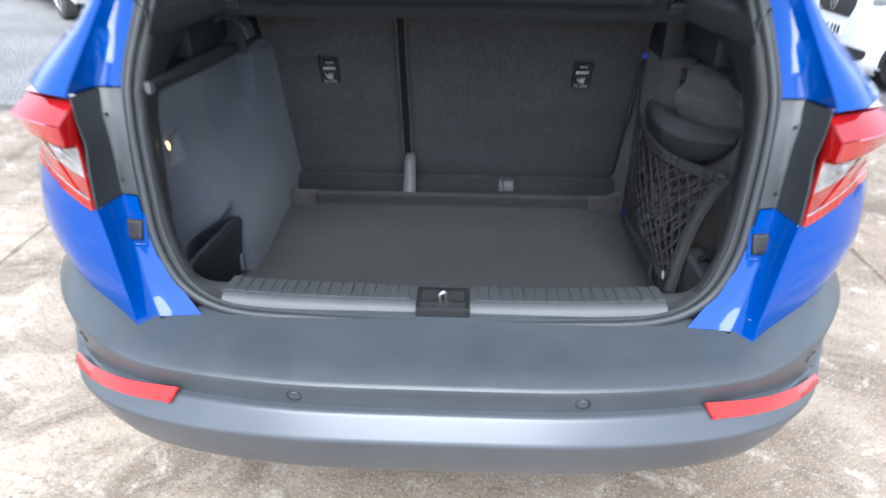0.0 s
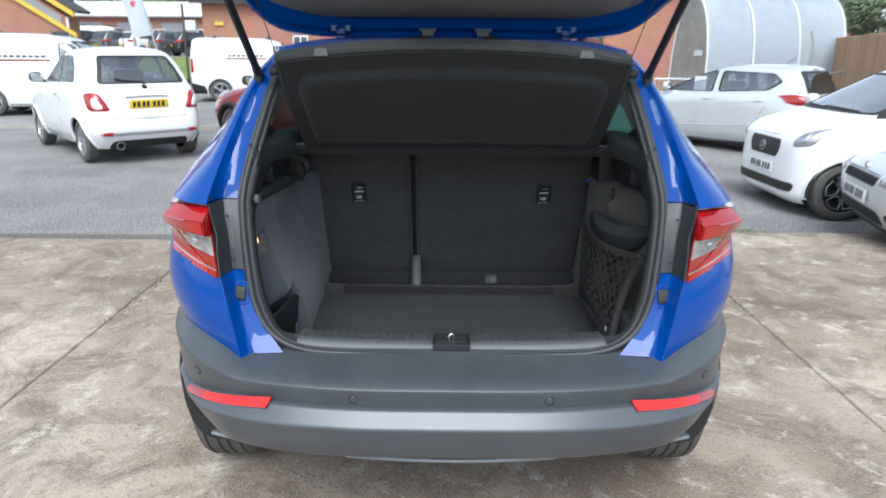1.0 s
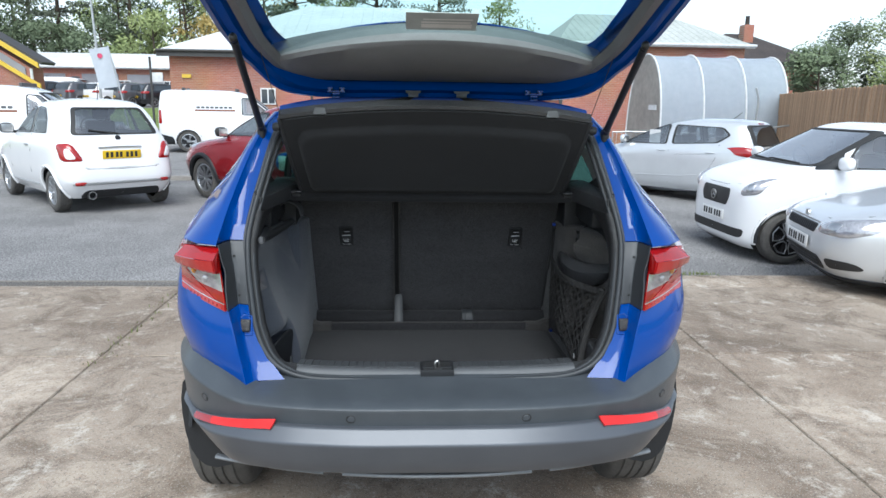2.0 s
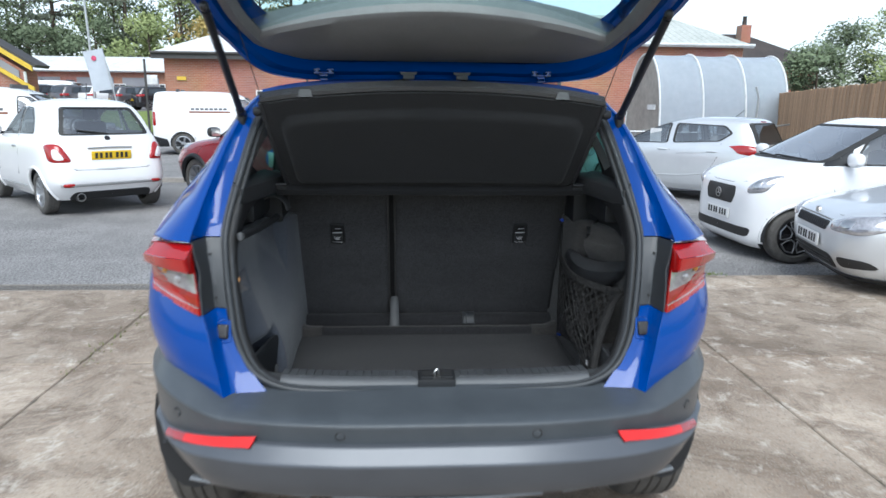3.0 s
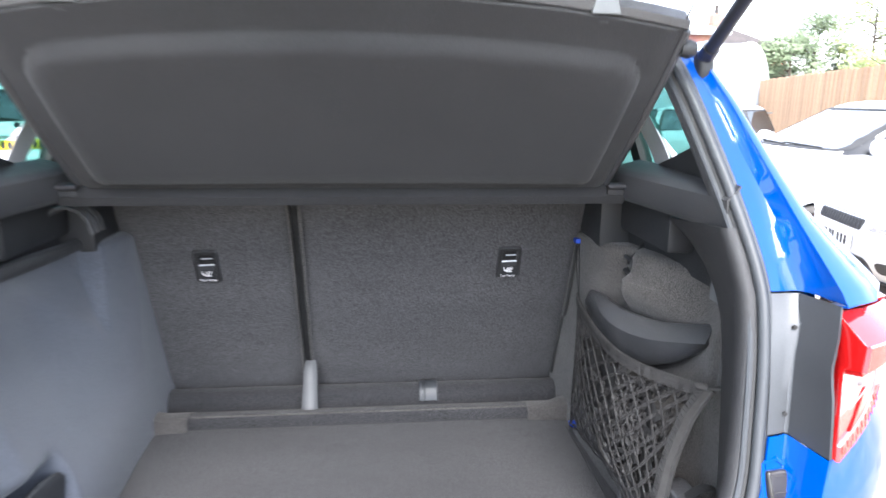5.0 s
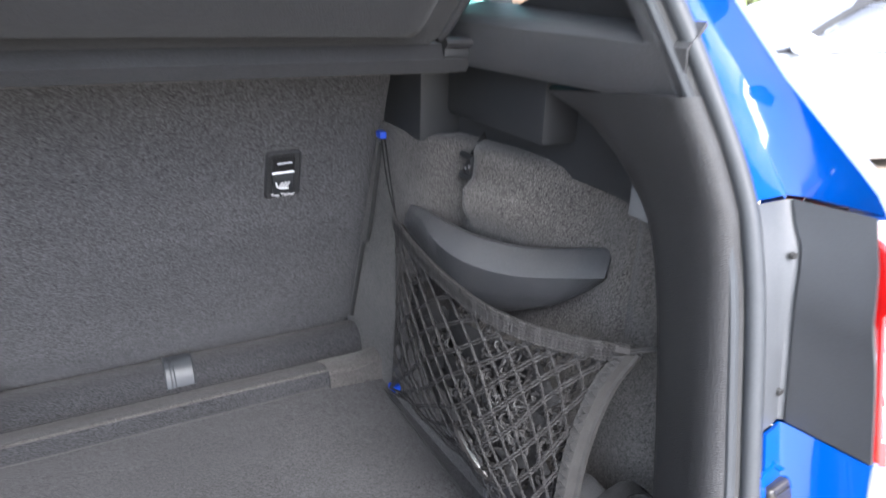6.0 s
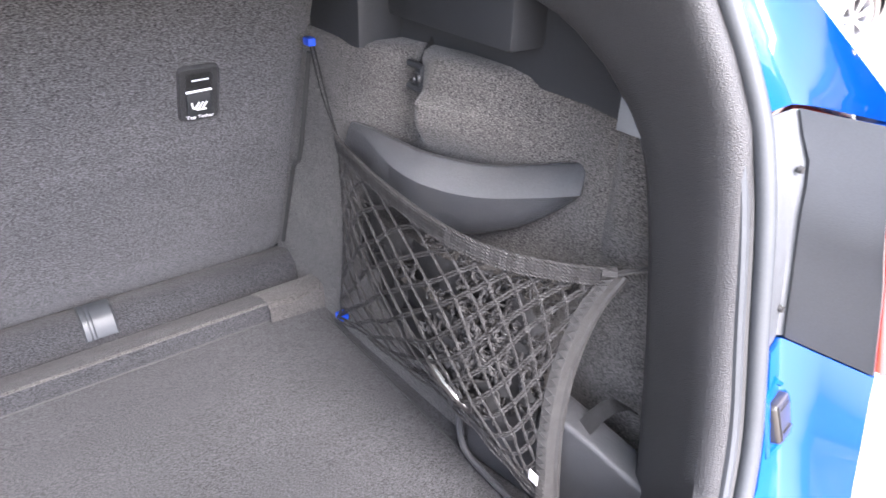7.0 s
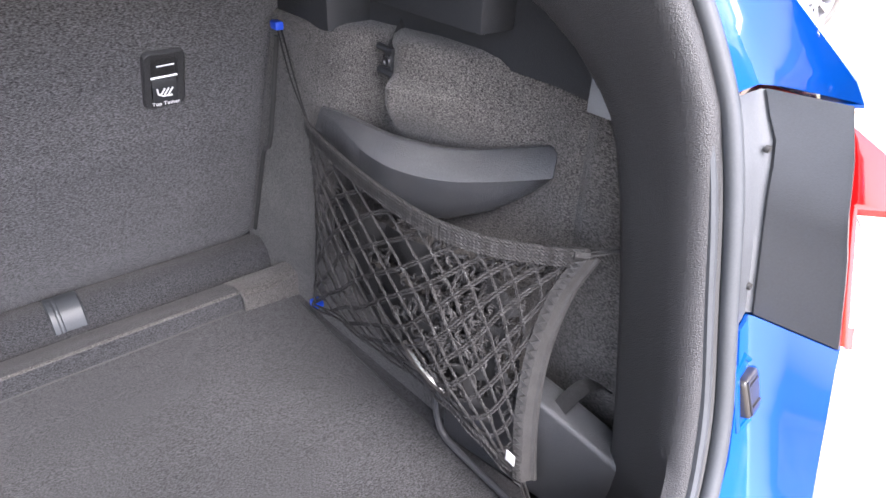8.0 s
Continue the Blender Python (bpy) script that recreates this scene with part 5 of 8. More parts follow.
def seat(name, x0, x1):
    rows = []
    for k in range(15):
        z = 0.606 + (1.34 - 0.606) * k / 14
        e = min(1, min(k, 14 - k) / 1.0)
        row = []
        for j in range(15):
            u = j / 14
            x = x0 + (x1 - x0) * u
            d = 0.018 * (1 - min(1, min(u, 1 - u) * (x1 - x0) / 0.014)) ** 2 + 0.018 * (1 - min(1, min(z - 0.606, 1.34 - z) / 0.012)) ** 2
            row.append((x, seat_y(z) + d, z))
        rows.append(row)
    n = len(rows)
    back = [[(p[0], p[1] + 0.06, p[2]) for p in row] for row in rows]
    bm = grid(rows)
    grid(back, bm)
    for i in (0, n - 1):
        grid([rows[i], back[i]], bm)
    for j in (0, 14):
        grid([[row[j] for row in rows], [row[j] for row in back]], bm)
    bmesh.ops.remove_doubles(bm, verts=bm.verts, dist=0.0002)
    bmesh.ops.recalc_face_normals(bm, faces=bm.faces)
    return part(name, bm, SEAT_FELT, suv, "dark felt-backed folding rear seat")


for s, tx in ((seat("rear_seat_back", -0.556, -0.160), -0.366), (seat("rear_seat_back", -0.136, 0.560), 0.377)):
    zc = 1.019
    yc = seat_y(zc)
    m = Matrix.Translation((tx, yc, zc)) @ Matrix.Rotation(math.atan(0.41), 4, "X")
    def rect(w, h, rad, zc_, n=5):
        return [(sx * (w - rad) + rad * math.cos(q), zc_ + sz * (h - rad) + rad * math.sin(q)) for sx, sz, q0 in ((1, 1, 0), (-1, 1, 90), (-1, -1, 180), (1, -1, 270)) for q in [radians(q0 + 90 * k_ / n) for k_ in range(n + 1)]]

    m = m @ Matrix.Scale(0.93, 4)
    loops = [(rect(0.0325, 0.0525, 0.010, 0.0), 0.003), (rect(0.0315, 0.0515, 0.010, 0.0), -0.004), (rect(0.029, 0.049, 0.009, 0.0), -0.0065), (rect(0.0205, 0.036, 0.004, 0.004), -0.0055), (rect(0.0195, 0.035, 0.004, 0.004), -0.003), (rect(0.0185, 0.034, 0.004, 0.004), 0.003)]
    f = part("tether_frame", grid([[m @ Vector((x_, d_, z_)) for x_, z_ in lp_] for lp_, d_ in loops], close_v=True), LINING, s, "black top tether anchor frame")
    part("tether_well", box(-0.021, 0.021, 0.0, 0.002, -0.034, 0.042, m=m), INK, f)
    part("tether_bar", tube([m @ Vector((-0.022, -0.003, 0.004)), m @ Vector((0.022, -0.003, 0.006))], 0.0022, 8), METAL, f)
    part("tether_bar", tube([m @ Vector((-0.010, -0.002, 0.024)), m @ Vector((0.016, -0.002, 0.025))], 0.0014, 8), METAL, f)
    part("tether_plate", grid([[m @ Vector((x_, d_, z_)) for x_ in (-0.019, 0, 0.019)] for d_, z_ in ((0.001, 0.002), (-0.004, -0.008), (-0.0062, -0.030), (-0.0066, -0.046))], thick=0.002), PLASTIC, f)
    icon = bmesh.new()
    for a in (-0.006, 0.0, 0.006):
        tube([m @ Vector((a - 0.002, -0.0092, -0.024)), m @ Vector((a + 0.005, -0.0092, -0.012))], 0.0012, 6, icon)
    tube([m @ Vector(p) for p in ((-0.013, -0.0092, -0.012), (-0.011, -0.0092, -0.022), (-0.004, -0.0092, -0.026), (0.010, -0.0092, -0.026))], 0.0013, 6, icon)
    part("icon", icon, WHITE_PRINT, f)
    cu = bpy.data.curves.new("tether_text", "FONT")
    cu.body, cu.size, cu.align_x, cu.extrude = "Top Tether", 0.0092, "CENTER", 0.0003
    tx_ob = new("tether_text", cu)
    tx_ob.matrix_basis = m @ Matrix.Translation((0, -0.0100, -0.0425)) @ Matrix.Rotation(radians(90), 4, "X")
    dg = bpy.context.evaluated_depsgraph_get()
    me = bpy.data.meshes.new_from_object(tx_ob.evaluated_get(dg))
    mat = tx_ob.matrix_basis.copy()
    bpy.data.objects.remove(tx_ob)
    me.transform(mat)
    me.materials.clear()
    me.materials.append(WHITE_PRINT)
    o = new("lettering", me)
    o.parent = f

# gap between the seats, belt strap and plastic guide
part("seat_gap_lining", box(-0.175, -0.118, 1.0, 1.03, 0.64, 1.3, m=Matrix.Translation((0, 0.22, 0))), PLASTIC, suv)
part("belt_strap", grid([[(x, seat_y(z) + 0.012, z) for x in (-0.156, -0.140)] for z in (0.65, 0.85, 1.05, 1.28)], thick=0.003), WEBBING, suv)
for x in (-0.161, -0.135):
    part("seat_edge_piping", tube([(x, seat_y(z) - 0.001, z) for z in (0.66, 0.8, 0.95, 1.1, 1.28)], 0.0035, 6), CARPET_PALE, suv)
g1 = [[(-0.1395 + w * k, y - 0.007 * (1 - k * k), z) for k in (-1, -0.8, 0, 0.8, 1)] for z, y, w in ((0.596, 1.088, 0.0165), (0.604, 1.086, 0.0165), (0.640, 1.108, 0.0150), (0.690, 1.138, 0.0135), (0.706, 1.148, 0.0115), (0.712, 1.158, 0.008))]
part("belt_guide", grid(g1, thick=-0.008), GUIDE, suv, "pale grey plastic belt guide")

# ---- side linings ----
def right_wall(y, z):
    far = ease((0.96 - y) / 0.40)
    h = 0.12 + 0.88 * ease((z - 0.62) / 0.36)
    x = 0.545 + 0.118 * far * h
    x = x + (0.655 - x) * ease((0.58 - y) / 0.07)
    x += 0.030 * math.exp(-((y - 0.815) / 0.028) ** 2) * ease((z - 0.93) / 0.08)
    x -= 0.036 * ease((0.795 - y) / 0.04) * ease((y - 0.590) / 0.13) * ease((z - 0.955) / 0.07) * (1 - 0.75 * ease((z - 1.045) / 0.018))
    x += 0.008 * ease((0.62 - y) / 0.05) * ease((z - 0.95) / 0.08) * ease((y - 0.50) / 0.02)
    return x + 0.010 * math.exp(-((y - 0.500) / 0.009) ** 2) * ease((z - 0.90) / 0.04)


def left_wall(y, z):
    far = ease((1.0 - y) / 0.35)
    x = 0.520 - 0.012 * ease((0.95 - y) / 0.3) + 0.105 * far * ease((z - 0.62) / 0.46)
    x += 0.012 * math.sin(math.pi * min(1, max(0, (1.0 - y) / 0.5))) * ease((z - 0.70) / 0.15) * ease((1.05 - z) / 0.12)
    x = x + (0.645 - x) * ease((0.60 - y) / 0.05) * ease((0.80 - z) / 0.08)
    x += min(0.040, 0.40 * max(0, 0.777 * (z - 1.088 + 0.811 * (y - 0.653)))) * ease((0.886 - y) / 0.014)
    x = x + (0.61 - x) * ease((0.50 - y) / 0.12)
    return x + 0.020 * ease((y - 0.412) / 0.016) * ease((0.486 - y) / 0.016) * ease((z - 0.946) / 0.016) * ease((1.016 - z) / 0.016)


for side, fn, zt in ((1, right_wall, 1.092), (-1, left_wall, 1.10)):
    rows = []
    for j in range(121):
        y = 0.36 + (1.21 - 0.36) * j / 120
        row = []
        for k in range(46):
            z = 0.57 + (zt - 0.57) * k / 45
            row.append((side * fn(y, z), y, z))
        x = fn(y, zt)
        row += [(side * (x + 0.006), y, zt + 0.008), (side * (x + 0.02), y, zt + 0.012), (side * (x + 0.10), y, zt + 0.012)]
        rows.append(row)
    part("side_lining", grid(rows, thick=0.004), CARPET_PALE if side > 0 else SMOOTH_FELT_LIT, suv, "moulded dark felt side lining" if side > 0 else "smooth felt side lining coloured pale blue-grey for the light on it")
    # upper panels
    part("upper_lining", grid([[(side * x, y, z) for y, x in ((0.40, 0.635), (0.55, 0.66), (0.75, 0.655), (0.9, 0.62), (1.05, 0.58))] for z in (1.09, 1.16, 1.24)], thick=0.004), PLASTIC, suv)
    part("upper_block", box(side * 0.552, side * 0.63, 0.87, 1.02, 1.092, 1.255, 0.012), PLASTIC, suv)
    part("upper_block", box(side * 0.60, side * 0.66, 0.62, 0.88, 1.135, 1.22, 0.012), PLASTIC, suv)
    part("hook_block", box(side * 0.632, side * 0.66, 0.850, 0.925, 1.082, 1.135, 0.004), GREYTRIM, suv)
    sh = []
    for k in range(9):
        f = -0.01 + 1.01 * k / 8
        x, y = 0.592 - 0.062 * f, 0.405 + 0.36 * f
        z = 1.252 + 0.006 * f
        wd = 0.016 + 0.044 * min(1, max(0, f * 3))
        sh.append([(side * (x + wd), y, z + 0.045), (side * (x + 0.006), y, z + 0.032), (side * (x - 0.004), y, z + 0.022), (side * x, y, z - 0.022), (side * (x + 0.008), y, z - 0.032), (side * (x + wd), y, z - 0.034)])
    part("shelf_support", grid(sh, thick=0.004), GRAIN, suv, "dark plastic parcel shelf support")
    part("window_corner_trim", slab([(side * 0.622, 0.46, 1.25), (side * 0.60, 0.74, 1.285), (side * 0.592, 0.50, 1.36)], (side * 0.008, 0, 0)), PLASTIC, suv)
    pt = [[(side * x, y, z) for x, y in ((xa, ya), (xa - 0.004, ya + 0.03), (xa + 0.02, ya + 0.06))] for xa, ya, z in ((0.606, 0.49, 1.34), (0.590, 0.545, 1.42), (0.568, 0.61, 1.50))]
    part("pillar_trim", grid(pt, thick=0.004), CABIN_PALE, suv)
    hp = Vector((side * 0.524, 0.722, 1.255))
    hg = part("shelf_hinge", box(side * 0.505, side * 0.545, 0.705, 0.735, 1.238, 1.262, 0.004), PLASTIC, suv)
    part("hinge_pin", tube([hp + Vector((-0.02, -0.02, 0.0)), hp + Vector((0.02, -0.02, 0.0))], 0.006, 8), STEEL_DARK, hg)
    # lashing hooks
    for (x, y, z) in ((0.545, 0.993, 1.082), (0.536, 0.922, 0.622)):
        part("lashing_hook", box(side * (x - 0.012), side * (x + 0.006), y - 0.01, y + 0.01, z - 0.006, z + 0.006, 0.003), HOOKBLUE, suv, "small blue plastic hook")
    part("hidden_side", box(side * 0.672, side * 0.69, 0.44, 1.2, 0.5, 1.19), PLASTIC, suv)

for side in (1, -1):
    part("corner_backing", box(side * 0.53, side * 0.70, 1.225, 1.25, 0.5, 1.25), PLASTIC, suv)
part("lining_gap", tube(smooth_path([(0.5405, 0.998, 1.065), (0.5405, 1.030, 0.96), (0.5405, 1.062, 0.872), (0.5410, 1.088, 0.850), (0.5410, 1.118, 0.78), (0.5410, 1.170, 0.655)], 5), 0.0042, 6), INK, suv)
# unseen dark wall behind the seats, added to stop daylight leaking through
part("leak_backing", box(-0.72, 0.72, 1.27, 1.29, 0.45, 1.22), PLASTIC, suv)

# right: pocket of dark plastic
pk = smooth_path([(0.549, 0.893, 0.984), (0.550, 0.840, 0.989), (0.553, 0.790, 0.989), (0.567, 0.732, 0.986), (0.603, 0.662, 0.986), (0.640, 0.599, 1.000), (0.672, 0.546, 1.016)], 5)
rows = []
for i, p in enumerate(pk):
    f = i / (len(pk) - 1)
    zb = lerp([(0, 0.944), (0.25, 0.905), (0.5, 0.884), (0.66, 0.890), (0.80, 0.916), (0.92, 0.950), (1, 0.978)], f)
    zc = p.z - 0.006 - 0.024 * ease((f - 0.1) / 0.5)
    zc = max(zc, zb + 0.008)
    rows.append([(p.x + 0.016, p.y + 0.010, p.z - 0.004), (p.x + 0.002, p.y + 0.001, p.z + 0.001), (p.x - 0.002, p.y - 0.001, p.z - 0.001), (p.x - 0.006 - 0.0165 * ease(f / 0.4), p.y - 0.004 - 0.0105 * ease(f / 0.4), zc + 0.0015), (p.x - 0.008 - 0.016 * ease(f / 0.4), p.y - 0.005 - 0.0105 * ease(f / 0.4), zc - 0.001), (p.x - 0.019, p.y - 0.0125, (zc + zb) / 2), (p.x - 0.013, p.y - 0.009, zb + 0.006), (p.x - 0.008, p.y - 0.006, zb), (p.x + 0.05, p.y + 0.03, zb - 0.008)])
part("side_pocket", grid(rows, thick=0.004), GRAIN, suv, "grained black plastic side pocket")
# right: stowage wedge by the sill, left: flap
part("stowage_wedge", bevel_all(slab([(0.537, 0.578, 0.588), (0.537, 0.580, 0.645), (0.541, 0.566, 0.668), (0.554, 0.458, 0.748), (0.558, 0.440, 0.753), (0.567, 0.393, 0.741), (0.582, 0.318, 0.718), (0.582, 0.318, 0.588)], (0.045, 0.018, 0)), 0.007, 3), GRAIN, suv, "black grained stowage divider")
part("wedge_rim", tube(smooth_path([(0.546, 0.590, 0.690), (0.535, 0.592, 0.655), (0.531, 0.582, 0.620), (0.529, 0.556, 0.600), (0.529, 0.47, 0.597), (0.529, 0.39, 0.597), (0.528, 0.34, 0.603)], 5), 0.005, 8), GRAIN, suv)
part("wedge_strap", grid([[(0.577 + 0.062 * f, 0.405 - 0.02 * f + w, 0.742 + 0.030 * math.sin(f * 2.6)) for w in (0, 0.022)] for f in (0, 0.25, 0.5, 0.75, 1)], thick=0.002), WEBBING, suv)
part("side_flap", bevel_all(slab([(-0.545, 0.570, 0.585), (-0.528, 0.584, 0.740), (-0.532, 0.575, 0.755), (-0.545, 0.55, 0.752), (-0.60, 0.44, 0.705), (-0.63, 0.38, 0.66), (-0.63, 0.38, 0.585)], (-0.012, -0.008, 0)), 0.004), PLASTIC, suv)
part("flap_edge", box(-0.546, -0.536, 0.566, 0.580, 0.595, 0.645, 0.002), GREYTRIM, suv)
part("grab_patch", box(0.614, 0.645, 0.425, 0.472, 1.092, 1.134, 0.003), GREYTRIM, suv)
# pillar lining beside the opening
for side in (1, -1):
    lin = []
    FRONT = [(0.735, 0.487, 0.214), (0.75, 0.506, 0.219), (0.78, 0.532, 0.228), (0.814, 0.550, 0.239), (0.867, 0.570, 0.258), (0.929, 0.584, 0.278), (0.992, 0.595, 0.298), (1.072, 0.604, 0.322), (1.135, 0.606, 0.343), (1.19, 0.600, 0.371), (1.235, 0.592, 0.398)]
    INNER = [(0.60, 0.560, 0.322), (0.66, 0.580, 0.330), (0.735, 0.594, 0.346), (0.80, 0.603, 0.362), (0.867, 0.607, 0.376), (0.932, 0.610, 0.390), (1.002, 0.614, 0.408), (1.072, 0.618, 0.432), (1.11, 0.617, 0.455), (1.15, 0.612, 0.490), (1.19, 0.602, 0.545), (1.215, 0.592, 0.62)]
    for k in range(27):
        z = 0.735 + (1.232 - 0.735) * k / 26
        x, y = lerp([(a_, b_) for a_, b_, c_ in FRONT], z), lerp([(a_, c_) for a_, b_, c_ in FRONT], z)
        zi = z - 0.13 * ease((0.98 - z) / 0.25) - 0.02 * ease((z - 1.15) / 0.08)
        xi, yi = lerp([(a_, b_) for a_, b_, c_ in INNER], zi), lerp([(a_, c_) for a_, b_, c_ in INNER], zi)
        row = [(x + 0.016, y - 0.002, z), (x + 0.010, y - 0.006, z), (x + 0.002, y - 0.007, z), (x - 0.004, y - 0.003, z), (x - 0.007, y + 0.004, z), (x - 0.008, y + 0.014, z)]
        row += [(x - 0.008 + (xi - x + 0.008) * g_, y + 0.014 + (yi - 0.010 - y - 0.014) * g_, z + (zi - z) * g_) for g_ in (0.25, 0.5, 0.75)] + [(xi - 0.001, yi - 0.010, zi), (xi + 0.003, yi - 0.003, zi), (xi + 0.011, yi + 0.001, zi), (xi + 0.06, yi + 0.004, zi)]
        lin.append([(side * a_, b_, c_) for a_, b_, c_ in row])
    part("pillar_lining", grid(lin, thick=0.004), LINING, suv, "leather-grained plastic pillar lining")
# left: boot lamp and blind rod
BULB = glow("warm_bulb", (1.0, 0.52, 0.18), 1.5)
lm = part("lamp_housing", box(-0.645, -0.6270, 0.420, 0.478, 0.952, 1.010, 0.003), INK, suv, "black boot lamp housing")
part("lamp_lens", blob((0.0040, 0.0056, 0.0105), Matrix.Translation((-0.6245, 0.456, 0.981)) @ Matrix.Rotation(radians(12), 4, "X"), power=0.6), BULB, lm, "lit warm boot lamp")
rod = smooth_path([(-0.575, 0.322, 1.148), (-0.572, 0.50, 1.135), (-0.562, 0.70, 1.128), (-0.56, 0.80, 1.126)], 4)
rd = part("blind_rod", tube(rod, 0.0125, 10), PLASTIC, suv, "dark rod clipped along the side")
part("rod_end", box(-0.581, -0.569, 0.316, 0.322, 1.136, 1.159, 0.003), GREYTRIM, rd)
for y in (0.79, 0.815, 0.84):
    part("rod_clip", tube([(-0.57 + 0.05 * math.cos(a), y, 1.15 + 0.055 * math.sin(a)) for a in [k * 0.5 for k in range(8)]], 0.005, 6), GRAIN, rd)
# headlining and the space ahead
part("headlining", grid([[(x, y, 1.535 - 0.05 * (x / 0.6) ** 4) for x in (-0.6, -0.4, 0, 0.4, 0.6)] for y in (0.72, 1.2, 2.2, 2.9)], thick=0.01), CABIN_PALE, suv)

# ---- parcel shelf, raised ----
def shelf_at(u, v):
    """u across (-1..1), v from hinge (0) to free edge (1)."""
    z = 1.262 + (1.533 + 0.040 * (1 - abs(u) ** 2.2) - 1.262) * v
    y = 0.716 - 0.885 * (z - 1.262) - 0.012 * math.sin(math.pi * v)
    return Vector((u * (0.505 + 0.028 * v), y, z))


US = [-1, -0.985, -0.95, -0.91, -0.895, -0.885, -0.87, -0.84, -0.8, -0.6, -0.3, 0, 0.3, 0.6, 0.8, 0.84, 0.87, 0.885, 0.895, 0.91, 0.95, 0.985, 1]
VS = [0, 0.03, 0.06, 0.07, 0.085, 0.10, 0.13, 0.16, 0.3, 0.5, 0.65, 0.72, 0.76, 0.79, 0.805, 0.82, 0.835, 0.85, 0.88, 0.92, 0.96, 0.98, 1]
rows = []
for v in VS:
    row = []
    for u in US:
        p = shelf_at(u, v)
        inside = ease((0.905 - abs(u) - 0.05 * ease((v - 0.70) / 0.12) ** 2) / 0.03) * ease((0.845 - v) / 0.05) * ease((v - 0.06) / 0.05)
        rim = ease((abs(u) - 0.96) / 0.03)
        row.append(p + Vector((0, -0.66, -0.75)) * (0.020 * inside - 0.010 * rim))
    rows.append(row)
shelf = part("parcel_shelf", grid(rows, thick=0.012), FABRIC, suv, "black fabric-faced parcel shelf")
lip = [[shelf_at(u, 1.0) + o for o in (Vector((0, 0.01, -0.004)), Vector((0, -0.008, 0.0)), Vector((0, -0.012, 0.012)), Vector((0, 0.01, 0.03)))] for u in [-1 + 2 * i / 20 for i in range(21)]]
part("shelf_edge", grid(lip, thick=0.003), GRAIN, shelf)
for side in (1, -1):
    e = [shelf_at(side, v) for v in VS]
    part("shelf_side_rail", tube(e, 0.008, 8), GRAIN, shelf)
    c = shelf_at(side * 0.735, 1.0)
    part("shelf_tab", slab([(c.x - 0.022, c.y - 0.015, c.z - 0.002), (c.x + 0.022, c.y - 0.015, c.z - 0.002), (c.x + 0.016, c.y - 0.015, c.z + 0.020), (c.x - 0.016, c.y - 0.015, c.z + 0.020)], (0, 0.02, 0)), GREYTRIM, shelf)
    part("tab_foot", box(c.x - 0.008, c.x + 0.008, c.y - 0.006, c.y + 0.004, c.z - 0.014, c.z - 0.004, 0.002), PLASTIC, shelf)
    k = shelf_at(side, 0.9) + Vector((side * 0.016, 0, 0))
    part("shelf_knob", lathe([(0, -0.012), (0.012, -0.012), (0.016, 0), (0.012, 0.012), (0, 0.012)], "x", 14, m=Matrix.Translation(k)), PLASTIC, shelf)
rear = [[(x, y, z) for y, z in ((0.735, 1.252), (0.716, 1.250), (0.712, 1.236), (0.722, 1.222), (0.76, 1.216), (0.98, 1.214))] for x in [-0.545 + 1.09 * i / 12 for i in range(13)]]
part("shelf_base", grid(rear, thick=0.004), FABRIC, suv)
part("shelf_roll", tube([(-0.50 + 1.0 * i / 10, 0.728, 1.243) for i in range(11)], 0.013, 10), PLASTIC, suv)

# ---- tailgate, raised ----
def gate(x, s, h=0.0):
    """s: how far it reaches back from its hinge line; h: above its inner face."""
    return Vector((x, 0.66 - s + 0.318 * h, 1.65 + 0.335 * s + 0.05 * max(0, s - 0.4) ** 2 + 0.948 * h))


def gate_loop(grow, h, n=64):
    pts = []
    for k in range(n):
        a = 2 * math.pi * k / n
        c, d = math.cos(a), math.sin(a)
        x = math.copysign(abs(c) ** (2 / 5.0), c) * (0.645 + grow)
        s = 0.475 + math.copysign(abs(d) ** (2 / 5.0), d) * (0.50 + grow)
        x *= 0.885 + 0.115 * ease((s + 0.05) / 0.45)
        drop = 0.035 * ease((0.25 - s) / 0.2) * (0.35 + 0.65 * (x / 0.57) ** 2) if h < 0.02 else 0
        pts.append(gate(x, s, h - drop))
    return pts


tg_rows = [gate_loop(-0.12, 0.066), gate_loop(-0.05, 0.062), gate_loop(-0.004, 0.052), gate_loop(0.0, 0.04), gate_loop(0.0, -0.012), gate_loop(-0.008, -0.022), gate_loop(-0.022, -0.024), gate_loop(-0.028, -0.012), gate_loop(-0.052, -0.010), gate_loop(-0.062, 0.004), gate_loop(-0.078, 0.012)]
tailgate = part("tailgate", grid(tg_rows, close_v=True), BLUE, suv, "raised blue tailgate")


def glass_edge(x):
    return 0.365 - 0.15 * (x / 0.52) ** 2


def gate_half(s):
    return (0.645 * (0.885 + 0.115 * ease((s + 0.05) / 0.45))) - 0.07


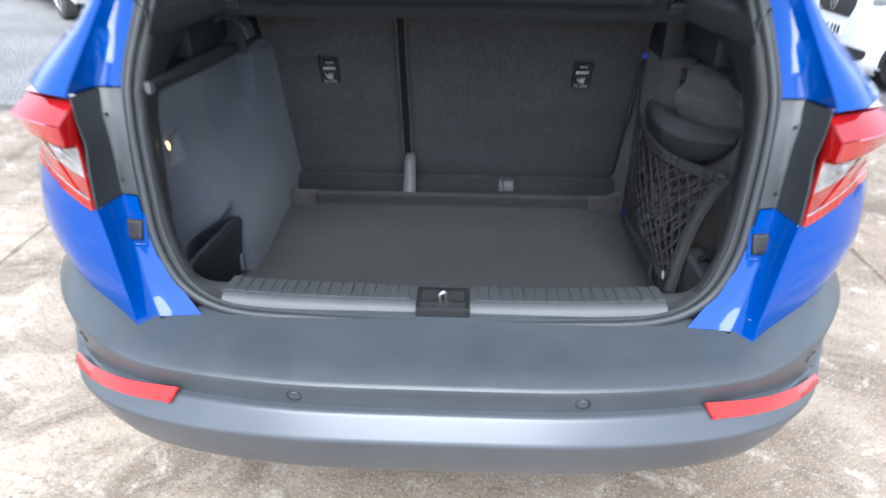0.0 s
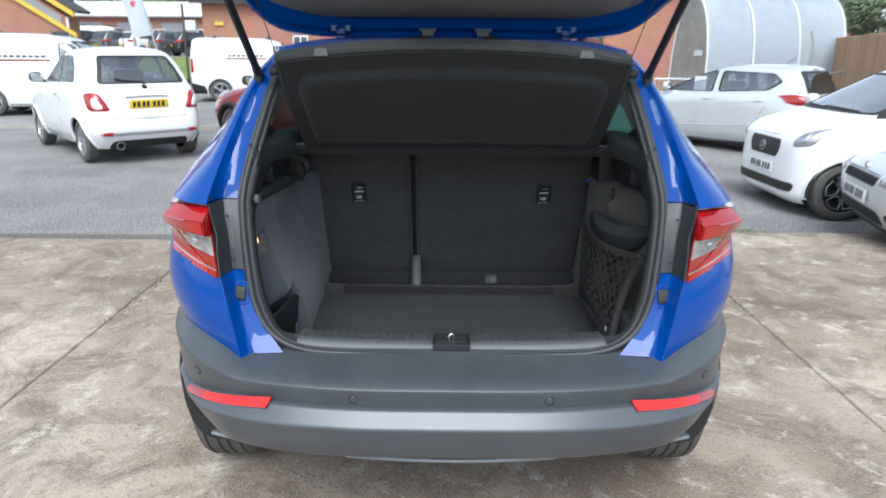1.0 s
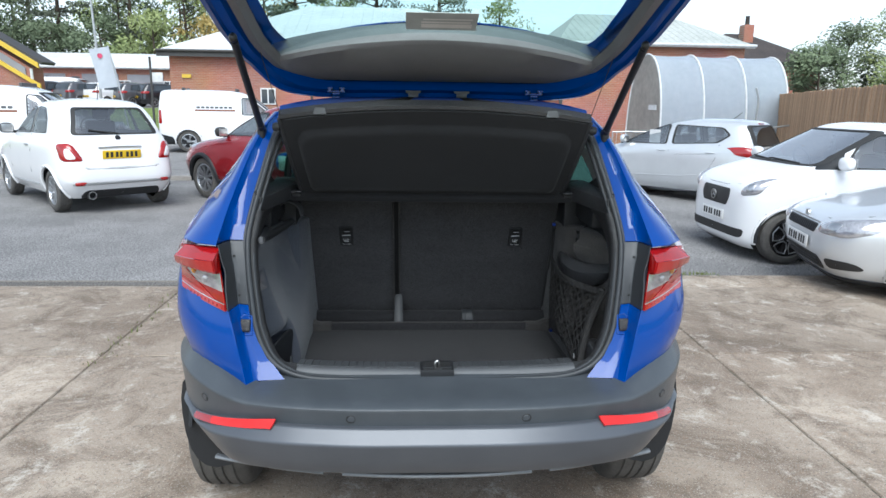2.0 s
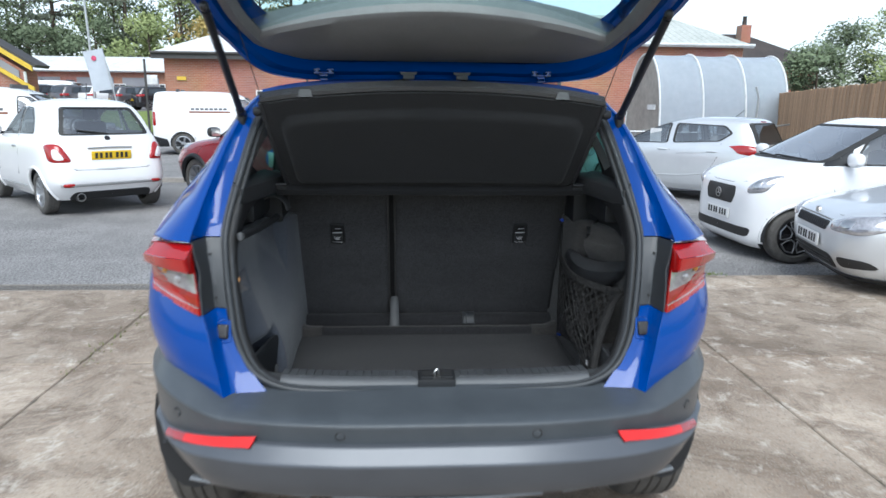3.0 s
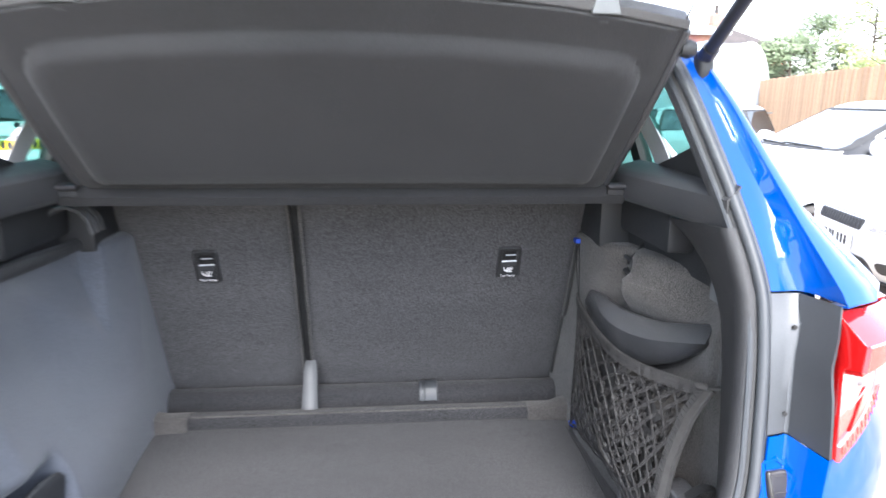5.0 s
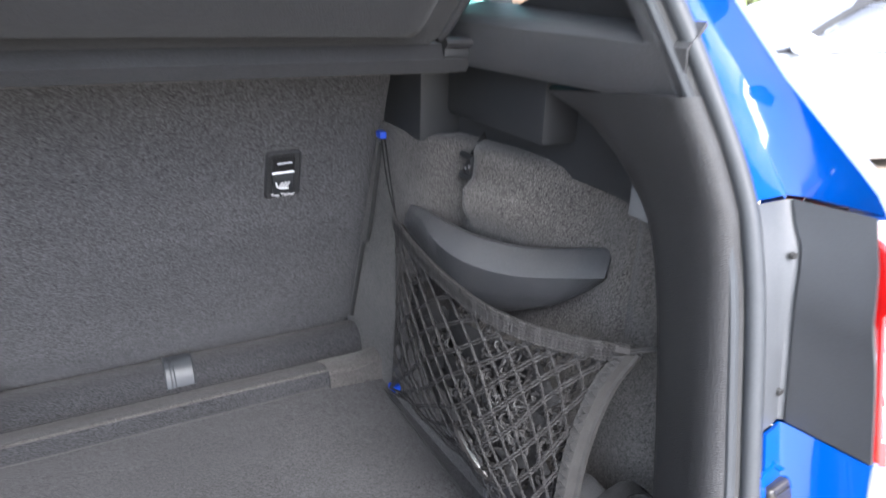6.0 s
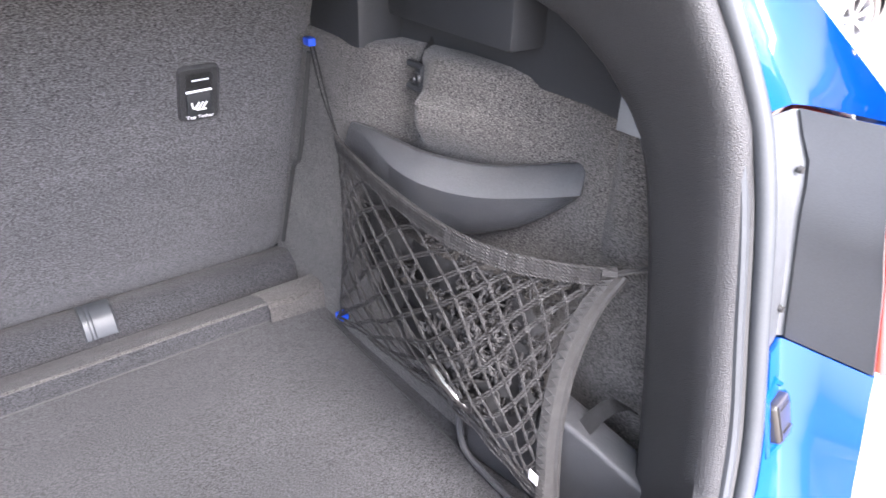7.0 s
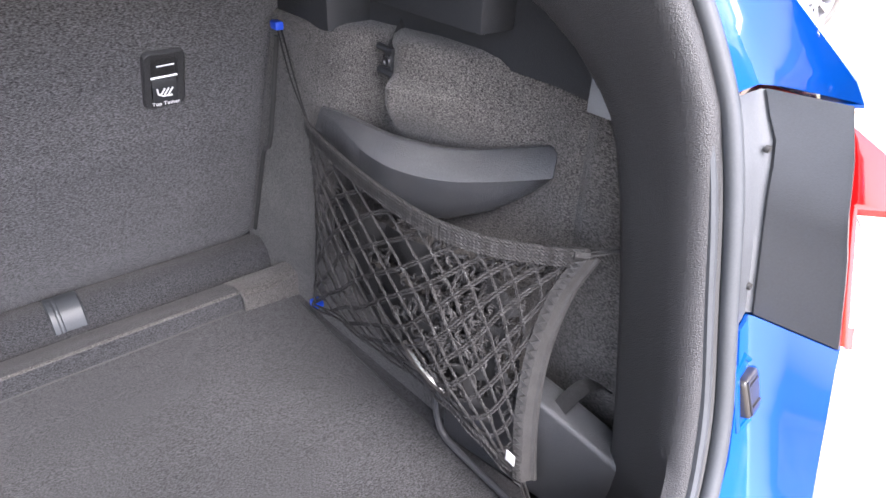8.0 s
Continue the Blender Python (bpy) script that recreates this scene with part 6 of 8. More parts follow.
tr = []
for i in range(25):
    u = -1 + 2 * i / 24
    x1 = u * 0.535
    ge = glass_edge(x1)
    s0 = 0.066 + 0.05 * max(0, abs(u) - 0.85) / 0.15
    tr.append([gate(u * (0.545), s0 - 0.006, 0.008), gate(u * 0.545, s0, -0.006), gate(u * 0.547, s0 + 0.02, -0.010), gate(u * 0.55, s0 + (ge - s0) * 0.5, -0.008), gate(u * 0.55, ge - 0.012, -0.002), gate(u * 0.55, ge, 0.010), gate(u * 0.545, ge - 0.004, 0.07)])
part("tailgate_trim", grid(tr, thick=0.004), GATETRIM_LIT, tailgate, "black grained tailgate lining, coloured grey for bounced light and haze")
for side in (1, -1):
    rows = []
    for k in range(15):
        s = 0.13 + (0.80 - 0.13) * k / 14
        w = gate_half(s)
        rows.append([gate(side * (w + 0.004), s, 0.006), gate(side * w, s, -0.008), gate(side * (w - 0.022), s, -0.008), gate(side * (w - 0.040), s, 0.012)])
    part("gate_side_trim", grid(rows, thick=0.004), GATETRIM_LIT, tailgate)
low = [[gate(u * 0.57, s, h) for s, h in ((0.765, 0.012), (0.775, -0.012), (0.86, -0.03), (0.93, -0.015), (0.945, 0.01))] for u in [-1 + 2 * i / 16 for i in range(17)]]
part("gate_lower_trim", grid(low, thick=0.004), GRAIN, tailgate)
gl = []
for i in range(17):
    u = -1 + 2 * i / 16
    x = u * 0.53
    ge = glass_edge(x) - 0.02
    gl.append([gate(x * (1 + 0.04 * v), ge + (0.80 - ge) * v, 0.018 + 0.02 * (1 - u * u)) for v in [k / 8 for k in range(9)]])
pane("rear_window", gl, tailgate, GREEN_GLASS, "green-tinted rear window")
skin = [[gate(u * 0.53, s, 0.062 + 0.02 * (1 - u * u)) for s in (0.02, 0.1, 0.2, glass_edge(u * 0.53) - 0.01)] for u in [-1 + 2 * i / 12 for i in range(13)]]
part("gate_skin", grid(skin, thick=0.004), BLUE, tailgate)
skin = [[gate(u * 0.57, s, 0.05 + 0.03 * (1 - u * u)) for s in (0.79, 0.85, 0.93)] for u in [-1 + 2 * i / 12 for i in range(13)]]
part("gate_skin", grid(skin, thick=0.004), BLUE, tailgate)
# sticker on the glass, its mirrored small print as bars
STICKER = material("sticker", (0.42, 0.46, 0.47), 0.5, 0, (0.36, 0.39, 0.40), 20)
stk = part("glass_sticker", grid([[gate(x, s, 0.028) for x in (-0.105, -0.03, 0.03, 0.105)] for s in (0.40, 0.455, 0.505)], thick=0.002), STICKER, tailgate, "grey sticker on the glass")
bm = bmesh.new()
for x0, x1, s, w in ((-0.06, 0.09, 0.43, 0.012), (-0.06, 0.085, 0.452, 0.005), (-0.055, 0.09, 0.47, 0.004)):
    grid([[gate(x, s + d, 0.024) for x in (x0, x1)] for d in (-w, w)], bm)
part("sticker_bars", bm, WHITE_PRINT, stk)
# hinges, pads, hoses
for side in (1, -1):
    x = side * 0.353
    hb = part("gate_hinge", box(x - 0.030, x + 0.030, 0.606, 0.630, 1.622, 1.632, 0.003), BLUE, tailgate)
    for d in (-0.022, 0.022):
        part("hinge_clip", tube([(x + d - 0.010, 0.602, 1.628), (x + d - 0.010, 0.602, 1.639), (x + d + 0.010, 0.602, 1.639), (x + d + 0.010, 0.602, 1.628)], 0.0035, 6, closed=True), BLUE, hb)
        part("hinge_bolt", lathe([(0, -0.005), (0.005, -0.005), (0.006, 0.004)], "y", 8, m=Matrix.Translation((x + d, 0.604, 1.633))), BLUE, hb)
    part("hinge_ring", tube([(x - 0.012, 0.601, 1.608), (x - 0.012, 0.601, 1.620), (x + 0.012, 0.601, 1.620), (x + 0.012, 0.601, 1.608)], 0.004, 6, closed=True), BLUE, hb)
for x in (-0.080, 0.094):
    pd = part("roof_pad", slab([(x - 0.024, 0.600, 1.626), (x + 0.024, 0.600, 1.626), (x + 0.029, 0.600, 1.634), (x - 0.029, 0.600, 1.634)], (0, 0.04, 0.002)), GUIDE, tailgate, "grey plastic roof pad")
    part("pad_foot", box(x - 0.018, x + 0.018, 0.604, 0.636, 1.612, 1.626, 0.002), GREYTRIM, pd)
    d = -1 if x < 0 else 1
    part("cable_hose", tube(smooth_path([(x, 0.645, 1.618), (x + d * 0.03, 0.655, 1.604), (x + d * 0.12, 0.66, 1.594), (x + d * 0.20, 0.67, 1.588)], 5), 0.008, 8), PLASTIC, pd)
for side in (1, -1):
    a, b = Vector((side * 0.612, 0.572, 1.492)), Vector((side * 0.590, 0.150, 1.765))
    ft = part("strut_foot", blob((0.016, 0.024, 0.03), Matrix.Translation(a + Vector((0, 0.004, -0.012))), power=0.7), PLASTIC, suv)
    st_ = part("gas_strut", tube([a.lerp(b, f) for f in (0.03, 0.2, 0.5, 0.97)], 0.0115, 12), PLASTIC, suv, "black gas strut")
    part("strut_end", blob((0.012, 0.014, 0.014), Matrix.Translation(b)), STEEL_DARK, st_)
    part("strut_collar", tube([a.lerp(b, 0.02), a.lerp(b, 0.07)], 0.0145, 12), STEEL_DARK, st_)
    e = shelf_at(side * 0.985, 0.99)
    part("shelf_cord", tube([e, e.lerp(gate(side * 0.56, 0.30, -0.01), 0.5) + Vector((0, 0.004, -0.002)), gate(side * 0.56, 0.30, -0.01)], 0.0014, 5), CORD, suv)
# nose of the car, unseen from behind
for side in (1, -1):
    lamp_pod("headlight", suv, CLEAR_LENS, (0.2, 0.16, 0.075), (side * 0.62, 4.16, 0.78))
part("grille", box(-0.42, 0.42, 4.34, 4.385, 0.62, 0.76, 0.02), PLASTIC, suv)
part("front_bumper", box(-0.7, 0.7, 4.30, 4.40, 0.28, 0.5, 0.04), BUMPER, suv)

# ---- cargo net with its load of straps ----
net = thing("cargo_net", "black knotted elastic cargo net hung across the boot's side", "net")
TOP = smooth_path([(0.512, 0.868, 0.976), (0.507, 0.837, 0.969), (0.496, 0.709, 0.960), (0.498, 0.585, 0.955), (0.525, 0.519, 0.948), (0.568, 0.473, 0.942), (0.606, 0.438, 0.940)], 5)
BOTTOM = smooth_path([(0.528, 0.921, 0.624), (0.514, 0.800, 0.670), (0.505, 0.705, 0.690), (0.500, 0.616, 0.712), (0.500, 0.543, 0.713), (0.505, 0.493, 0.701), (0.514, 0.447, 0.677), (0.522, 0.414, 0.664)], 5)
LEFT = smooth_path([(0.528, 0.921, 0.624), (0.514, 0.880, 0.720), (0.508, 0.855, 0.818), (0.508, 0.853, 0.895), (0.512, 0.868, 0.976)], 5)
RIGHT = smooth_path([(0.522, 0.414, 0.664), (0.530, 0.426, 0.692), (0.543, 0.442, 0.747), (0.562, 0.453, 0.818), (0.585, 0.451, 0.891), (0.606, 0.438, 0.940)], 5)


def along(path, f):
    f = min(1, max(0, f)) * (len(path) - 1)
    i = min(len(path) - 2, int(f))
    return path[i].lerp(path[i + 1], f - i)


def net_at(u, v):
    """u from the seat (0) to the sill (1), v from the bottom edge (0) to the top band (1)."""
    a, b, c, d = along(BOTTOM, u), along(TOP, u), along(LEFT, v), along(RIGHT, v)
    corners = BOTTOM[0].lerp(BOTTOM[-1], u).lerp(TOP[0].lerp(TOP[-1], u), v)
    p = a.lerp(b, v) + c.lerp(d, u) - corners
    u, v = min(1, max(0, u)), min(1, max(0, v))
    belly = math.sin(math.pi * u) * max(0, math.sin(math.pi * min(1, v * 1.15))) ** 0.8
    wob = 0.004 * noise.noise(Vector((u * 7, v * 7, 3)))
    return p + Vector((-0.012 * belly + wob, -0.004 * belly, 0.004 * wob))


def cord_row(points, r=0.0016):
    return part("cord", twisted(smooth_path(points, 3), r), CORD, net)


N, M = 11, 7
for k in range(-M, N + 1, 1):
    for sgn in (1, -1):
        pts = []
        for j in range(M + 1):
            i = k + j if sgn > 0 else k + M - j
            if 0 <= i <= N:
                jig = Vector((noise.noise(Vector((i * 3.1, j * 2.7, sgn))), noise.noise(Vector((i * 1.7, j * 3.3, 9))), 0)) * 0.014
                pts.append(net_at(i / N + jig.x, j / M * 0.97 + jig.y))
        if len(pts) > 1:
            cord_row(pts)
            cord_row([p + Vector((-0.001, 0.0022, 0.0030)) for p in pts])
bm = bmesh.new()
for i in range(N + 1):
    for j in range(M + 1):
        jig = Vector((noise.noise(Vector((i * 3.1, j * 2.7, 1))), noise.noise(Vector((i * 1.7, j * 3.3, 9))), 0)) * 0.014
        p = net_at(i / N + jig.x, j / M * 0.97 + jig.y)
        bmesh.ops.create_icosphere(bm, subdivisions=1, radius=0.0030, matrix=Matrix.Translation(p))
tagged(part("knotwork", bm, CORD, net), kind="stuff")
band = [[along(TOP, i / 30) + Vector((-0.003, -0.002, 0.011)), along(TOP, i / 30) + Vector((-0.005, -0.003, 0)), along(TOP, i / 30) + Vector((-0.004, -0.002, -0.011))] for i in range(31)]
part("top_band", grid(band, thick=0.003), WEBBING, net, "ribbed elastic band")
for o in (0.010, 0.006, 0.002, -0.002, -0.006, -0.010):
    part("band_rib", twisted([along(TOP, i / 40) + Vector((-0.0062, -0.004, o)) for i in range(41)], 0.0019, 0.005), CORD, net)
edge = [[along(RIGHT, i / 24) + Vector((-0.008, 0.004, 0)), along(RIGHT, i / 24) + Vector((-0.003, -0.006, 0)), along(RIGHT, i / 24) + Vector((0.010, -0.010, 0))] for i in range(25)]
part("side_band", grid(edge, thick=0.003), ELASTIC, net, "smooth grey edging")
part("side_piping", tube([along(RIGHT, i / 24) + Vector((0.010, -0.012, 0)) for i in range(25)], 0.0045, 6), ELASTIC, net)
zig = [along(RIGHT, i / 64) + Vector(((-0.0125 if i % 2 else -0.0085), (-0.001 if i % 2 else -0.0095), 0)) for i in range(65)]
part("zigzag_stitch", tube(zig, 0.0011, 4), INK, net)
low = [[along(BOTTOM, i / 24) + Vector((-0.002, 0, 0.007)), along(BOTTOM, i / 24) + Vector((-0.003, 0, 0)), along(BOTTOM, i / 24) + Vector((-0.002, 0, -0.005))] for i in range(15, 25)]
part("bottom_band", grid(low, thick=0.003), WEBBING, net)
for o in (0.005, 0.0, -0.004):
    part("band_rib", twisted([along(BOTTOM, i / 40) + Vector((-0.0045, 0.002 * math.sin(i * 1.3 + o * 900), o + 0.0025 * math.sin(i * 0.9 + o * 700))) for i in range(41)], 0.0019, 0.006), CORD, net)
for d in (-0.004, 0.0, 0.004):
    part("left_edge", twisted([p + Vector((d * 0.5, d, 0)) for p in LEFT], 0.0022), CORD, net)
hook = Vector((0.541, 0.990, 1.079))
for d in (-0.003, 0.003):
    part("elastic_loop", tube(smooth_path([hook + Vector((d, 0, 0)), (0.526 + d, 0.930, 1.02), TOP[0]], 4), 0.0014, 6), WEBBING, net)
    part("elastic_loop", tube([TOP[-1] + Vector((0, d, 0)), Vector((0.632, 0.404 + d, 0.956))], 0.002, 6), CORD, net)
    part("elastic_loop", tube([BOTTOM[-1] + Vector((d, 0, 0)), Vector((0.530 + d, 0.385, 0.595))], 0.002, 6), CORD, net)
part("corner_wrap", tube([TOP[-1] + Vector((-0.012, 0.006, 0.004)), TOP[-1] + Vector((0.002, -0.004, 0.002))], 0.008, 8), CORD, net)
part("tag", grid([[along(BOTTOM, 0.93) + Vector((-0.010, 0, 0.022 + a)) + Vector((0, -b, 0)) for b in (0, 0.014)] for a in (0, 0.016)], thick=0.001), WHITE_PRINT, net, "small white tag")

# ropes and straps held in the net
rng = random.Random(11)
ropes = thing("rope_bundle", "tangled heap of black cords and straps inside the net", "rope")


def held(u, v, deep):
    """A point behind the net, at a depth in metres."""
    p = net_at(min(0.96, max(0.03, u)), min(0.94, max(0.04, v)))
    return p + Vector((0.9 * deep, 0.25 * deep, 0.0))


# curled braided cord, looped over itself
for n in range(105):
    u0, v0 = rng.gauss(0.62, 0.12), rng.gauss(0.54, 0.17)
    u0, v0 = min(0.86, max(0.34, u0)), min(0.84, max(0.18, v0))
    a, turn = rng.uniform(0, 6.28), rng.choice((-1, 1))
    deep = rng.uniform(0.006, 0.042)
    pts = []
    for k in range(rng.randint(9, 15)):
        a += turn * rng.uniform(0.55, 1.05)
        r = rng.uniform(0.014, 0.030)
        u0 += rng.gauss(0, 0.008)
        v0 += rng.gauss(0, 0.012)
        pts.append(held(u0 + math.cos(a) * r, v0 + math.sin(a) * r * 1.8, max(0.004, deep + 0.007 * math.sin(a * 1.7) + rng.gauss(0, 0.002))))
    part("rope", twisted(smooth_path(pts, 5), rng.choice((0.0021, 0.0024, 0.0027)), 0.0075), CORD, ropes)
# dark folded straps at the back of the heap, added for the cords' shade
for u0, v0, u1, v1, bow, w in ((0.30, 0.30, 0.80, 0.34, 0.06, 0.034), (0.34, 0.48, 0.82, 0.52, -0.05, 0.036), (0.38, 0.68, 0.80, 0.64, 0.05, 0.032), (0.10, 0.42, 0.40, 0.34, 0.04, 0.034), (0.12, 0.62, 0.36, 0.58, 0.03, 0.034), (0.40, 0.18, 0.74, 0.20, -0.03, 0.024)):
    pts = [held(u0 + (u1 - u0) * f, v0 + (v1 - v0) * f + bow * math.sin(math.pi * f), 0.030 + 0.012 * math.sin(math.pi * f * 2.3 + u0 * 9)) for f in [k / 8 for k in range(9)]]
    part("shade_strap", tube(smooth_path(pts, 3), w, 8, flat=0.12, up=(1, 0.3, 0.1)), WEBBING, ropes)
# folded webbing, its folds stacked like a fan
for n in range(22):
    f = n / 21
    u0, v0 = 0.13 + 0.17 * f, 0.58 + 0.10 * math.sin(f * 7)
    lean = -0.6 + 1.5 * f
    pts = [held(u0 + 0.035 * math.cos(lean + 1.57) * w + 0.012 * w * w, v0 + 0.085 * w, 0.014 + 0.010 * (1 - w * w) + 0.004 * (n % 2)) for w in (-1, -0.5, 0, 0.5, 1)]
    part("webbing_fold", tube(smooth_path(pts, 3), 0.0048, 6, flat=0.35, up=(1, 0.3, 0)), WEBBING, ropes)
# loose straps along the bottom
for u0, v0, u1, v1, bow, w in ((0.08, 0.74, 0.16, 0.36, 0.02, 0.011), (0.30, 0.34, 0.62, 0.40, 0.10, 0.010), (0.36, 0.22, 0.66, 0.14, -0.08, 0.010), (0.50, 0.34, 0.76, 0.38, 0.12, 0.012), (0.66, 0.40, 0.78, 0.14, 0.03, 0.013), (0.22, 0.40, 0.46, 0.12, -0.05, 0.009)):
    pts = [held(u0 + (u1 - u0) * f, v0 + (v1 - v0) * f + bow * math.sin(math.pi * f), 0.006 + 0.012 * math.sin(math.pi * f * 1.7) ** 2) for f in [k / 6 for k in range(7)]]
    part("strap", tube(smooth_path(pts, 4), w, 6, flat=0.14, up=(1, 0.3, 0.2)), ELASTIC if w > 0.0105 else WEBBING, ropes)
# black snap hook and its rings
for u0, v0, rr in ((0.50, 0.24, 0.011), (0.55, 0.19, 0.013), (0.60, 0.20, 0.010)):
    c = held(u0, v0, 0.004)
    part("metal_ring", lathe([(rr + 0.0032 * math.cos(q), 0.0032 * math.sin(q)) for q in [k * 1.047 for k in range(7)]], "x", 18, m=Matrix.Translation(c) @ Matrix.Rotation(rng.uniform(-0.6, 0.6), 4, "Z")), STOP, ropes)
part("snap_hook", tube(smooth_path([held(0.45, 0.30, 0.003), held(0.50, 0.25, 0.001), held(0.56, 0.20, 0.001), held(0.61, 0.16, 0.003)], 4), 0.0058, 8), STOP, ropes, "black metal snap hook")

# buckle strap on the lining
strap = thing("buckle_strap", "black webbing strap with a plastic side-release buckle", "strap")
part("webbing_upper", tube(smooth_path([(0.640, 0.815, 1.112), (0.622, 0.806, 1.098), (0.606, 0.797, 1.085)], 4), 0.006, 6, flat=0.2, up=(1, 0, 1)), WEBBING, strap)
part("webbing_lower", tube(smooth_path([(0.604, 0.790, 1.050), (0.600, 0.782, 1.02), (0.594, 0.776, 0.990)], 4), 0.008, 6, flat=0.18, up=(1, 0, 0)), WEBBING, strap)
bk = part("buckle", box(0.596, 0.606, 0.786, 0.800, 1.050, 1.084, 0.003), PLASTIC, strap)
for z in (1.083, 1.052):
    part("prong", tube([(0.598, 0.781, z), (0.596, 0.812, z + 0.002)], 0.0052, 8), PLASTIC, bk)
part("prong_ring", lathe([(0.006 + 0.002 * math.cos(q), 0.002 * math.sin(q)) for q in [k * 1.047 for k in range(7)]], "x", 12, m=Matrix.Translation((0.595, 0.793, 1.068))), STEEL_DARK, bk)

# ---- parked vehicles ----
def heading(x, y, az, z=0.0):
    return pose(x, y, z, 0, 0, -az)


SIDES = (("right", 1), ("left", -1))

# white three-door hatchback, seen from behind
t = thing("hatchback", "white rounded three-door hatchback parked on the lane", "car", "parked cars", m=heading(-5.34, 9.09, -43) @ Matrix.Diagonal((1, 1, 1.045, 1)))
c = shell_car(t, WHITE, [(0.20, -1.60, 1.58, 0.70, 8, 7), (0.30, -1.70, 1.70, 0.765, 8, 6), (0.44, -1.785, 1.785, 0.805, 8, 5.5), (0.60, -1.775, 1.77, 0.815, 7.5, 5.5), (0.76, -1.745, 1.68, 0.812, 7, 5), (0.86, -1.715, 1.52, 0.802, 7, 4.5),
                         (0.93, -1.685, 1.22, 0.787, 7, 4.5), (0.985, -1.66, 0.86, 0.77, 6.5, 5), (1.03, -1.63, 0.74, 0.752, 6, 5), (1.15, -1.545, 0.50, 0.712, 6, 5), (1.30, -1.42, 0.20, 0.655, 5.5, 5), (1.40, -1.29, -0.04, 0.595, 5, 5),
                         (1.455, -1.14, -0.24, 0.52, 4.5, 4.5), (1.485, -0.98, -0.42, 0.41, 4, 4), (1.50, -0.85, -0.58, 0.24, 3.5, 3.5)], 0.285, 2.30, 0.66, tyre_w=0.185, spokes=9, belt=1.0)
c["window"]("rear_window", "rear", [(-0.57, 1.035), (0.57, 1.035), (0.455, 1.375), (-0.455, 1.375)], rim=0.90)
c["window"]("windscreen", "front", [(-0.62, 1.02), (0.62, 1.02), (0.5, 1.37), (-0.5, 1.37)], mat=SCREENGLASS)
for face, sx in SIDES:
    c["window"]("door_window", face, [(0.60, 1.01), (-0.42, 1.03), (-0.42, 1.375), (-0.10, 1.37), (0.18, 1.26)], rim=0.955)
    c["window"]("quarter_window", face, [(-0.49, 1.035), (-1.10, 1.05), (-1.0, 1.24), (-0.80, 1.365), (-0.49, 1.38)], rim=0.955)
    lp = c["patch"]("tail_light", "rear", [(sx * a, z) for a, z in ((0.755, 0.925), (0.615, 0.93), (0.50, 0.70), (0.745, 0.695))], RED_LENS, 0.004, 0.025)
    c["patch"]("lens_centre", "rear", [(sx * a, z) for a, z in ((0.70, 0.865), (0.645, 0.87), (0.575, 0.725), (0.70, 0.72))], WHITE, 0.022, 0.012, parent=lp)
    c["patch"]("fog_light", "rear", [(sx * a, z) for a, z in ((0.64, 0.385), (0.50, 0.385), (0.50, 0.43), (0.64, 0.43))], RED_LENS, 0.012, 0.01)
    c["patch"]("headlight", "front", [(sx * a, z) for a, z in ((0.70, 0.60), (0.50, 0.60), (0.50, 0.80), (0.68, 0.80))], CLEAR_LENS, 0.004, 0.03)
    c["seam"](face, [(0.62, 1.0), (0.60, 0.8), (0.57, 0.5), (0.5, 0.3)])
    c["seam"](face, [(-0.46, 1.38), (-0.46, 1.0), (-0.47, 0.8), (-0.42, 0.5), (-0.38, 0.32)])
    c["line"]("sill_strip", face, [(0.75, 0.33), (0.2, 0.32), (-0.65, 0.33)], 0.014, METAL, 0.002, flat=0.6)
    c["patch"]("door_handle", face, [(-0.38, 0.845), (-0.20, 0.845), (-0.20, 0.87), (-0.38, 0.87)], METAL, 0.01, 0.012)
c["mirror"](0.56, 1.0, GREYTRIM)
c["finish"]((-1.25, 0.7), (0.0,), 0.35)
w = c["where"]
plate(t, pose(0.0, -1.765, 0.775, 8, 0, 0), YELLOW_PLATE, "yellow rear number plate")
c["line"]("plate_light", "rear", [(-0.29, 0.865), (0, 0.872), (0.29, 0.865)], 0.014, METAL, 0.012, flat=0.7)
part("badge", lathe([(0, -0.012), (0.034, -0.01), (0.04, 0.012)], "y", 18, m=Matrix.Translation(w("rear", 0, 0.985))), STEEL_DARK, t)
c["line"]("bumper_strip", "rear", [(-0.66 + 0.11 * k, 0.405) for k in range(13)], 0.018, METAL, 0.004)
c["line"]("tailgate_gap", "rear", [(-0.48, 0.60), (0, 0.585), (0.48, 0.60)], 0.004, INK)
c["line"]("bumper_gap", "rear", [(-0.77, 0.655), (-0.5, 0.615), (0, 0.60), (0.5, 0.615), (0.77, 0.655)], 0.003, GREYTRIM)
part("exhaust_pipe", lathe([(0.045, -0.05), (0.055, -0.05), (0.055, 0.15), (0.045, 0.15)], "y", 16, m=Matrix.Translation((-0.42, -1.66, 0.24))), METAL, t)
c["patch"]("valance", "rear", [(-0.55, 0.205), (0.55, 0.205), (0.5, 0.31), (-0.5, 0.31)], PLASTIC, 0.008)
c["line"]("wiper", "rear", [(0.02, 1.04), (-0.28, 1.075), (-0.36, 1.09)], 0.009, INK, 0.016)
part("aerial", tube([(0.0, -1.0, 1.48), (0.0, -1.06, 1.70)], 0.006, 6), INK, t)

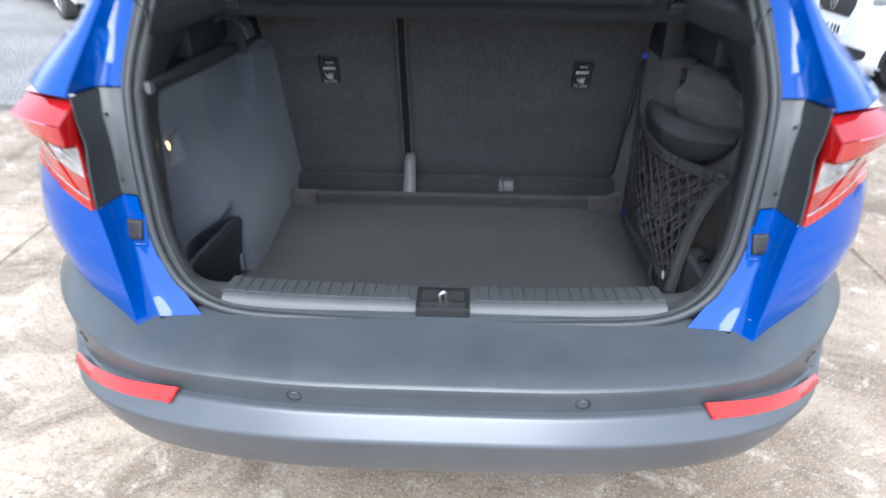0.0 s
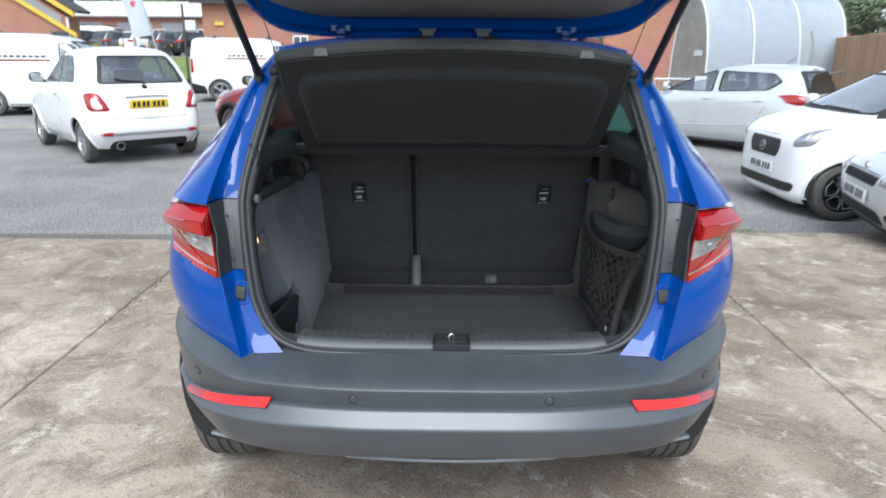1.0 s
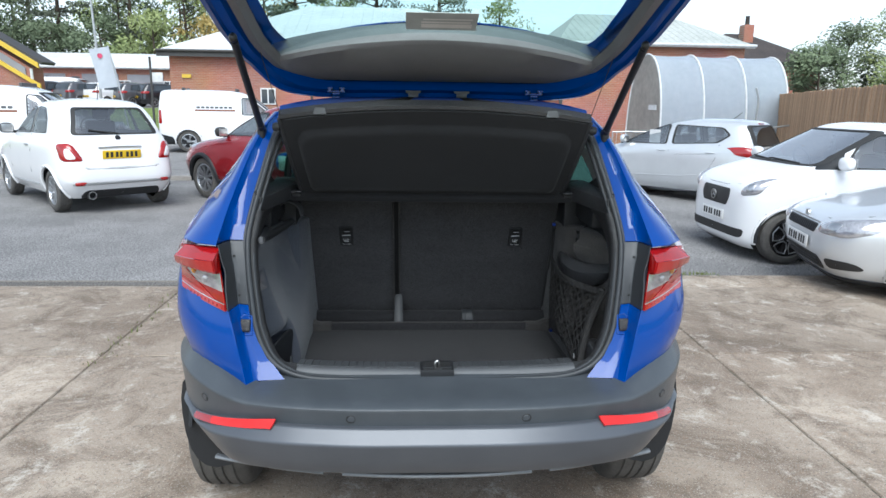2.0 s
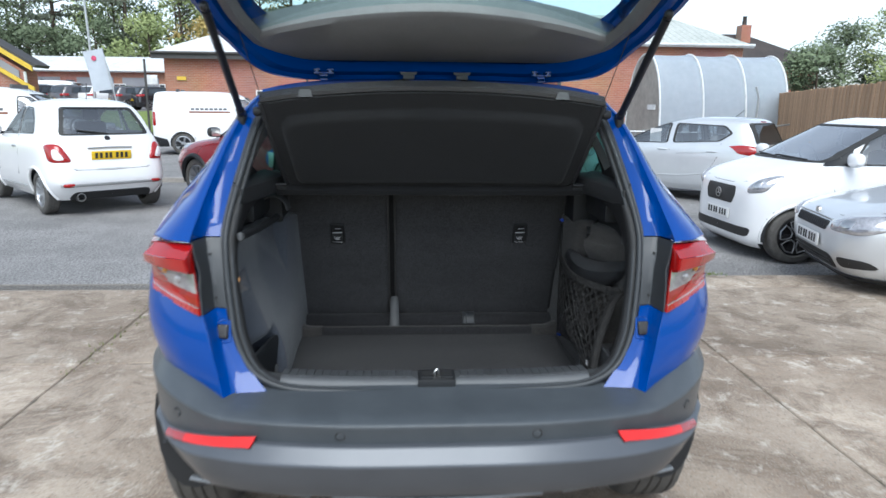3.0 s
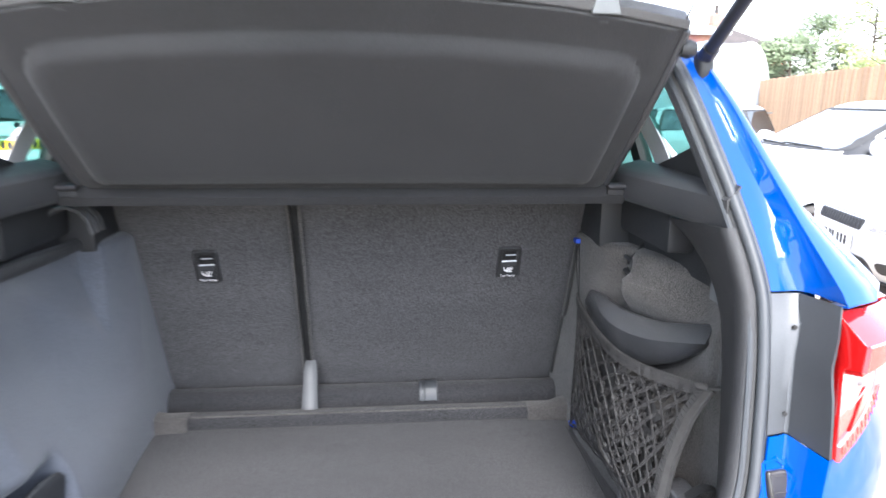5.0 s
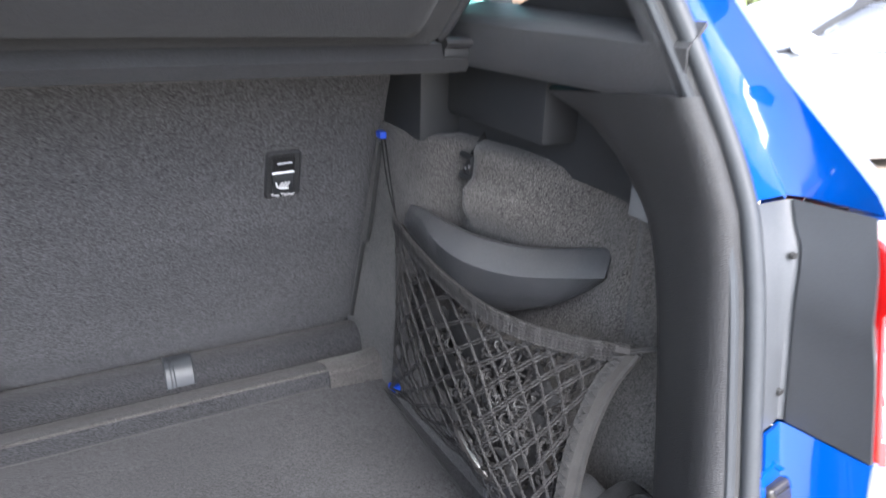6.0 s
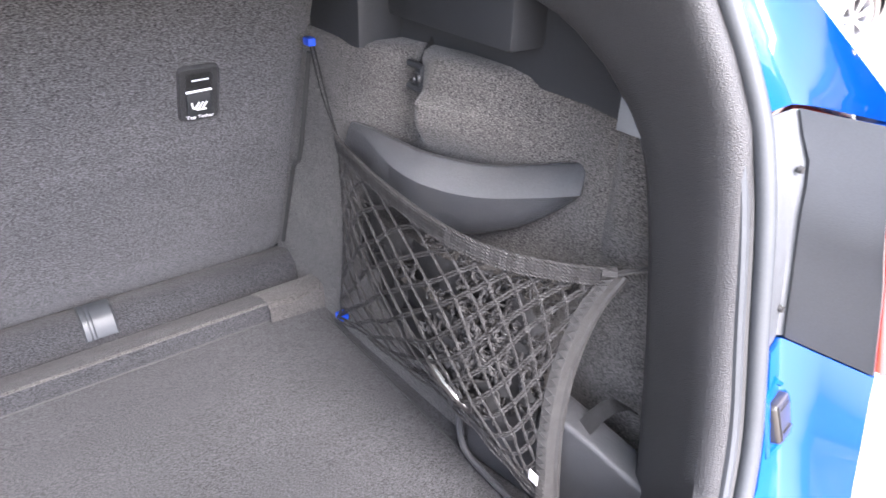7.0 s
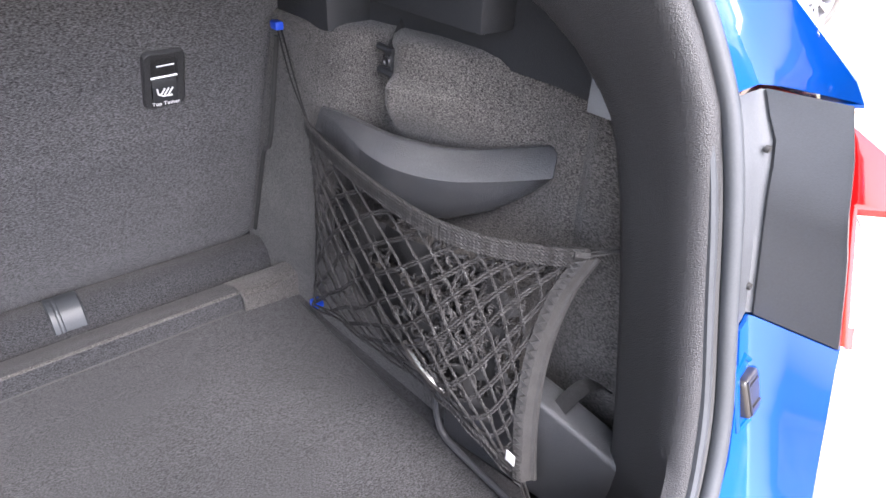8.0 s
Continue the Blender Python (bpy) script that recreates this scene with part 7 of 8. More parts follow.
# red crossover, its nose beside the hatchback
t = thing("crossover", "dark red crossover car with black wheel arches", "car", "parked cars", m=heading(-1.93, 9.0, -50))
c = shell_car(t, RED, [(0.24, -1.95, 1.93, 0.78, 8, 7), (0.34, -2.0, 1.99, 0.85, 8, 6), (0.55, -2.05, 2.05, 0.885, 8, 6), (0.72, -2.04, 2.0, 0.885, 8, 5.5), (0.84, -2.02, 1.86, 0.875, 8, 5), (0.92, -2.0, 1.52, 0.865, 8, 5), (0.985, -1.98, 1.05, 0.85, 7, 5),
                       (1.03, -1.95, 0.90, 0.83, 6, 5), (1.2, -1.84, 0.58, 0.765, 6, 5), (1.38, -1.66, 0.16, 0.69, 6, 5), (1.47, -1.5, -0.1, 0.62, 5, 5), (1.525, -1.3, -0.4, 0.48, 4, 4), (1.55, -1.0, -0.6, 0.25, 4, 4)], 0.33, 2.57, 0.80, tyre_w=0.21, spokes=9, lip=PLASTIC, belt=1.0)
c["window"]("windscreen", "front", [(-0.68, 1.04), (0.68, 1.04), (0.56, 1.42), (-0.56, 1.42)], mat=SCREENGLASS)
c["window"]("rear_window", "rear", [(-0.62, 1.08), (0.62, 1.08), (0.52, 1.4), (-0.52, 1.4)])
for face, sx in SIDES:
    c["window"]("door_window", face, [(0.72, 1.04), (-0.28, 1.06), (-0.28, 1.40), (0.05, 1.38)])
    c["window"]("door_window", face, [(-0.35, 1.06), (-1.25, 1.10), (-1.10, 1.36), (-0.35, 1.40)])
    c["patch"]("headlight", "front", [(sx * a, z) for a, z in ((0.82, 0.80), (0.42, 0.70), (0.42, 0.76), (0.80, 0.90))], CLEAR_LENS, 0.004, 0.012)
    c["line"]("sill_strip", face, [(0.85, 0.30), (-0.9, 0.30)], 0.05, PLASTIC)
    c["seam"](face, [(0.78, 1.0), (0.76, 0.7), (0.70, 0.36)])
    c["seam"](face, [(-0.32, 1.40), (-0.32, 0.9), (-0.33, 0.36)])
c["mirror"](0.68, 1.03, INK)
c["finish"]((-1.6, 0.85), (0.0, -0.9), 0.35)
c["patch"]("grille", "front", [(-0.5, 0.42), (0.5, 0.42), (0.42, 0.68), (-0.42, 0.68)], PLASTIC, 0.008, 0.01)
c["patch"]("front_skid", "front", [(-0.75, 0.25), (0.75, 0.25), (0.7, 0.36), (-0.7, 0.36)], PLASTIC, 0.012)

# silver five-door hatchback, its tail towards the yard
t = thing("hatchback", "silver five-door hatchback parked beside the fence", "car", "parked cars", m=heading(5.28, 11.18, 318, -0.13))
c = shell_car(t, SILVER, [(0.18, -1.68, 1.66, 0.69, 8, 6), (0.28, -1.76, 1.75, 0.75, 8, 6), (0.45, -1.84, 1.84, 0.79, 8, 5.5), (0.62, -1.83, 1.82, 0.80, 8, 5), (0.78, -1.80, 1.70, 0.798, 7, 5), (0.88, -1.775, 1.45, 0.79, 7, 5), (0.95, -1.755, 1.12, 0.78, 7, 5),
                          (1.0, -1.735, 0.98, 0.765, 6.5, 5), (1.08, -1.70, 0.80, 0.742, 6.5, 5), (1.2, -1.645, 0.52, 0.70, 6.5, 5), (1.33, -1.58, 0.18, 0.64, 6.5, 5), (1.42, -1.51, -0.12, 0.575, 6, 5), (1.47, -1.36, -0.4, 0.47, 5, 4.5), (1.495, -1.1, -0.62, 0.28, 4, 4)],
              0.29, 2.385, 0.70, spokes=5, belt=1.0)
c["window"]("rear_window", "rear", [(-0.60, 1.04), (0.60, 1.04), (0.54, 1.39), (-0.54, 1.39)], rim=0.88)
c["window"]("windscreen", "front", [(-0.64, 1.02), (0.64, 1.02), (0.5, 1.37), (-0.5, 1.37)], mat=SCREENGLASS)
for face, sx in SIDES:
    c["window"]("door_window", face, [(0.80, 1.0), (-0.10, 1.02), (-0.10, 1.365), (0.12, 1.34), (0.5, 1.18)])
    c["window"]("door_window", face, [(-0.22, 1.025), (-1.06, 1.08), (-1.26, 1.22), (-1.1, 1.345), (-0.22, 1.37)])
    c["patch"]("tail_light", "rear", [(sx * a, z) for a, z in ((0.777, 0.86), (0.60, 0.84), (0.58, 0.93), (0.66, 1.02), (0.758, 1.03))], RED_LENS, 0.004, 0.025)
    c["patch"]("headlight", "front", [(sx * a, z) for a, z in ((0.72, 0.66), (0.46, 0.62), (0.48, 0.72), (0.70, 0.84))], CLEAR_LENS, 0.004, 0.02)
    c["line"]("crease", face, [(-1.45, 0.90), (-0.9, 0.88), (-0.3, 0.84)], 0.012, SILVER, -0.004)
    c["line"]("lower_crease", face, [(-1.0, 0.52), (-0.4, 0.44), (0.6, 0.40)], 0.016, SILVER, -0.007)
    c["seam"](face, [(0.86, 1.0), (0.84, 0.7), (0.76, 0.3)])
    c["seam"](face, [(-0.16, 1.38), (-0.16, 0.9), (-0.18, 0.3)])
    c["seam"](face, [(-1.10, 1.05), (-1.06, 0.8), (-0.95, 0.6)])
    for y in (-0.02, -0.95):
        c["patch"]("door_handle", face, [(y - 0.09, 0.885), (y + 0.09, 0.885), (y + 0.09, 0.91), (y - 0.09, 0.91)], SILVER, 0.012, 0.012)
c["mirror"](0.80, 1.02, SILVER)
c["finish"]((-1.4, 0.85), (0.0, -0.85), 0.4, pale=CABIN_PALE)
plate(t, pose(0.0, -1.84, 0.66), YELLOW_PLATE, "yellow rear number plate")
c["patch"]("brake_light", "rear", [(-0.12, 1.41), (0.12, 1.41), (0.12, 1.43), (-0.12, 1.43)], RED_LENS, 0.01, 0.004)
part("aerial", tube([(0, -1.0, 1.49), (0, -1.16, 1.62)], 0.005, 6), INK, t)
part("window_paper", box(-0.70, -0.69, 0.08, 0.30, 1.02, 1.27, m=Matrix.Translation((0.02, 0, 0)) @ Matrix.Rotation(radians(0), 4, "Y")), WHITE_PRINT, t, "white paper in the window")

# white two-seater, its nose towards the lane
t = thing("city_car", "white city car with black alloys facing the lane", "car", "parked cars", m=heading(5.05, 5.95, 269, -0.12))
c = shell_car(t, WHITE, [(0.14, -1.25, 1.33, 0.74, 8, 6.5), (0.20, -1.33, 1.41, 0.785, 8, 6), (0.30, -1.37, 1.435, 0.80, 8, 6), (0.45, -1.44, 1.45, 0.825, 8, 5.5), (0.60, -1.45, 1.45, 0.832, 8, 5.5), (0.74, -1.44, 1.44, 0.832, 8, 5.5), (0.84, -1.43, 1.41, 0.828, 8, 5.5), (0.92, -1.42, 1.33, 0.82, 8, 5),
                         (0.99, -1.41, 1.14, 0.81, 7, 5), (1.04, -1.40, 0.94, 0.80, 7, 5), (1.09, -1.38, 0.78, 0.785, 7, 5), (1.2, -1.30, 0.56, 0.745, 6, 5), (1.36, -1.16, 0.24, 0.67, 6, 5), (1.46, -1.02, 0.04, 0.61, 5, 5), (1.52, -0.85, -0.12, 0.53, 5, 4.5), (1.55, -0.65, -0.3, 0.40, 4, 4)],
              0.30, 1.87, 0.49, rim_mat=ALLOY_DARK, belt=1.02)
c["window"]("windscreen", "front", [(-0.68, 1.085), (0.68, 1.085), (0.585, 1.46), (-0.585, 1.46)], mat=SCREENGLASS)
c["window"]("rear_window", "rear", [(-0.55, 1.1), (0.55, 1.1), (0.48, 1.4), (-0.48, 1.4)])
for face, sx in SIDES:
    c["window"]("door_window", face, [(0.44, 1.07), (-0.45, 1.07), (-0.40, 1.43), (-0.02, 1.43), (0.14, 1.36)])
    c["patch"]("corner_trim", face, [(0.72, 1.05), (0.47, 1.06), (0.33, 1.26), (0.50, 1.19)], PLASTIC, 0.007, rounds=2)
    c["patch"]("shell_rail", face, [(-0.62, 1.0), (-0.50, 1.0), (-0.46, 1.44), (-0.58, 1.42)], DARKPAINT, 0.006, rounds=2)
    lp = c["patch"]("headlight", "front", [(sx * a, z) for a, z in ((0.735, 0.88), (0.71, 0.765), (0.54, 0.735), (0.52, 0.80), (0.60, 0.91), (0.71, 0.955))], CLEAR_LENS, 0.004, 0.022)
    c["patch"]("lens_bulb", "front", [(sx * a, z) for a, z in ((0.66, 0.79), (0.59, 0.79), (0.59, 0.86), (0.66, 0.87))], METAL, 0.026, 0.006, parent=lp)
    c["seam"](face, [(0.64, 1.02), (0.62, 0.8), (0.45, 0.32)])
    c["seam"](face, [(-0.48, 1.42), (-0.52, 1.0), (-0.5, 0.36)])
    for a in range(5):
        q = radians(90 + 72 * a)
        yy, zz = 1.45 - 0.49, 0.30
        ringy = [(sx * 0.797, yy + r_ * math.cos(q + radians(d_)), zz + r_ * math.sin(q + radians(d_))) for r_, d_ in ((0.062, -22), (0.115, -31), (0.178, -27), (0.190, 0), (0.178, 27), (0.115, 31), (0.062, 22))]
        part("rim_facet", tube(ringy, 0.0085, 6, closed=True), ALLOY, t)
c["mirror"](0.48, 1.07, WHITE)
c["finish"]((-0.9, 0.75), (-0.25,), 0.2)
g = c["patch"]("grille", "front", [(-0.28, 0.595), (0.28, 0.595), (0.33, 0.70), (0.31, 0.79), (-0.31, 0.79), (-0.33, 0.70)], INK, 0.006, 0.012, label="black front grille", rounds=2)
part("grille_badge", lathe([(0.048, -0.006), (0.058, 0.0), (0.058, 0.012), (0.048, 0.012)], "y", 18, m=Matrix.Translation((0, 1.465, 0.69))), METAL, g)
for q in (90, 210, 330):
    part("badge_spoke", tube([(0, 1.472, 0.69), (0.05 * math.cos(radians(q)), 1.472, 0.69 + 0.05 * math.sin(radians(q)))], 0.006, 6), METAL, g)
c["patch"]("lower_intake", "front", [(-0.58, 0.26), (0.58, 0.26), (0.62, 0.36), (-0.62, 0.36)], INK, 0.006, 0.004)
plate(t, pose(0.0, 1.462, 0.475, 0, 0, 180), WHITE_PLATE, "white front number plate")
c["line"]("wiper", "front", [(-0.50, 1.09), (0.05, 1.105), (0.12, 1.10)], 0.010, INK, 0.015)
c["line"]("wiper", "front", [(0.05, 1.09), (0.55, 1.105)], 0.010, INK, 0.015)
c["line"]("bonnet_gap", "front", [(-0.6, 1.0), (-0.45, 0.86), (-0.2, 0.83), (0.2, 0.83), (0.45, 0.86), (0.6, 1.0)], 0.003, GREYTRIM)

# silver family hatchback beside it
t = thing("hatchback", "silver hatchback with dark grille parked at the yard's edge", "car", "parked cars", m=heading(5.57, 3.72, 283, -0.06))
c = shell_car(t, SILVER, [(0.17, -1.85, 1.82, 0.70, 8, 6), (0.27, -1.94, 1.92, 0.77, 8, 6), (0.42, -2.0, 1.995, 0.815, 8, 5.5), (0.56, -2.0, 2.0, 0.825, 8, 5.5), (0.64, -1.99, 1.975, 0.825, 8, 5.5), (0.70, -1.985, 1.92, 0.822, 8, 5), (0.77, -1.98, 1.74, 0.818, 8, 5), (0.84, -1.97, 1.42, 0.812, 8, 5),
                          (0.91, -1.95, 1.10, 0.802, 7, 5), (0.98, -1.93, 0.92, 0.785, 7, 5), (1.15, -1.84, 0.58, 0.735, 6, 5), (1.32, -1.74, 0.2, 0.665, 6, 5), (1.42, -1.62, -0.1, 0.60, 6, 5), (1.475, -1.45, -0.4, 0.48, 5, 4.5), (1.50, -1.2, -0.6, 0.3, 4, 4)],
              0.305, 2.46, 0.82, spokes=7, belt=0.96)
c["window"]("windscreen", "front", [(-0.67, 0.985), (0.67, 0.985), (0.54, 1.38), (-0.54, 1.38)], mat=SCREENGLASS)
c["window"]("rear_window", "rear", [(-0.6, 1.04), (0.6, 1.04), (0.5, 1.36), (-0.5, 1.36)])
for face, sx in SIDES:
    c["window"]("door_window", face, [(0.76, 0.985), (-0.16, 1.0), (-0.16, 1.37), (0.05, 1.36)])
    c["window"]("door_window", face, [(-0.24, 1.0), (-1.2, 1.02), (-1.1, 1.32), (-0.24, 1.37)])
    lp = c["patch"]("headlight", "front", [(sx * a, z) for a, z in ((0.765, 0.64), (0.69, 0.575), (0.41, 0.585), (0.39, 0.65), (0.50, 0.705), (0.74, 0.76))], CLEAR_LENS, 0.004, 0.018)
    c["patch"]("lens_bulb", "front", [(sx * a, z) for a, z in ((0.62, 0.61), (0.52, 0.61), (0.52, 0.675), (0.62, 0.68))], METAL, 0.02, 0.006, parent=lp)
    c["patch"]("lower_slot", "front", [(sx * a, z) for a, z in ((0.72, 0.30), (0.50, 0.28), (0.50, 0.37), (0.70, 0.37))], INK, 0.004)
    c["seam"](face, [(0.86, 0.95), (0.84, 0.7), (0.76, 0.3)])
    c["seam"](face, [(-0.2, 1.38), (-0.2, 0.9), (-0.22, 0.3)])
    c["line"]("side_rub", face, [(0.8, 0.52), (-0.9, 0.54)], 0.012, SILVER, -0.004)
c["mirror"](0.74, 1.0, SILVER)
c["finish"]((-1.5, 0.8), (0.0, -0.85), 0.35)
g = c["patch"]("grille", "front", [(-0.34, 0.565), (0.34, 0.565), (0.36, 0.645), (-0.36, 0.645)], INK, 0.005, 0.004, label="black slatted front grille", rounds=2)
for k in range(15):
    part("slat", tube([w_ for w_ in (c["where"]("front", -0.31 + 0.0443 * k, 0.575, 0.014), c["where"]("front", -0.31 + 0.0443 * k, 0.635, 0.014))], 0.005, 4), STEEL_DARK, g)
c["line"]("grille_edge", "front", [(-0.37, 0.66), (-0.2, 0.662), (0, 0.664), (0.2, 0.662), (0.37, 0.66)], 0.009, METAL, 0.006, parent=g)
lg = c["patch"]("lower_grille", "front", [(-0.44, 0.25), (0.44, 0.25), (0.42, 0.37), (-0.42, 0.37)], INK, 0.005, label="dark lower grille")
for k in range(3):
    c["line"]("grille_bar", "front", [(-0.4, 0.28 + 0.03 * k), (0, 0.28 + 0.03 * k), (0.4, 0.28 + 0.03 * k)], 0.006, STEEL_DARK, 0.012, parent=lg)
plate(t, pose(0.0, 2.016, 0.465, 0, 0, 180), WHITE_PLATE, "white front number plate")
part("bonnet_badge", lathe([(0, -0.01), (0.038, -0.008), (0.042, 0.01)], "y", 18, m=Matrix.Translation((0, 1.95, 0.69)) @ Matrix.Rotation(radians(180), 4, "Z")), METAL, t)
c["line"]("bonnet_gap", "front", [(-0.74, 0.90), (-0.62, 0.76), (-0.4, 0.705), (0.4, 0.705), (0.62, 0.76), (0.74, 0.90)], 0.003, INK)
c["patch"]("front_lip", "front", [(-0.7, 0.175), (0.7, 0.175), (0.7, 0.215), (-0.7, 0.215)], PLASTIC, 0.012)

SIGN_BROWN = material("sign_brown", (0.22, 0.08, 0.04), 0.6)


def van(t, flip=1):
    c = shell_car(t, WHITE, [(0.22, -2.15, 2.05, 0.84, 14, 7), (0.32, -2.2, 2.15, 0.89, 14, 7), (0.6, -2.21, 2.21, 0.915, 14, 6), (0.78, -2.21, 2.15, 0.915, 14, 5.5), (0.90, -2.21, 2.0, 0.91, 14, 5), (1.0, -2.21, 1.65, 0.905, 14, 5), (1.06, -2.2, 1.35, 0.90, 14, 5),
                             (1.15, -2.2, 1.18, 0.89, 14, 6), (1.4, -2.17, 0.85, 0.85, 14, 6), (1.65, -2.13, 0.5, 0.80, 14, 6), (1.77, -2.1, 0.22, 0.745, 12, 5), (1.82, -2.0, -0.05, 0.65, 9, 4.5), (1.84, -1.8, -0.4, 0.5, 6, 4)], 0.325, 2.68, 0.90, lip=None, belt=1.1, step=0.05, ring=130)
    c["window"]("windscreen", "front", [(-0.74, 1.14), (0.74, 1.14), (0.64, 1.66), (-0.64, 1.66)], mat=SCREENGLASS)
    for face, sx in SIDES:
        c["window"]("door_window", face, [(1.02, 1.12), (0.2, 1.12), (0.2, 1.62), (0.45, 1.6)])
        c["patch"]("tail_light", face, [(-2.17, 0.85), (-2.08, 0.85), (-2.08, 1.25), (-2.16, 1.25)], RED_LENS, 0.004, 0.015)
        c["patch"]("headlight", "front", [(sx * a, z) for a, z in ((0.86, 0.78), (0.58, 0.74), (0.58, 0.88), (0.82, 0.96))], CLEAR_LENS, 0.004, 0.02)
        c["patch"]("sign_stripe", face, [(-1.15, 1.22), (0.0, 1.22), (0.0, 1.27), (-1.15, 1.27)], SIGN_BROWN, 0.004, rounds=1, label="brown sign bar")
        for k in range(8):
            c["patch"]("sign_bar", face, [(-1.1 + k * 0.13, 1.30), (-1.0 + k * 0.13, 1.30), (-1.0 + k * 0.13, 1.36), (-1.1 + k * 0.13, 1.36)], GREYTRIM, 0.004, rounds=1)
        c["patch"]("corner_guard", face, [(-2.195, 0.25), (-1.72, 0.25), (-1.80, 0.46), (-2.19, 0.56)], PLASTIC, 0.012, rounds=1, label="dark plastic rear bumper")
        c["seam"](face, [(0.12, 1.68), (0.1, 1.0), (0.1, 0.35)])
        c["seam"](face, [(-1.2, 1.72), (-1.2, 1.0), (-1.18, 0.6)])
    c["mirror"](1.0, 1.12, INK)
    c["finish"]((-0.2, 1.1), (0.1,), 0.45)
    c["patch"]("rear_bumper", "rear", [(-0.86, 0.25), (0.86, 0.25), (0.86, 0.5), (-0.86, 0.5)], PLASTIC, 0.012, rounds=1)
    for x in (-0.5, 0.5):
        part("roof_bar", box(x - 0.2, x + 0.2, -1.5, -1.44, 1.82, 1.90, 0.01), GREYTRIM, t)
    part("roof_bar", box(-0.55, 0.55, 0.0, 0.06, 1.80, 1.89, 0.01), GREYTRIM, t)


van(thing("van", "white panel van with a brown sign along its side", "van", "parked vans", m=heading(-5.45, 19.6, 80)))
van(thing("van", "white panel van parked behind the small hatchback", "van", "parked vans", m=heading(-9.25, 15.0, 78)))
van(thing("van", "white panel van in the raised far car park", "van", "parked vans", m=heading(-21.9, 44.0, 88, 0.98)))

# far cars on the raised car park
far = [(-18.7, 42.3, 30, WHITE, "white hatchback in the raised far car park"), (-17.2, 42.8, 35, GREYPAINT, "grey hatchback in the raised far car park"), (-20.3, 42.0, 25, GREYPAINT, "grey estate car in the raised far car park"),
       (-22.0, 41.8, 25, DARKPAINT, "dark saloon in the raised far car park"), (-15.8, 43.0, 40, DARKPAINT, "dark hatchback by the brick wall"), (-23.6, 41.5, 20, DARKPAINT, "dark estate car in the raised far car park")]
for x, y, az, paint, label in far:
    t = thing("hatchback", label, "car", "far parked cars", m=heading(x, y, az, 1.0))
    c = shell_car(t, paint, [(0.2, -1.95, 1.9, 0.78, 8, 6), (0.45, -2.05, 2.05, 0.87, 8, 6), (0.75, -2.02, 1.9, 0.87, 7, 5), (0.92, -1.98, 1.3, 0.85, 7, 5), (1.0, -1.94, 1.0, 0.82, 6, 5), (1.25, -1.75, 0.5, 0.74, 6, 5), (1.42, -1.55, 0.0, 0.64, 6, 5), (1.49, -1.2, -0.5, 0.4, 4, 4)], 0.31, 2.5, 0.8, step=0.06, ring=90, belt=0.96)
    c["window"]("rear_window", "rear", [(-0.62, 1.02), (0.62, 1.02), (0.54, 1.36), (-0.54, 1.36)], mat=DARKGLASS)
    for face, sx in SIDES:
        c["window"]("side_window", face, [(0.7, 1.0), (-1.35, 1.02), (-1.2, 1.32), (0.15, 1.36)], mat=DARKGLASS)
        c["patch"]("tail_light", "rear", [(sx * a, z) for a, z in ((0.84, 0.82), (0.5, 0.84), (0.52, 0.94), (0.82, 0.98))], RED_LENS, 0.006, 0.02)
    c["finish"]((-1.3, 0.5), (), None)
    plate(t, pose(0, -2.06, 0.62), YELLOW_PLATE, "yellow rear number plate")

# ---- buildings ----
BRICK = bpy.data.materials.new("red_brick")
BRICK.use_nodes = True
bn, bl = BRICK.node_tree.nodes, BRICK.node_tree.links
bco, bmap, btex = bn.new("ShaderNodeTexCoord"), bn.new("ShaderNodeMapping"), bn.new("ShaderNodeTexBrick")
bmap.inputs["Rotation"].default_value = (radians(90), 0, 0)
btex.inputs["Color1"].default_value, btex.inputs["Color2"].default_value, btex.inputs["Mortar"].default_value = (0.50, 0.20, 0.13, 1), (0.40, 0.15, 0.10, 1), (0.48, 0.40, 0.34, 1)
btex.inputs["Scale"].default_value, btex.inputs["Brick Width"].default_value, btex.inputs["Row Height"].default_value, btex.inputs["Mortar Size"].default_value = 1.0, 0.225, 0.075, 0.006
bl.new(bco.outputs["Object"], bmap.inputs["Vector"])
bl.new(bmap.outputs["Vector"], btex.inputs["Vector"])
bno = bn.new("ShaderNodeTexNoise")
bno.inputs["Scale"].default_value = 0.5
bl.new(bco.outputs["Object"], bno.inputs["Vector"])
bmx = bn.new("ShaderNodeMix")
bmx.data_type, bmx.blend_type = "RGBA", "MULTIPLY"
bmx.inputs["Factor"].default_value = 0.5
bl.new(btex.outputs["Color"], bmx.inputs[6])
bl.new(bno.outputs["Color"], bmx.inputs[7])
bl.new(bmx.outputs[2], bn["Principled BSDF"].inputs["Base Color"])
bn["Principled BSDF"].inputs["Roughness"].default_value = 0.9
METAL_ROOF = material("pale_sheet_roof", (0.72, 0.74, 0.75), 0.6, 0.0, (0.6, 0.62, 0.63), 0.6, 0.1, 8)
GREEN_ROOF = material("weathered_sheet_roof", (0.50, 0.52, 0.49), 0.7, 0, (0.40, 0.42, 0.39), 0.5, 0.15, 8)
TILE = material("dark_roof_tile", (0.07, 0.058, 0.052), 0.8, 0, (0.05, 0.042, 0.04), 1.2, 0.3, 12, piece=0.1)
YELLOW = material("yellow_board", (0.68, 0.47, 0.06), 0.5, 0, (0.62, 0.42, 0.05), 2)
FASCIA = material("dark_fascia", (0.07, 0.065, 0.062), 0.6, 0, (0.05, 0.05, 0.05), 2)
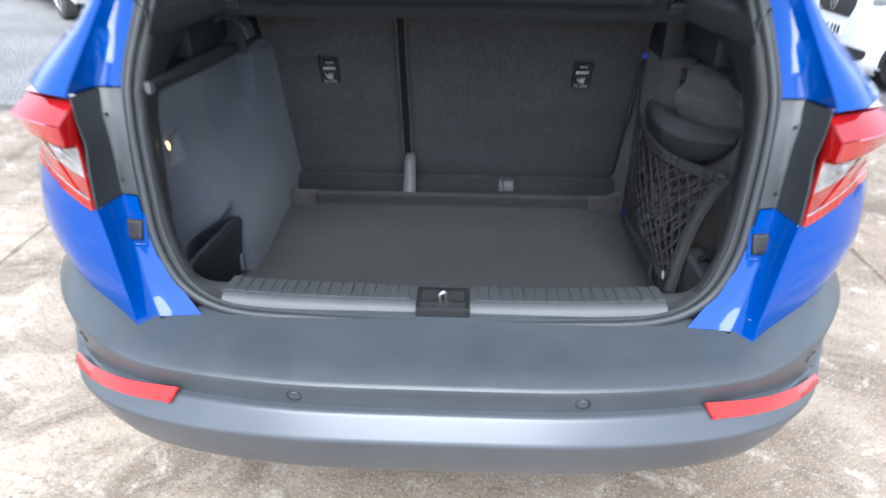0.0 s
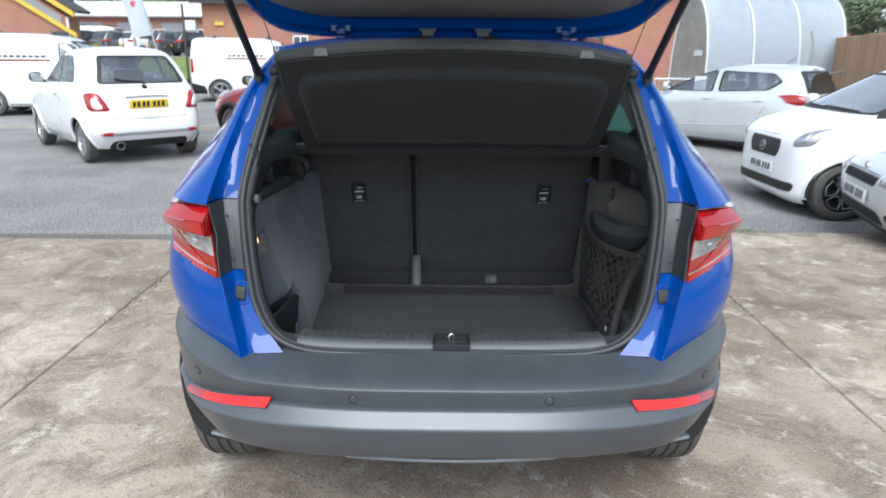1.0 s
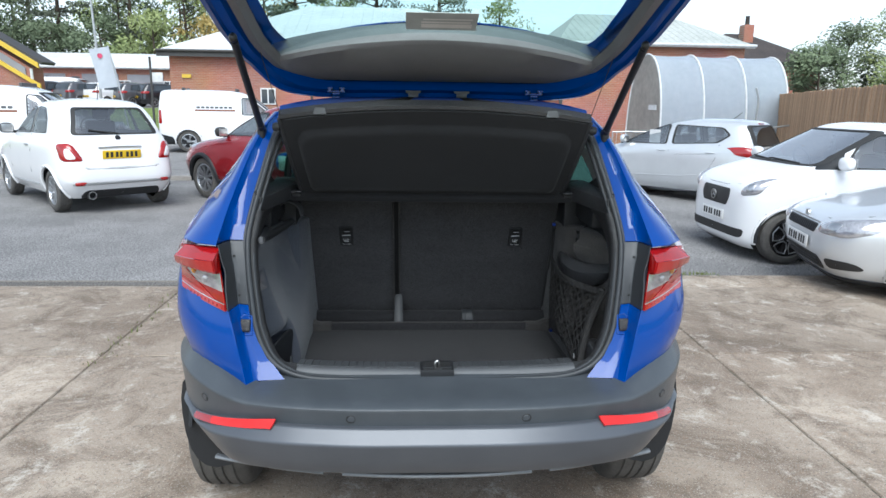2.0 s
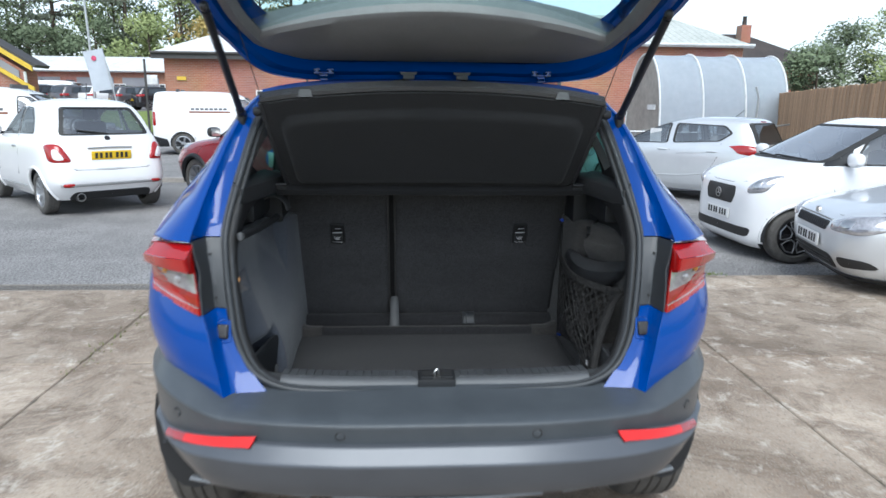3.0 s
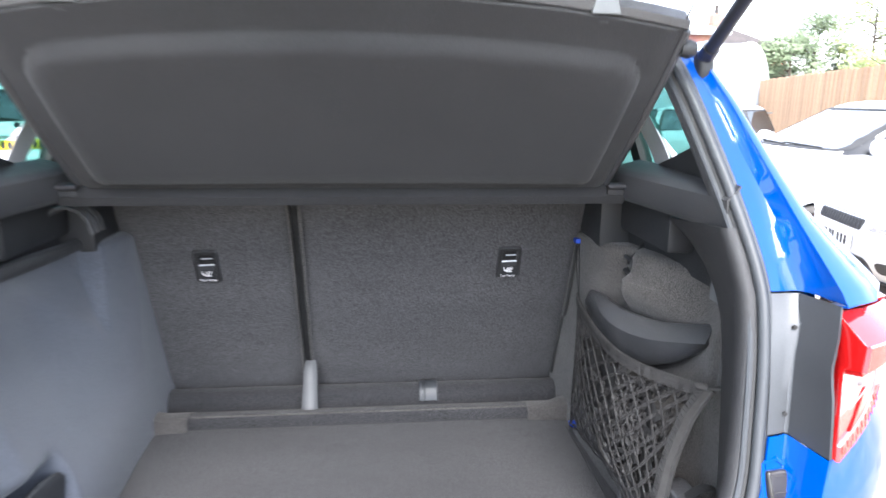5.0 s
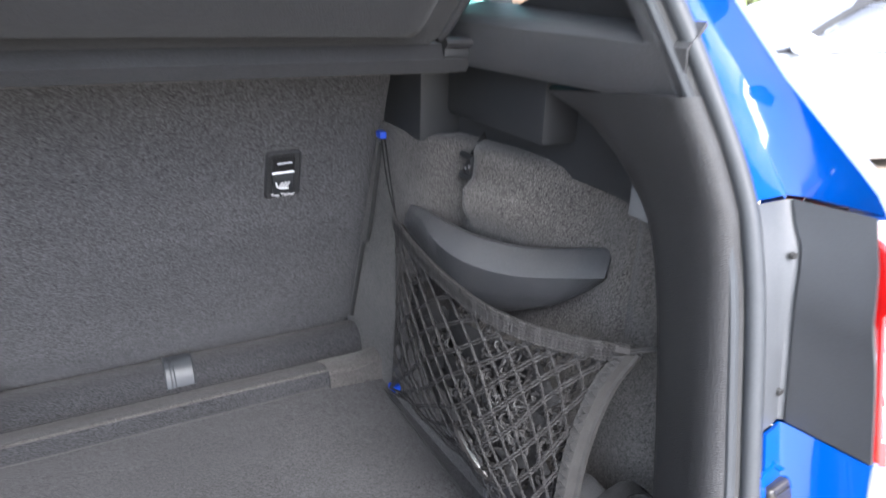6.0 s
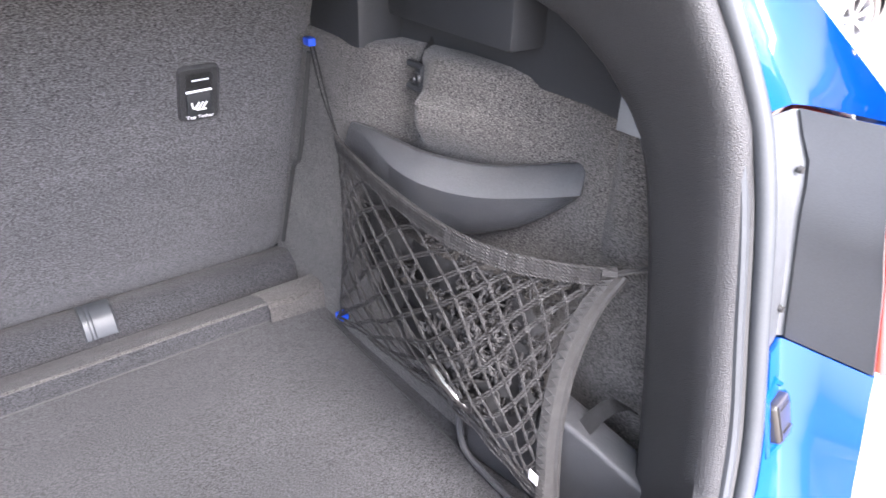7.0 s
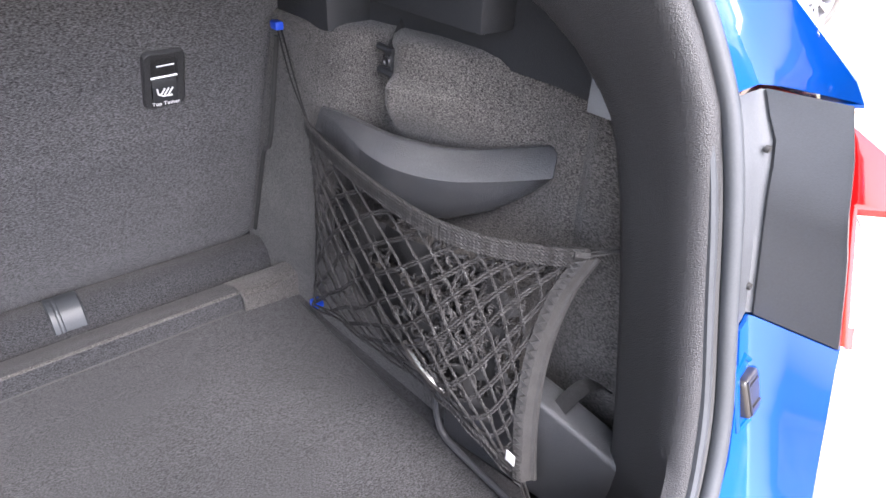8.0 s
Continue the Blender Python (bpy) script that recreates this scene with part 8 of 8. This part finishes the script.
FRAME = material("white_frame", (0.7, 0.7, 0.7), 0.5)
GREYWALL = material("grey_cladding", (0.27, 0.27, 0.29), 0.6, 0, (0.23, 0.23, 0.25), 1)


def window(parent, x, y, z, w, h):
    wn_ = part("window", box(x - w / 2, x + w / 2, y - 0.05, y + 0.05, z, z + h, 0.01), FRAME, parent)
    part("pane", box(x - w / 2 + 0.06, x - 0.03, y - 0.06, y - 0.04, z + 0.06, z + h - 0.06), DARKGLASS, wn_)
    part("pane", box(x + 0.03, x + w / 2 - 0.06, y - 0.06, y - 0.04, z + 0.06, z + h - 0.06), DARKGLASS, wn_)


def building(name, label, x0, x1, y0, y1, eave, ridge, roof_mat, hip=0.0, over=0.35, wall_mat=None, panels=24, edge=None):
    """A walled building with a ridge along x; hip: how far the roof's ends slope in."""
    b = thing(name, label, "building")
    wall_mat = wall_mat or BRICK
    bm = box(x0, x1, y0, y1, -0.3, eave)
    part("wall", bm, wall_mat, b, smooth=False)
    ym = (y0 + y1) / 2
    bm = bmesh.new()
    c = [Vector(p) for p in ((x0 - over, y0 - over, eave), (x1 + over, y0 - over, eave), (x1 + over, y1 + over, eave), (x0 - over, y1 + over, eave))]
    r0, r1 = Vector((x0 - over + hip, ym, ridge)), Vector((x1 + over - hip, ym, ridge))
    v = [bm.verts.new(p) for p in (*c, r0, r1)]
    for f in ((0, 1, 5, 4), (2, 3, 4, 5), (1, 2, 5), (3, 0, 4), (3, 2, 1, 0)):
        bm.faces.new([v[i] for i in f])
    bmesh.ops.recalc_face_normals(bm, faces=bm.faces)
    roof_ = part("roof", bm, roof_mat, b, smooth=False)
    for k in range(panels + 1 if panels else 0):
        f = k / panels
        a = c[0].lerp(c[1], f)
        d = Vector((min(max(a.x, r0.x), r1.x), ym, ridge)) if hip == 0 else None
        if hip:
            fx = a.x
            g_ = min(1, min((fx - c[0].x) / hip, (c[1].x - fx) / hip))
            d = Vector((fx, c[0].y + (ym - c[0].y) * g_, eave + (ridge - eave) * g_))
        if (d - a).length > 0.3:
            part("seam", tube([a + Vector((0, 0, 0.0)), d + Vector((0, 0, 0.0))], 0.022, 4), roof_mat, roof_)
    part("fascia", box(x0 - over, x1 + over, y0 - over - 0.03, y0 - over, eave - (0.28 if edge is None else 0.12), eave + 0.02), edge or FASCIA, b)
    part("gutter", tube([(x0 - over, y0 - over - 0.08, eave - 0.02), (x1 + over, y0 - over - 0.08, eave - 0.02)], 0.06, 8), edge or FASCIA, b)
    return b


b = building("workshop", "single-storey red brick workshop with a pale hipped sheet roof", -11.0, 6.0, 30, 42, 3.70, 6.5, METAL_ROOF, hip=6.0, over=0.4, panels=34)
window(b, -6.6, 30.0, 1.35, 0.7, 0.75)
window(b, -2.0, 30.0, 1.2, 1.6, 1.0)
window(b, 2.5, 30.0, 1.2, 1.6, 1.0)
part("downpipe", tube([(-4.6, 29.95, 0), (-4.6, 29.95, 3.5)], 0.05, 8), FASCIA, b)
part("wall_sign", box(-10.45, -10.05, 29.93, 29.98, 2.5, 2.66), YELLOW, b)
b = building("workshop", "red brick workshop wing with a weathered sheet roof", 6.4, 14.3, 27, 37, 4.12, 5.9, GREEN_ROOF, hip=2.0, over=0.3, panels=26, edge=METAL_ROOF)
part("blue_panel", box(6.35, 6.5, 26.96, 27.0, 0, 3.4), FASCIA, b)
b = building("long_shed", "long low brick shed with a pale sheet roof", -27, -15.2, 45.6, 55.6, 3.55, 4.75, METAL_ROOF, panels=20, edge=FRAME)
for x in (-24.5, -21, -18):
    part("shutter", box(x - 1.2, x + 1.2, 45.54, 45.62, 0, 3.1), GREYWALL, b)
for x in (-26.0, -22.8, -19.4, -16.4):
    window(b, x, 45.58, 1.9, 0.8, 0.8)
b = thing("gabled_hall", "brick hall with yellow barge boards on its gable", "building")
gx, gz0, gz1 = -24.6, 2.95, 6.6
bm = slab([(-30.0, 33, -0.3), (-18.8, 33, -0.3), (-18.8, 33, gz0), (gx, 33, gz1), (-30.0, 33, gz0)], (0, 1.2, 0))
part("wall", bm, BRICK, b, smooth=False)
for dz, w in ((0.12, 0.16), (-0.85, 0.13)):
    part("barge_board", slab([(-18.3, 32.8, gz0 - 0.15 + dz), (-18.3, 32.8, gz0 - 0.15 + dz + w * 1.6), (gx, 32.8, gz1 + dz + w * 1.6 + 0.1), (gx, 32.8, gz1 + dz + 0.1)], (0, 0.12, 0)), YELLOW, b, smooth=False)
part("roof", slab([(-18.2, 32.85, gz0 + 0.15), (gx, 32.85, gz1 + 0.3), (gx, 32.85, gz1 + 0.45), (-18.1, 32.85, gz0 + 0.27)], (0, 1.3, 0)), FASCIA, b, smooth=False)
part("roof", slab([(-30.6, 32.85, gz0 + 0.0), (gx, 32.85, gz1 + 0.3), (gx, 32.85, gz1 + 0.45), (-30.7, 32.85, gz0 + 0.15)], (0, 1.3, 0)), FASCIA, b, smooth=False)
part("infill", slab([(-19.0, 32.93, gz0 + 0.0), (gx, 32.93, gz1 - 0.05), (gx, 32.93, gz1 - 0.8), (-19.0, 32.93, gz0 - 0.6)], (0, 0.05, 0)), GREYWALL, b, smooth=False)
window(b, -19.6, 33.0, 1.2, 0.5, 0.6)
window(b, -21.3, 33.0, 1.2, 0.6, 0.6)
part("downpipe", tube([(-18.7, 32.9, 0), (-18.7, 32.9, 2.9)], 0.07, 8), FRAME, b)
b = building("house", "brick house with a dark tiled roof and a chimney", 19.5, 27.5, 43, 51, 4.5, 6.7, TILE, hip=3.6, over=0.4, panels=0)
ch = part("chimney", box(23.4, 24.1, 45.6, 46.4, 5.2, 7.2, 0.03), BRICK, b)
part("chimney_pot", lathe([(0.16, 0), (0.13, 0.55), (0.16, 0.6), (0.1, 0.6)], "z", 14, m=Matrix.Translation((23.75, 46, 7.2))), TILE, ch)

# polytunnel
FILM = material("polythene_film", (0.66, 0.72, 0.78), 0.2, 0, (0.60, 0.66, 0.72), 0.4, 0.05, 5, transmission=0.6, ior=1.15)
FILM_OLD = material("polythene_door", (0.42, 0.40, 0.36), 0.4, 0, (0.33, 0.31, 0.28), 1.0, 0.15, 6, transmission=0.3, ior=1.2)
GALV = material("galvanised_tube", (0.5, 0.51, 0.52), 0.4, 0.7, (0.42, 0.43, 0.44), 8)
pt = thing("polytunnel", "polythene-covered hoop tunnel standing on the car park", "polytunnel", m=heading(9.45, 19.5, -6, -0.15))


def hoop(x, grow=0.0, n=20):
    return [(x, -1.2 * math.cos(a) * (1 + grow), (3.28 + grow) * max(0, math.sin(a)) ** 0.62) for a in [math.pi * k / n for k in range(n + 1)]]


rows = []
for i in range(25):
    x = -2.1 + 4.2 * i / 24
    sag = 0.03 * math.sin(math.pi * ((i / 24 * 3) % 1))
    rows.append([(p[0], p[1] * (1 - sag * 0.5), p[2] * (1 - sag * 0.4) + 0.012 * noise.noise(Vector((x * 3, p[1] * 2, p[2] * 2)))) for p in hoop(x)])
part("film_cover", grid(rows, thick=0.004), FILM, pt)
for x in (-2.1, 2.1):
    bm = bmesh.new()
    bm.faces.new([bm.verts.new(p) for p in hoop(x)])
    part("end_sheet", bm, FILM_OLD, pt)
for x in (-2.1, -0.7, 0.7, 2.1):
    part("hoop", tube(hoop(x, 0.012), 0.03, 8), FRAME, pt)
part("base_rail", tube([(-2.1, -1.2, 0.05), (2.1, -1.2, 0.05)], 0.03, 6), GALV, pt)
part("end_notice", box(-2.14, -2.12, -0.9, -0.4, 1.6, 1.75), WHITE_PRINT, pt)
for n, (bx, by) in enumerate(((5.9, 15.6), (7.2, 15.2))):
    br = thing("crowd_barrier", "galvanised tubular crowd barrier before the polytunnel", "barrier", "crowd barriers", m=heading(bx, by, 8, -0.16))
    part("barrier_frame", tube(smooth_path([(-0.6, 0, 0.1), (-0.6, 0, 0.95), (-0.5, 0, 1.05), (0.5, 0, 1.05), (0.6, 0, 0.95), (0.6, 0, 0.1)], 3), 0.02, 8), GALV, br)
    for k in range(9):
        part("barrier_bar", tube([(-0.5 + 0.125 * k, 0, 0.2), (-0.5 + 0.125 * k, 0, 1.04)], 0.008, 6), GALV, br)
    part("barrier_rail", tube([(-0.6, 0, 0.2), (0.6, 0, 0.2)], 0.015, 6), GALV, br)
    for sx in (-0.45, 0.45):
        part("barrier_foot", tube([(sx, -0.25, 0.02), (sx, 0.25, 0.02)], 0.02, 6), GALV, br)
part_post = thing("rail", "leaning steel handrail beside the polytunnel", "rail", m=heading(10.5, 16.6, 0, -0.2))
part("post", tube([(-0.9, 0, 0), (-0.85, 0, 2.0), (-0.95, 0.0, 2.3)], 0.03, 8), GALV, part_post)
part("hand_rail", tube([(-0.9, 0, 1.15), (0.2, 0, 1.3), (1.1, 0, 1.32), (1.12, 0, 0.0)], 0.025, 8), GALV, part_post)

# wooden fence
WOOD = material("fence_board", (0.46, 0.30, 0.18), 0.85, 0, (0.34, 0.22, 0.135), 2.0, 0.25, 40, 0.3, 60, stretch=(6, 6, 0.6), piece=0.16)
fence = thing("fence", "brown close-board wooden fence behind the parked cars", "fence")
fa, fb = Vector((12.45, 21.4, -0.2)), Vector((7.35, 7.9, -0.2))
fd = (fb - fa).normalized()
board = bmesh.new()
box(-0.07, 0.07, -0.012, 0.012, 0, 2.18, 0.003, board, seg=1)
bme = bpy.data.meshes.new("fence_board")
board.to_mesh(bme)
board.free()
bme.materials.append(WOOD)
rng = random.Random(3)
nb_ = int((fb - fa).length / 0.135)
yaw = math.atan2(fd.y, fd.x)
for k in range(nb_):
    p = fa + fd * (0.135 * k)
    o = new("board", bme)
    o.parent = fence
    o.matrix_basis = Matrix.Translation(p + Vector((0, 0, rng.uniform(-0.015, 0.015)))) @ Matrix.Rotation(yaw, 4, "Z") @ Matrix.Translation((0, 0.012 * (k % 2), 0))
for z in (0.4, 1.5):
    part("rail", tube([fa + Vector((0.06, 0.03, z)), fb + Vector((0.06, 0.03, z))], 0.04, 4), WOOD, fence)
for k in range(6):
    p = fa.lerp(fb, k / 5) + Vector((0.1, 0.04, 0))
    part("post", box(p.x - 0.05, p.x + 0.05, p.y - 0.05, p.y + 0.05, p.z, p.z + 2.0, 0.008), WOOD, fence)

# flags, posts and mast
flag = thing("feather_flag", "pale grey feather flag with a pink mark on its pole", "flag", m=heading(-12.2, 26.5, 0))
FLAGCLOTH = material("flag_cloth", (0.5, 0.53, 0.57), 0.8, 0, (0.44, 0.47, 0.52), 2)
PINK = material("flag_mark", (0.6, 0.08, 0.16), 0.8)
part("pole", tube([(0.62, 0, 0), (0.42, 0, 1.5), (0.02, 0, 3.6)], 0.03, 8), GALV, flag)
fr = [[(-0.75 + 0.32 * g_ + 0.8 * f, 0.05 * math.sin(f * 5 + g_ * 4), 3.45 - 1.55 * g_ + 0.12 * f) for f in [k / 6 for k in range(7)]] for g_ in [k / 10 for k in range(11)]]
cl = part("cloth", grid(fr, thick=0.006), FLAGCLOTH, flag)
part("cloth_mark", lathe([(0, -0.05), (0.1, -0.05), (0.1, -0.06)], "y", 16, m=Matrix.Translation((-0.3, 0, 3.2))), PINK, cl)
lamp_post = thing("street_lamp", "tall thin grey lamp column over the car park", "street lamp", m=heading(-13.3, 28.0, 0))
part("column", tube([(0, 0, 0), (0, 0, 4.0), (-0.1, 0, 7.2)], 0.06, 10, r_end=0.035), GALV, lamp_post)
part("lantern", blob((0.3, 0.12, 0.08), Matrix.Translation((-0.35, 0, 7.25))), GALV, lamp_post)
sign_ = thing("sign_post", "small blue and white sign on a dark post", "sign", m=heading(-11.2, 28.2, 0, 0.2))
part("post", tube([(0, 0, -0.2), (0, 0, 3.1)], 0.05, 8), FASCIA, sign_)
part("board", box(0.06, 0.5, -0.02, 0.02, 2.05, 2.45, 0.01), FRAME, sign_)
mast = thing("lattice_mast", "thin steel lattice mast above the far trees", "mast", m=heading(-33, 78, 0))
for sx, sy in ((-0.5, -0.5), (0.5, -0.5), (0, 0.5)):
    part("leg", tube([(sx, sy, 0), (sx * 0.6, sy * 0.6, 18)], 0.07, 6), GALV, mast)
for k in range(18):
    part("brace", tube([(-0.5 + 0.01 * k, -0.5, k), (0.5 - 0.01 * k, -0.5, k + 1)], 0.04, 4), GALV, mast)

# ---- trees ----
# leaf colours are lightened and greyed to hold the distant haze
HAZED_LEAF_MATS = [material("leaf_dark_green", (0.161, 0.203, 0.112), 0.7, 0, (0.112, 0.147, 0.084), 0.8, piece=0.2), material("leaf_green", (0.308, 0.350, 0.140), 0.7, 0, (0.196, 0.245, 0.098), 0.8, piece=0.2),
             material("leaf_autumn", (0.420, 0.308, 0.098), 0.7, 0, (0.280, 0.224, 0.084), 0.8, piece=0.2), material("pine_needles", (0.175, 0.196, 0.140), 0.75, 0, (0.119, 0.140, 0.105), 0.8, piece=0.2)]
BARK = material("bark", (0.10, 0.075, 0.055), 0.95, 0, (0.06, 0.048, 0.038), 3, 0.3, 20)


def leaf_cloud(bm, centre_, radius, count, size, rng, flat=1.0):
    for _ in range(count):
        d = Vector((rng.gauss(0, 1), rng.gauss(0, 1), rng.gauss(0, 1) * flat))
        d = d.normalized() * radius * rng.random() ** 0.4
        p = centre_ + Vector((d.x, d.y, d.z * flat))
        a = Vector((rng.uniform(-1, 1), rng.uniform(-1, 1), rng.uniform(-1, 1))).normalized() * size * rng.uniform(0.6, 1.4)
        b_ = a.orthogonal().normalized() * size * rng.uniform(0.3, 0.7)
        bm.faces.new([bm.verts.new(q) for q in (p - a, p + b_, p + a, p - b_)])


def tree(x, y, h, crown, mat, seed, pine=False, label="", clumps=30, leaves=110, size=0.16, base=-0.3):
    rng = random.Random(seed)
    t = thing("tree", label or "leafy tree behind the car park", "tree", "trees", m=Matrix.Translation((x, y, base)))
    lean = Vector((rng.uniform(-0.4, 0.4), rng.uniform(-0.4, 0.4), 0))
    trunk = tube([lean * f ** 2 + Vector((0, 0, h * f)) for f in (0, 0.2, 0.4, 0.6, 0.8, 0.97)], h * 0.022, 8, r_end=0.03)
    bm = bmesh.new()
    for k in range(clumps):
        f = rng.uniform(0.42 if pine else 0.25, 1.0)
        prof = (1.05 - f) * 1.1 + 0.25 if pine else math.sin(math.pi * min(1, (f - 0.1) / 0.95)) ** 0.6
        a = rng.uniform(0, 6.28)
        r_ = crown * prof * rng.uniform(0.35, 1.0)
        c = lean * f ** 2 + Vector((math.cos(a) * r_, math.sin(a) * r_, h * f))
        tube([lean * f ** 2 + Vector((0, 0, h * f - r_ * (0.15 if pine else 0.5))), c], 0.05 * h / 10, 5, trunk, r_end=0.015)
        leaf_cloud(bm, c, crown * (0.30 if pine else 0.34) * rng.uniform(0.7, 1.3), leaves, size, rng, 0.42 if pine else 0.8)
    part("trunk", trunk, BARK, t)
    part("crown", bm, mat, t, smooth=False)


KINDS = ["dark bushy tree behind the sheds", "green broadleaf tree behind the sheds", "tree turning autumn yellow behind the sheds"]
for k, (x, y, h, c) in enumerate([(-40, 62, 15, 4.2), (-36, 66, 17, 4.5), (-30.5, 60, 16, 4.2), (-24.5, 60, 16, 3.6), (-10.5, 62, 16, 3.6), (-3, 62, 16.5, 4.0), (2.5, 60, 16.5, 4), (-46, 60, 14, 4)]):
    tree(x, y, h, c, HAZED_LEAF_MATS[3], 20 + k, True, "tall dark pine behind the sheds")
for k, (x, y, h, c, m_) in enumerate([(-27, 64, 12.5, 4.0, 0), (-33, 58, 12.5, 3.6, 0), (-22, 66, 12.5, 4.0, 0), (-19.5, 60, 12, 3.6, 1), (-17.0, 62, 13, 4.2, 2), (-13.5, 64, 13.5, 4.0, 2), (-7, 66, 12, 4, 1), (-29, 68, 12, 5, 1), (-21, 56, 8.5, 3.0, 1), (-25.5, 57, 8.0, 3.2, 0), (-29.5, 56, 8.0, 3.0, 0), (-15.5, 57, 8.5, 3.0, 2), (-36, 57, 9.0, 3.4, 0), (-41, 58, 9, 3.4, 0), (8, 62, 11, 4, 1), (-51, 62, 12, 4, 0)]):
    tree(x, y, h, c, HAZED_LEAF_MATS[m_], 40 + k, False, KINDS[m_])
for k, (x, y, h, c, m_) in enumerate([(24.5, 36, 6.4, 2.4, 0), (27.5, 35, 7.2, 2.6, 1), (30.5, 34, 8.2, 2.8, 1), (26, 31, 5.2, 2.2, 1), (29, 30.5, 5.6, 2.4, 1), (33, 32, 8.0, 3.0, 2), (22.2, 34, 5.0, 1.9, 0), (31.5, 27, 6.0, 2.4, 1), (36, 29, 8.0, 3, 1), (33.5, 23, 6.5, 2.6, 1), (36, 18, 6.5, 2.8, 1)]):
    tree(x, y, h, c, HAZED_LEAF_MATS[m_], 70 + k, False, "bushy green tree behind the wooden fence", clumps=40, leaves=150, size=0.105)
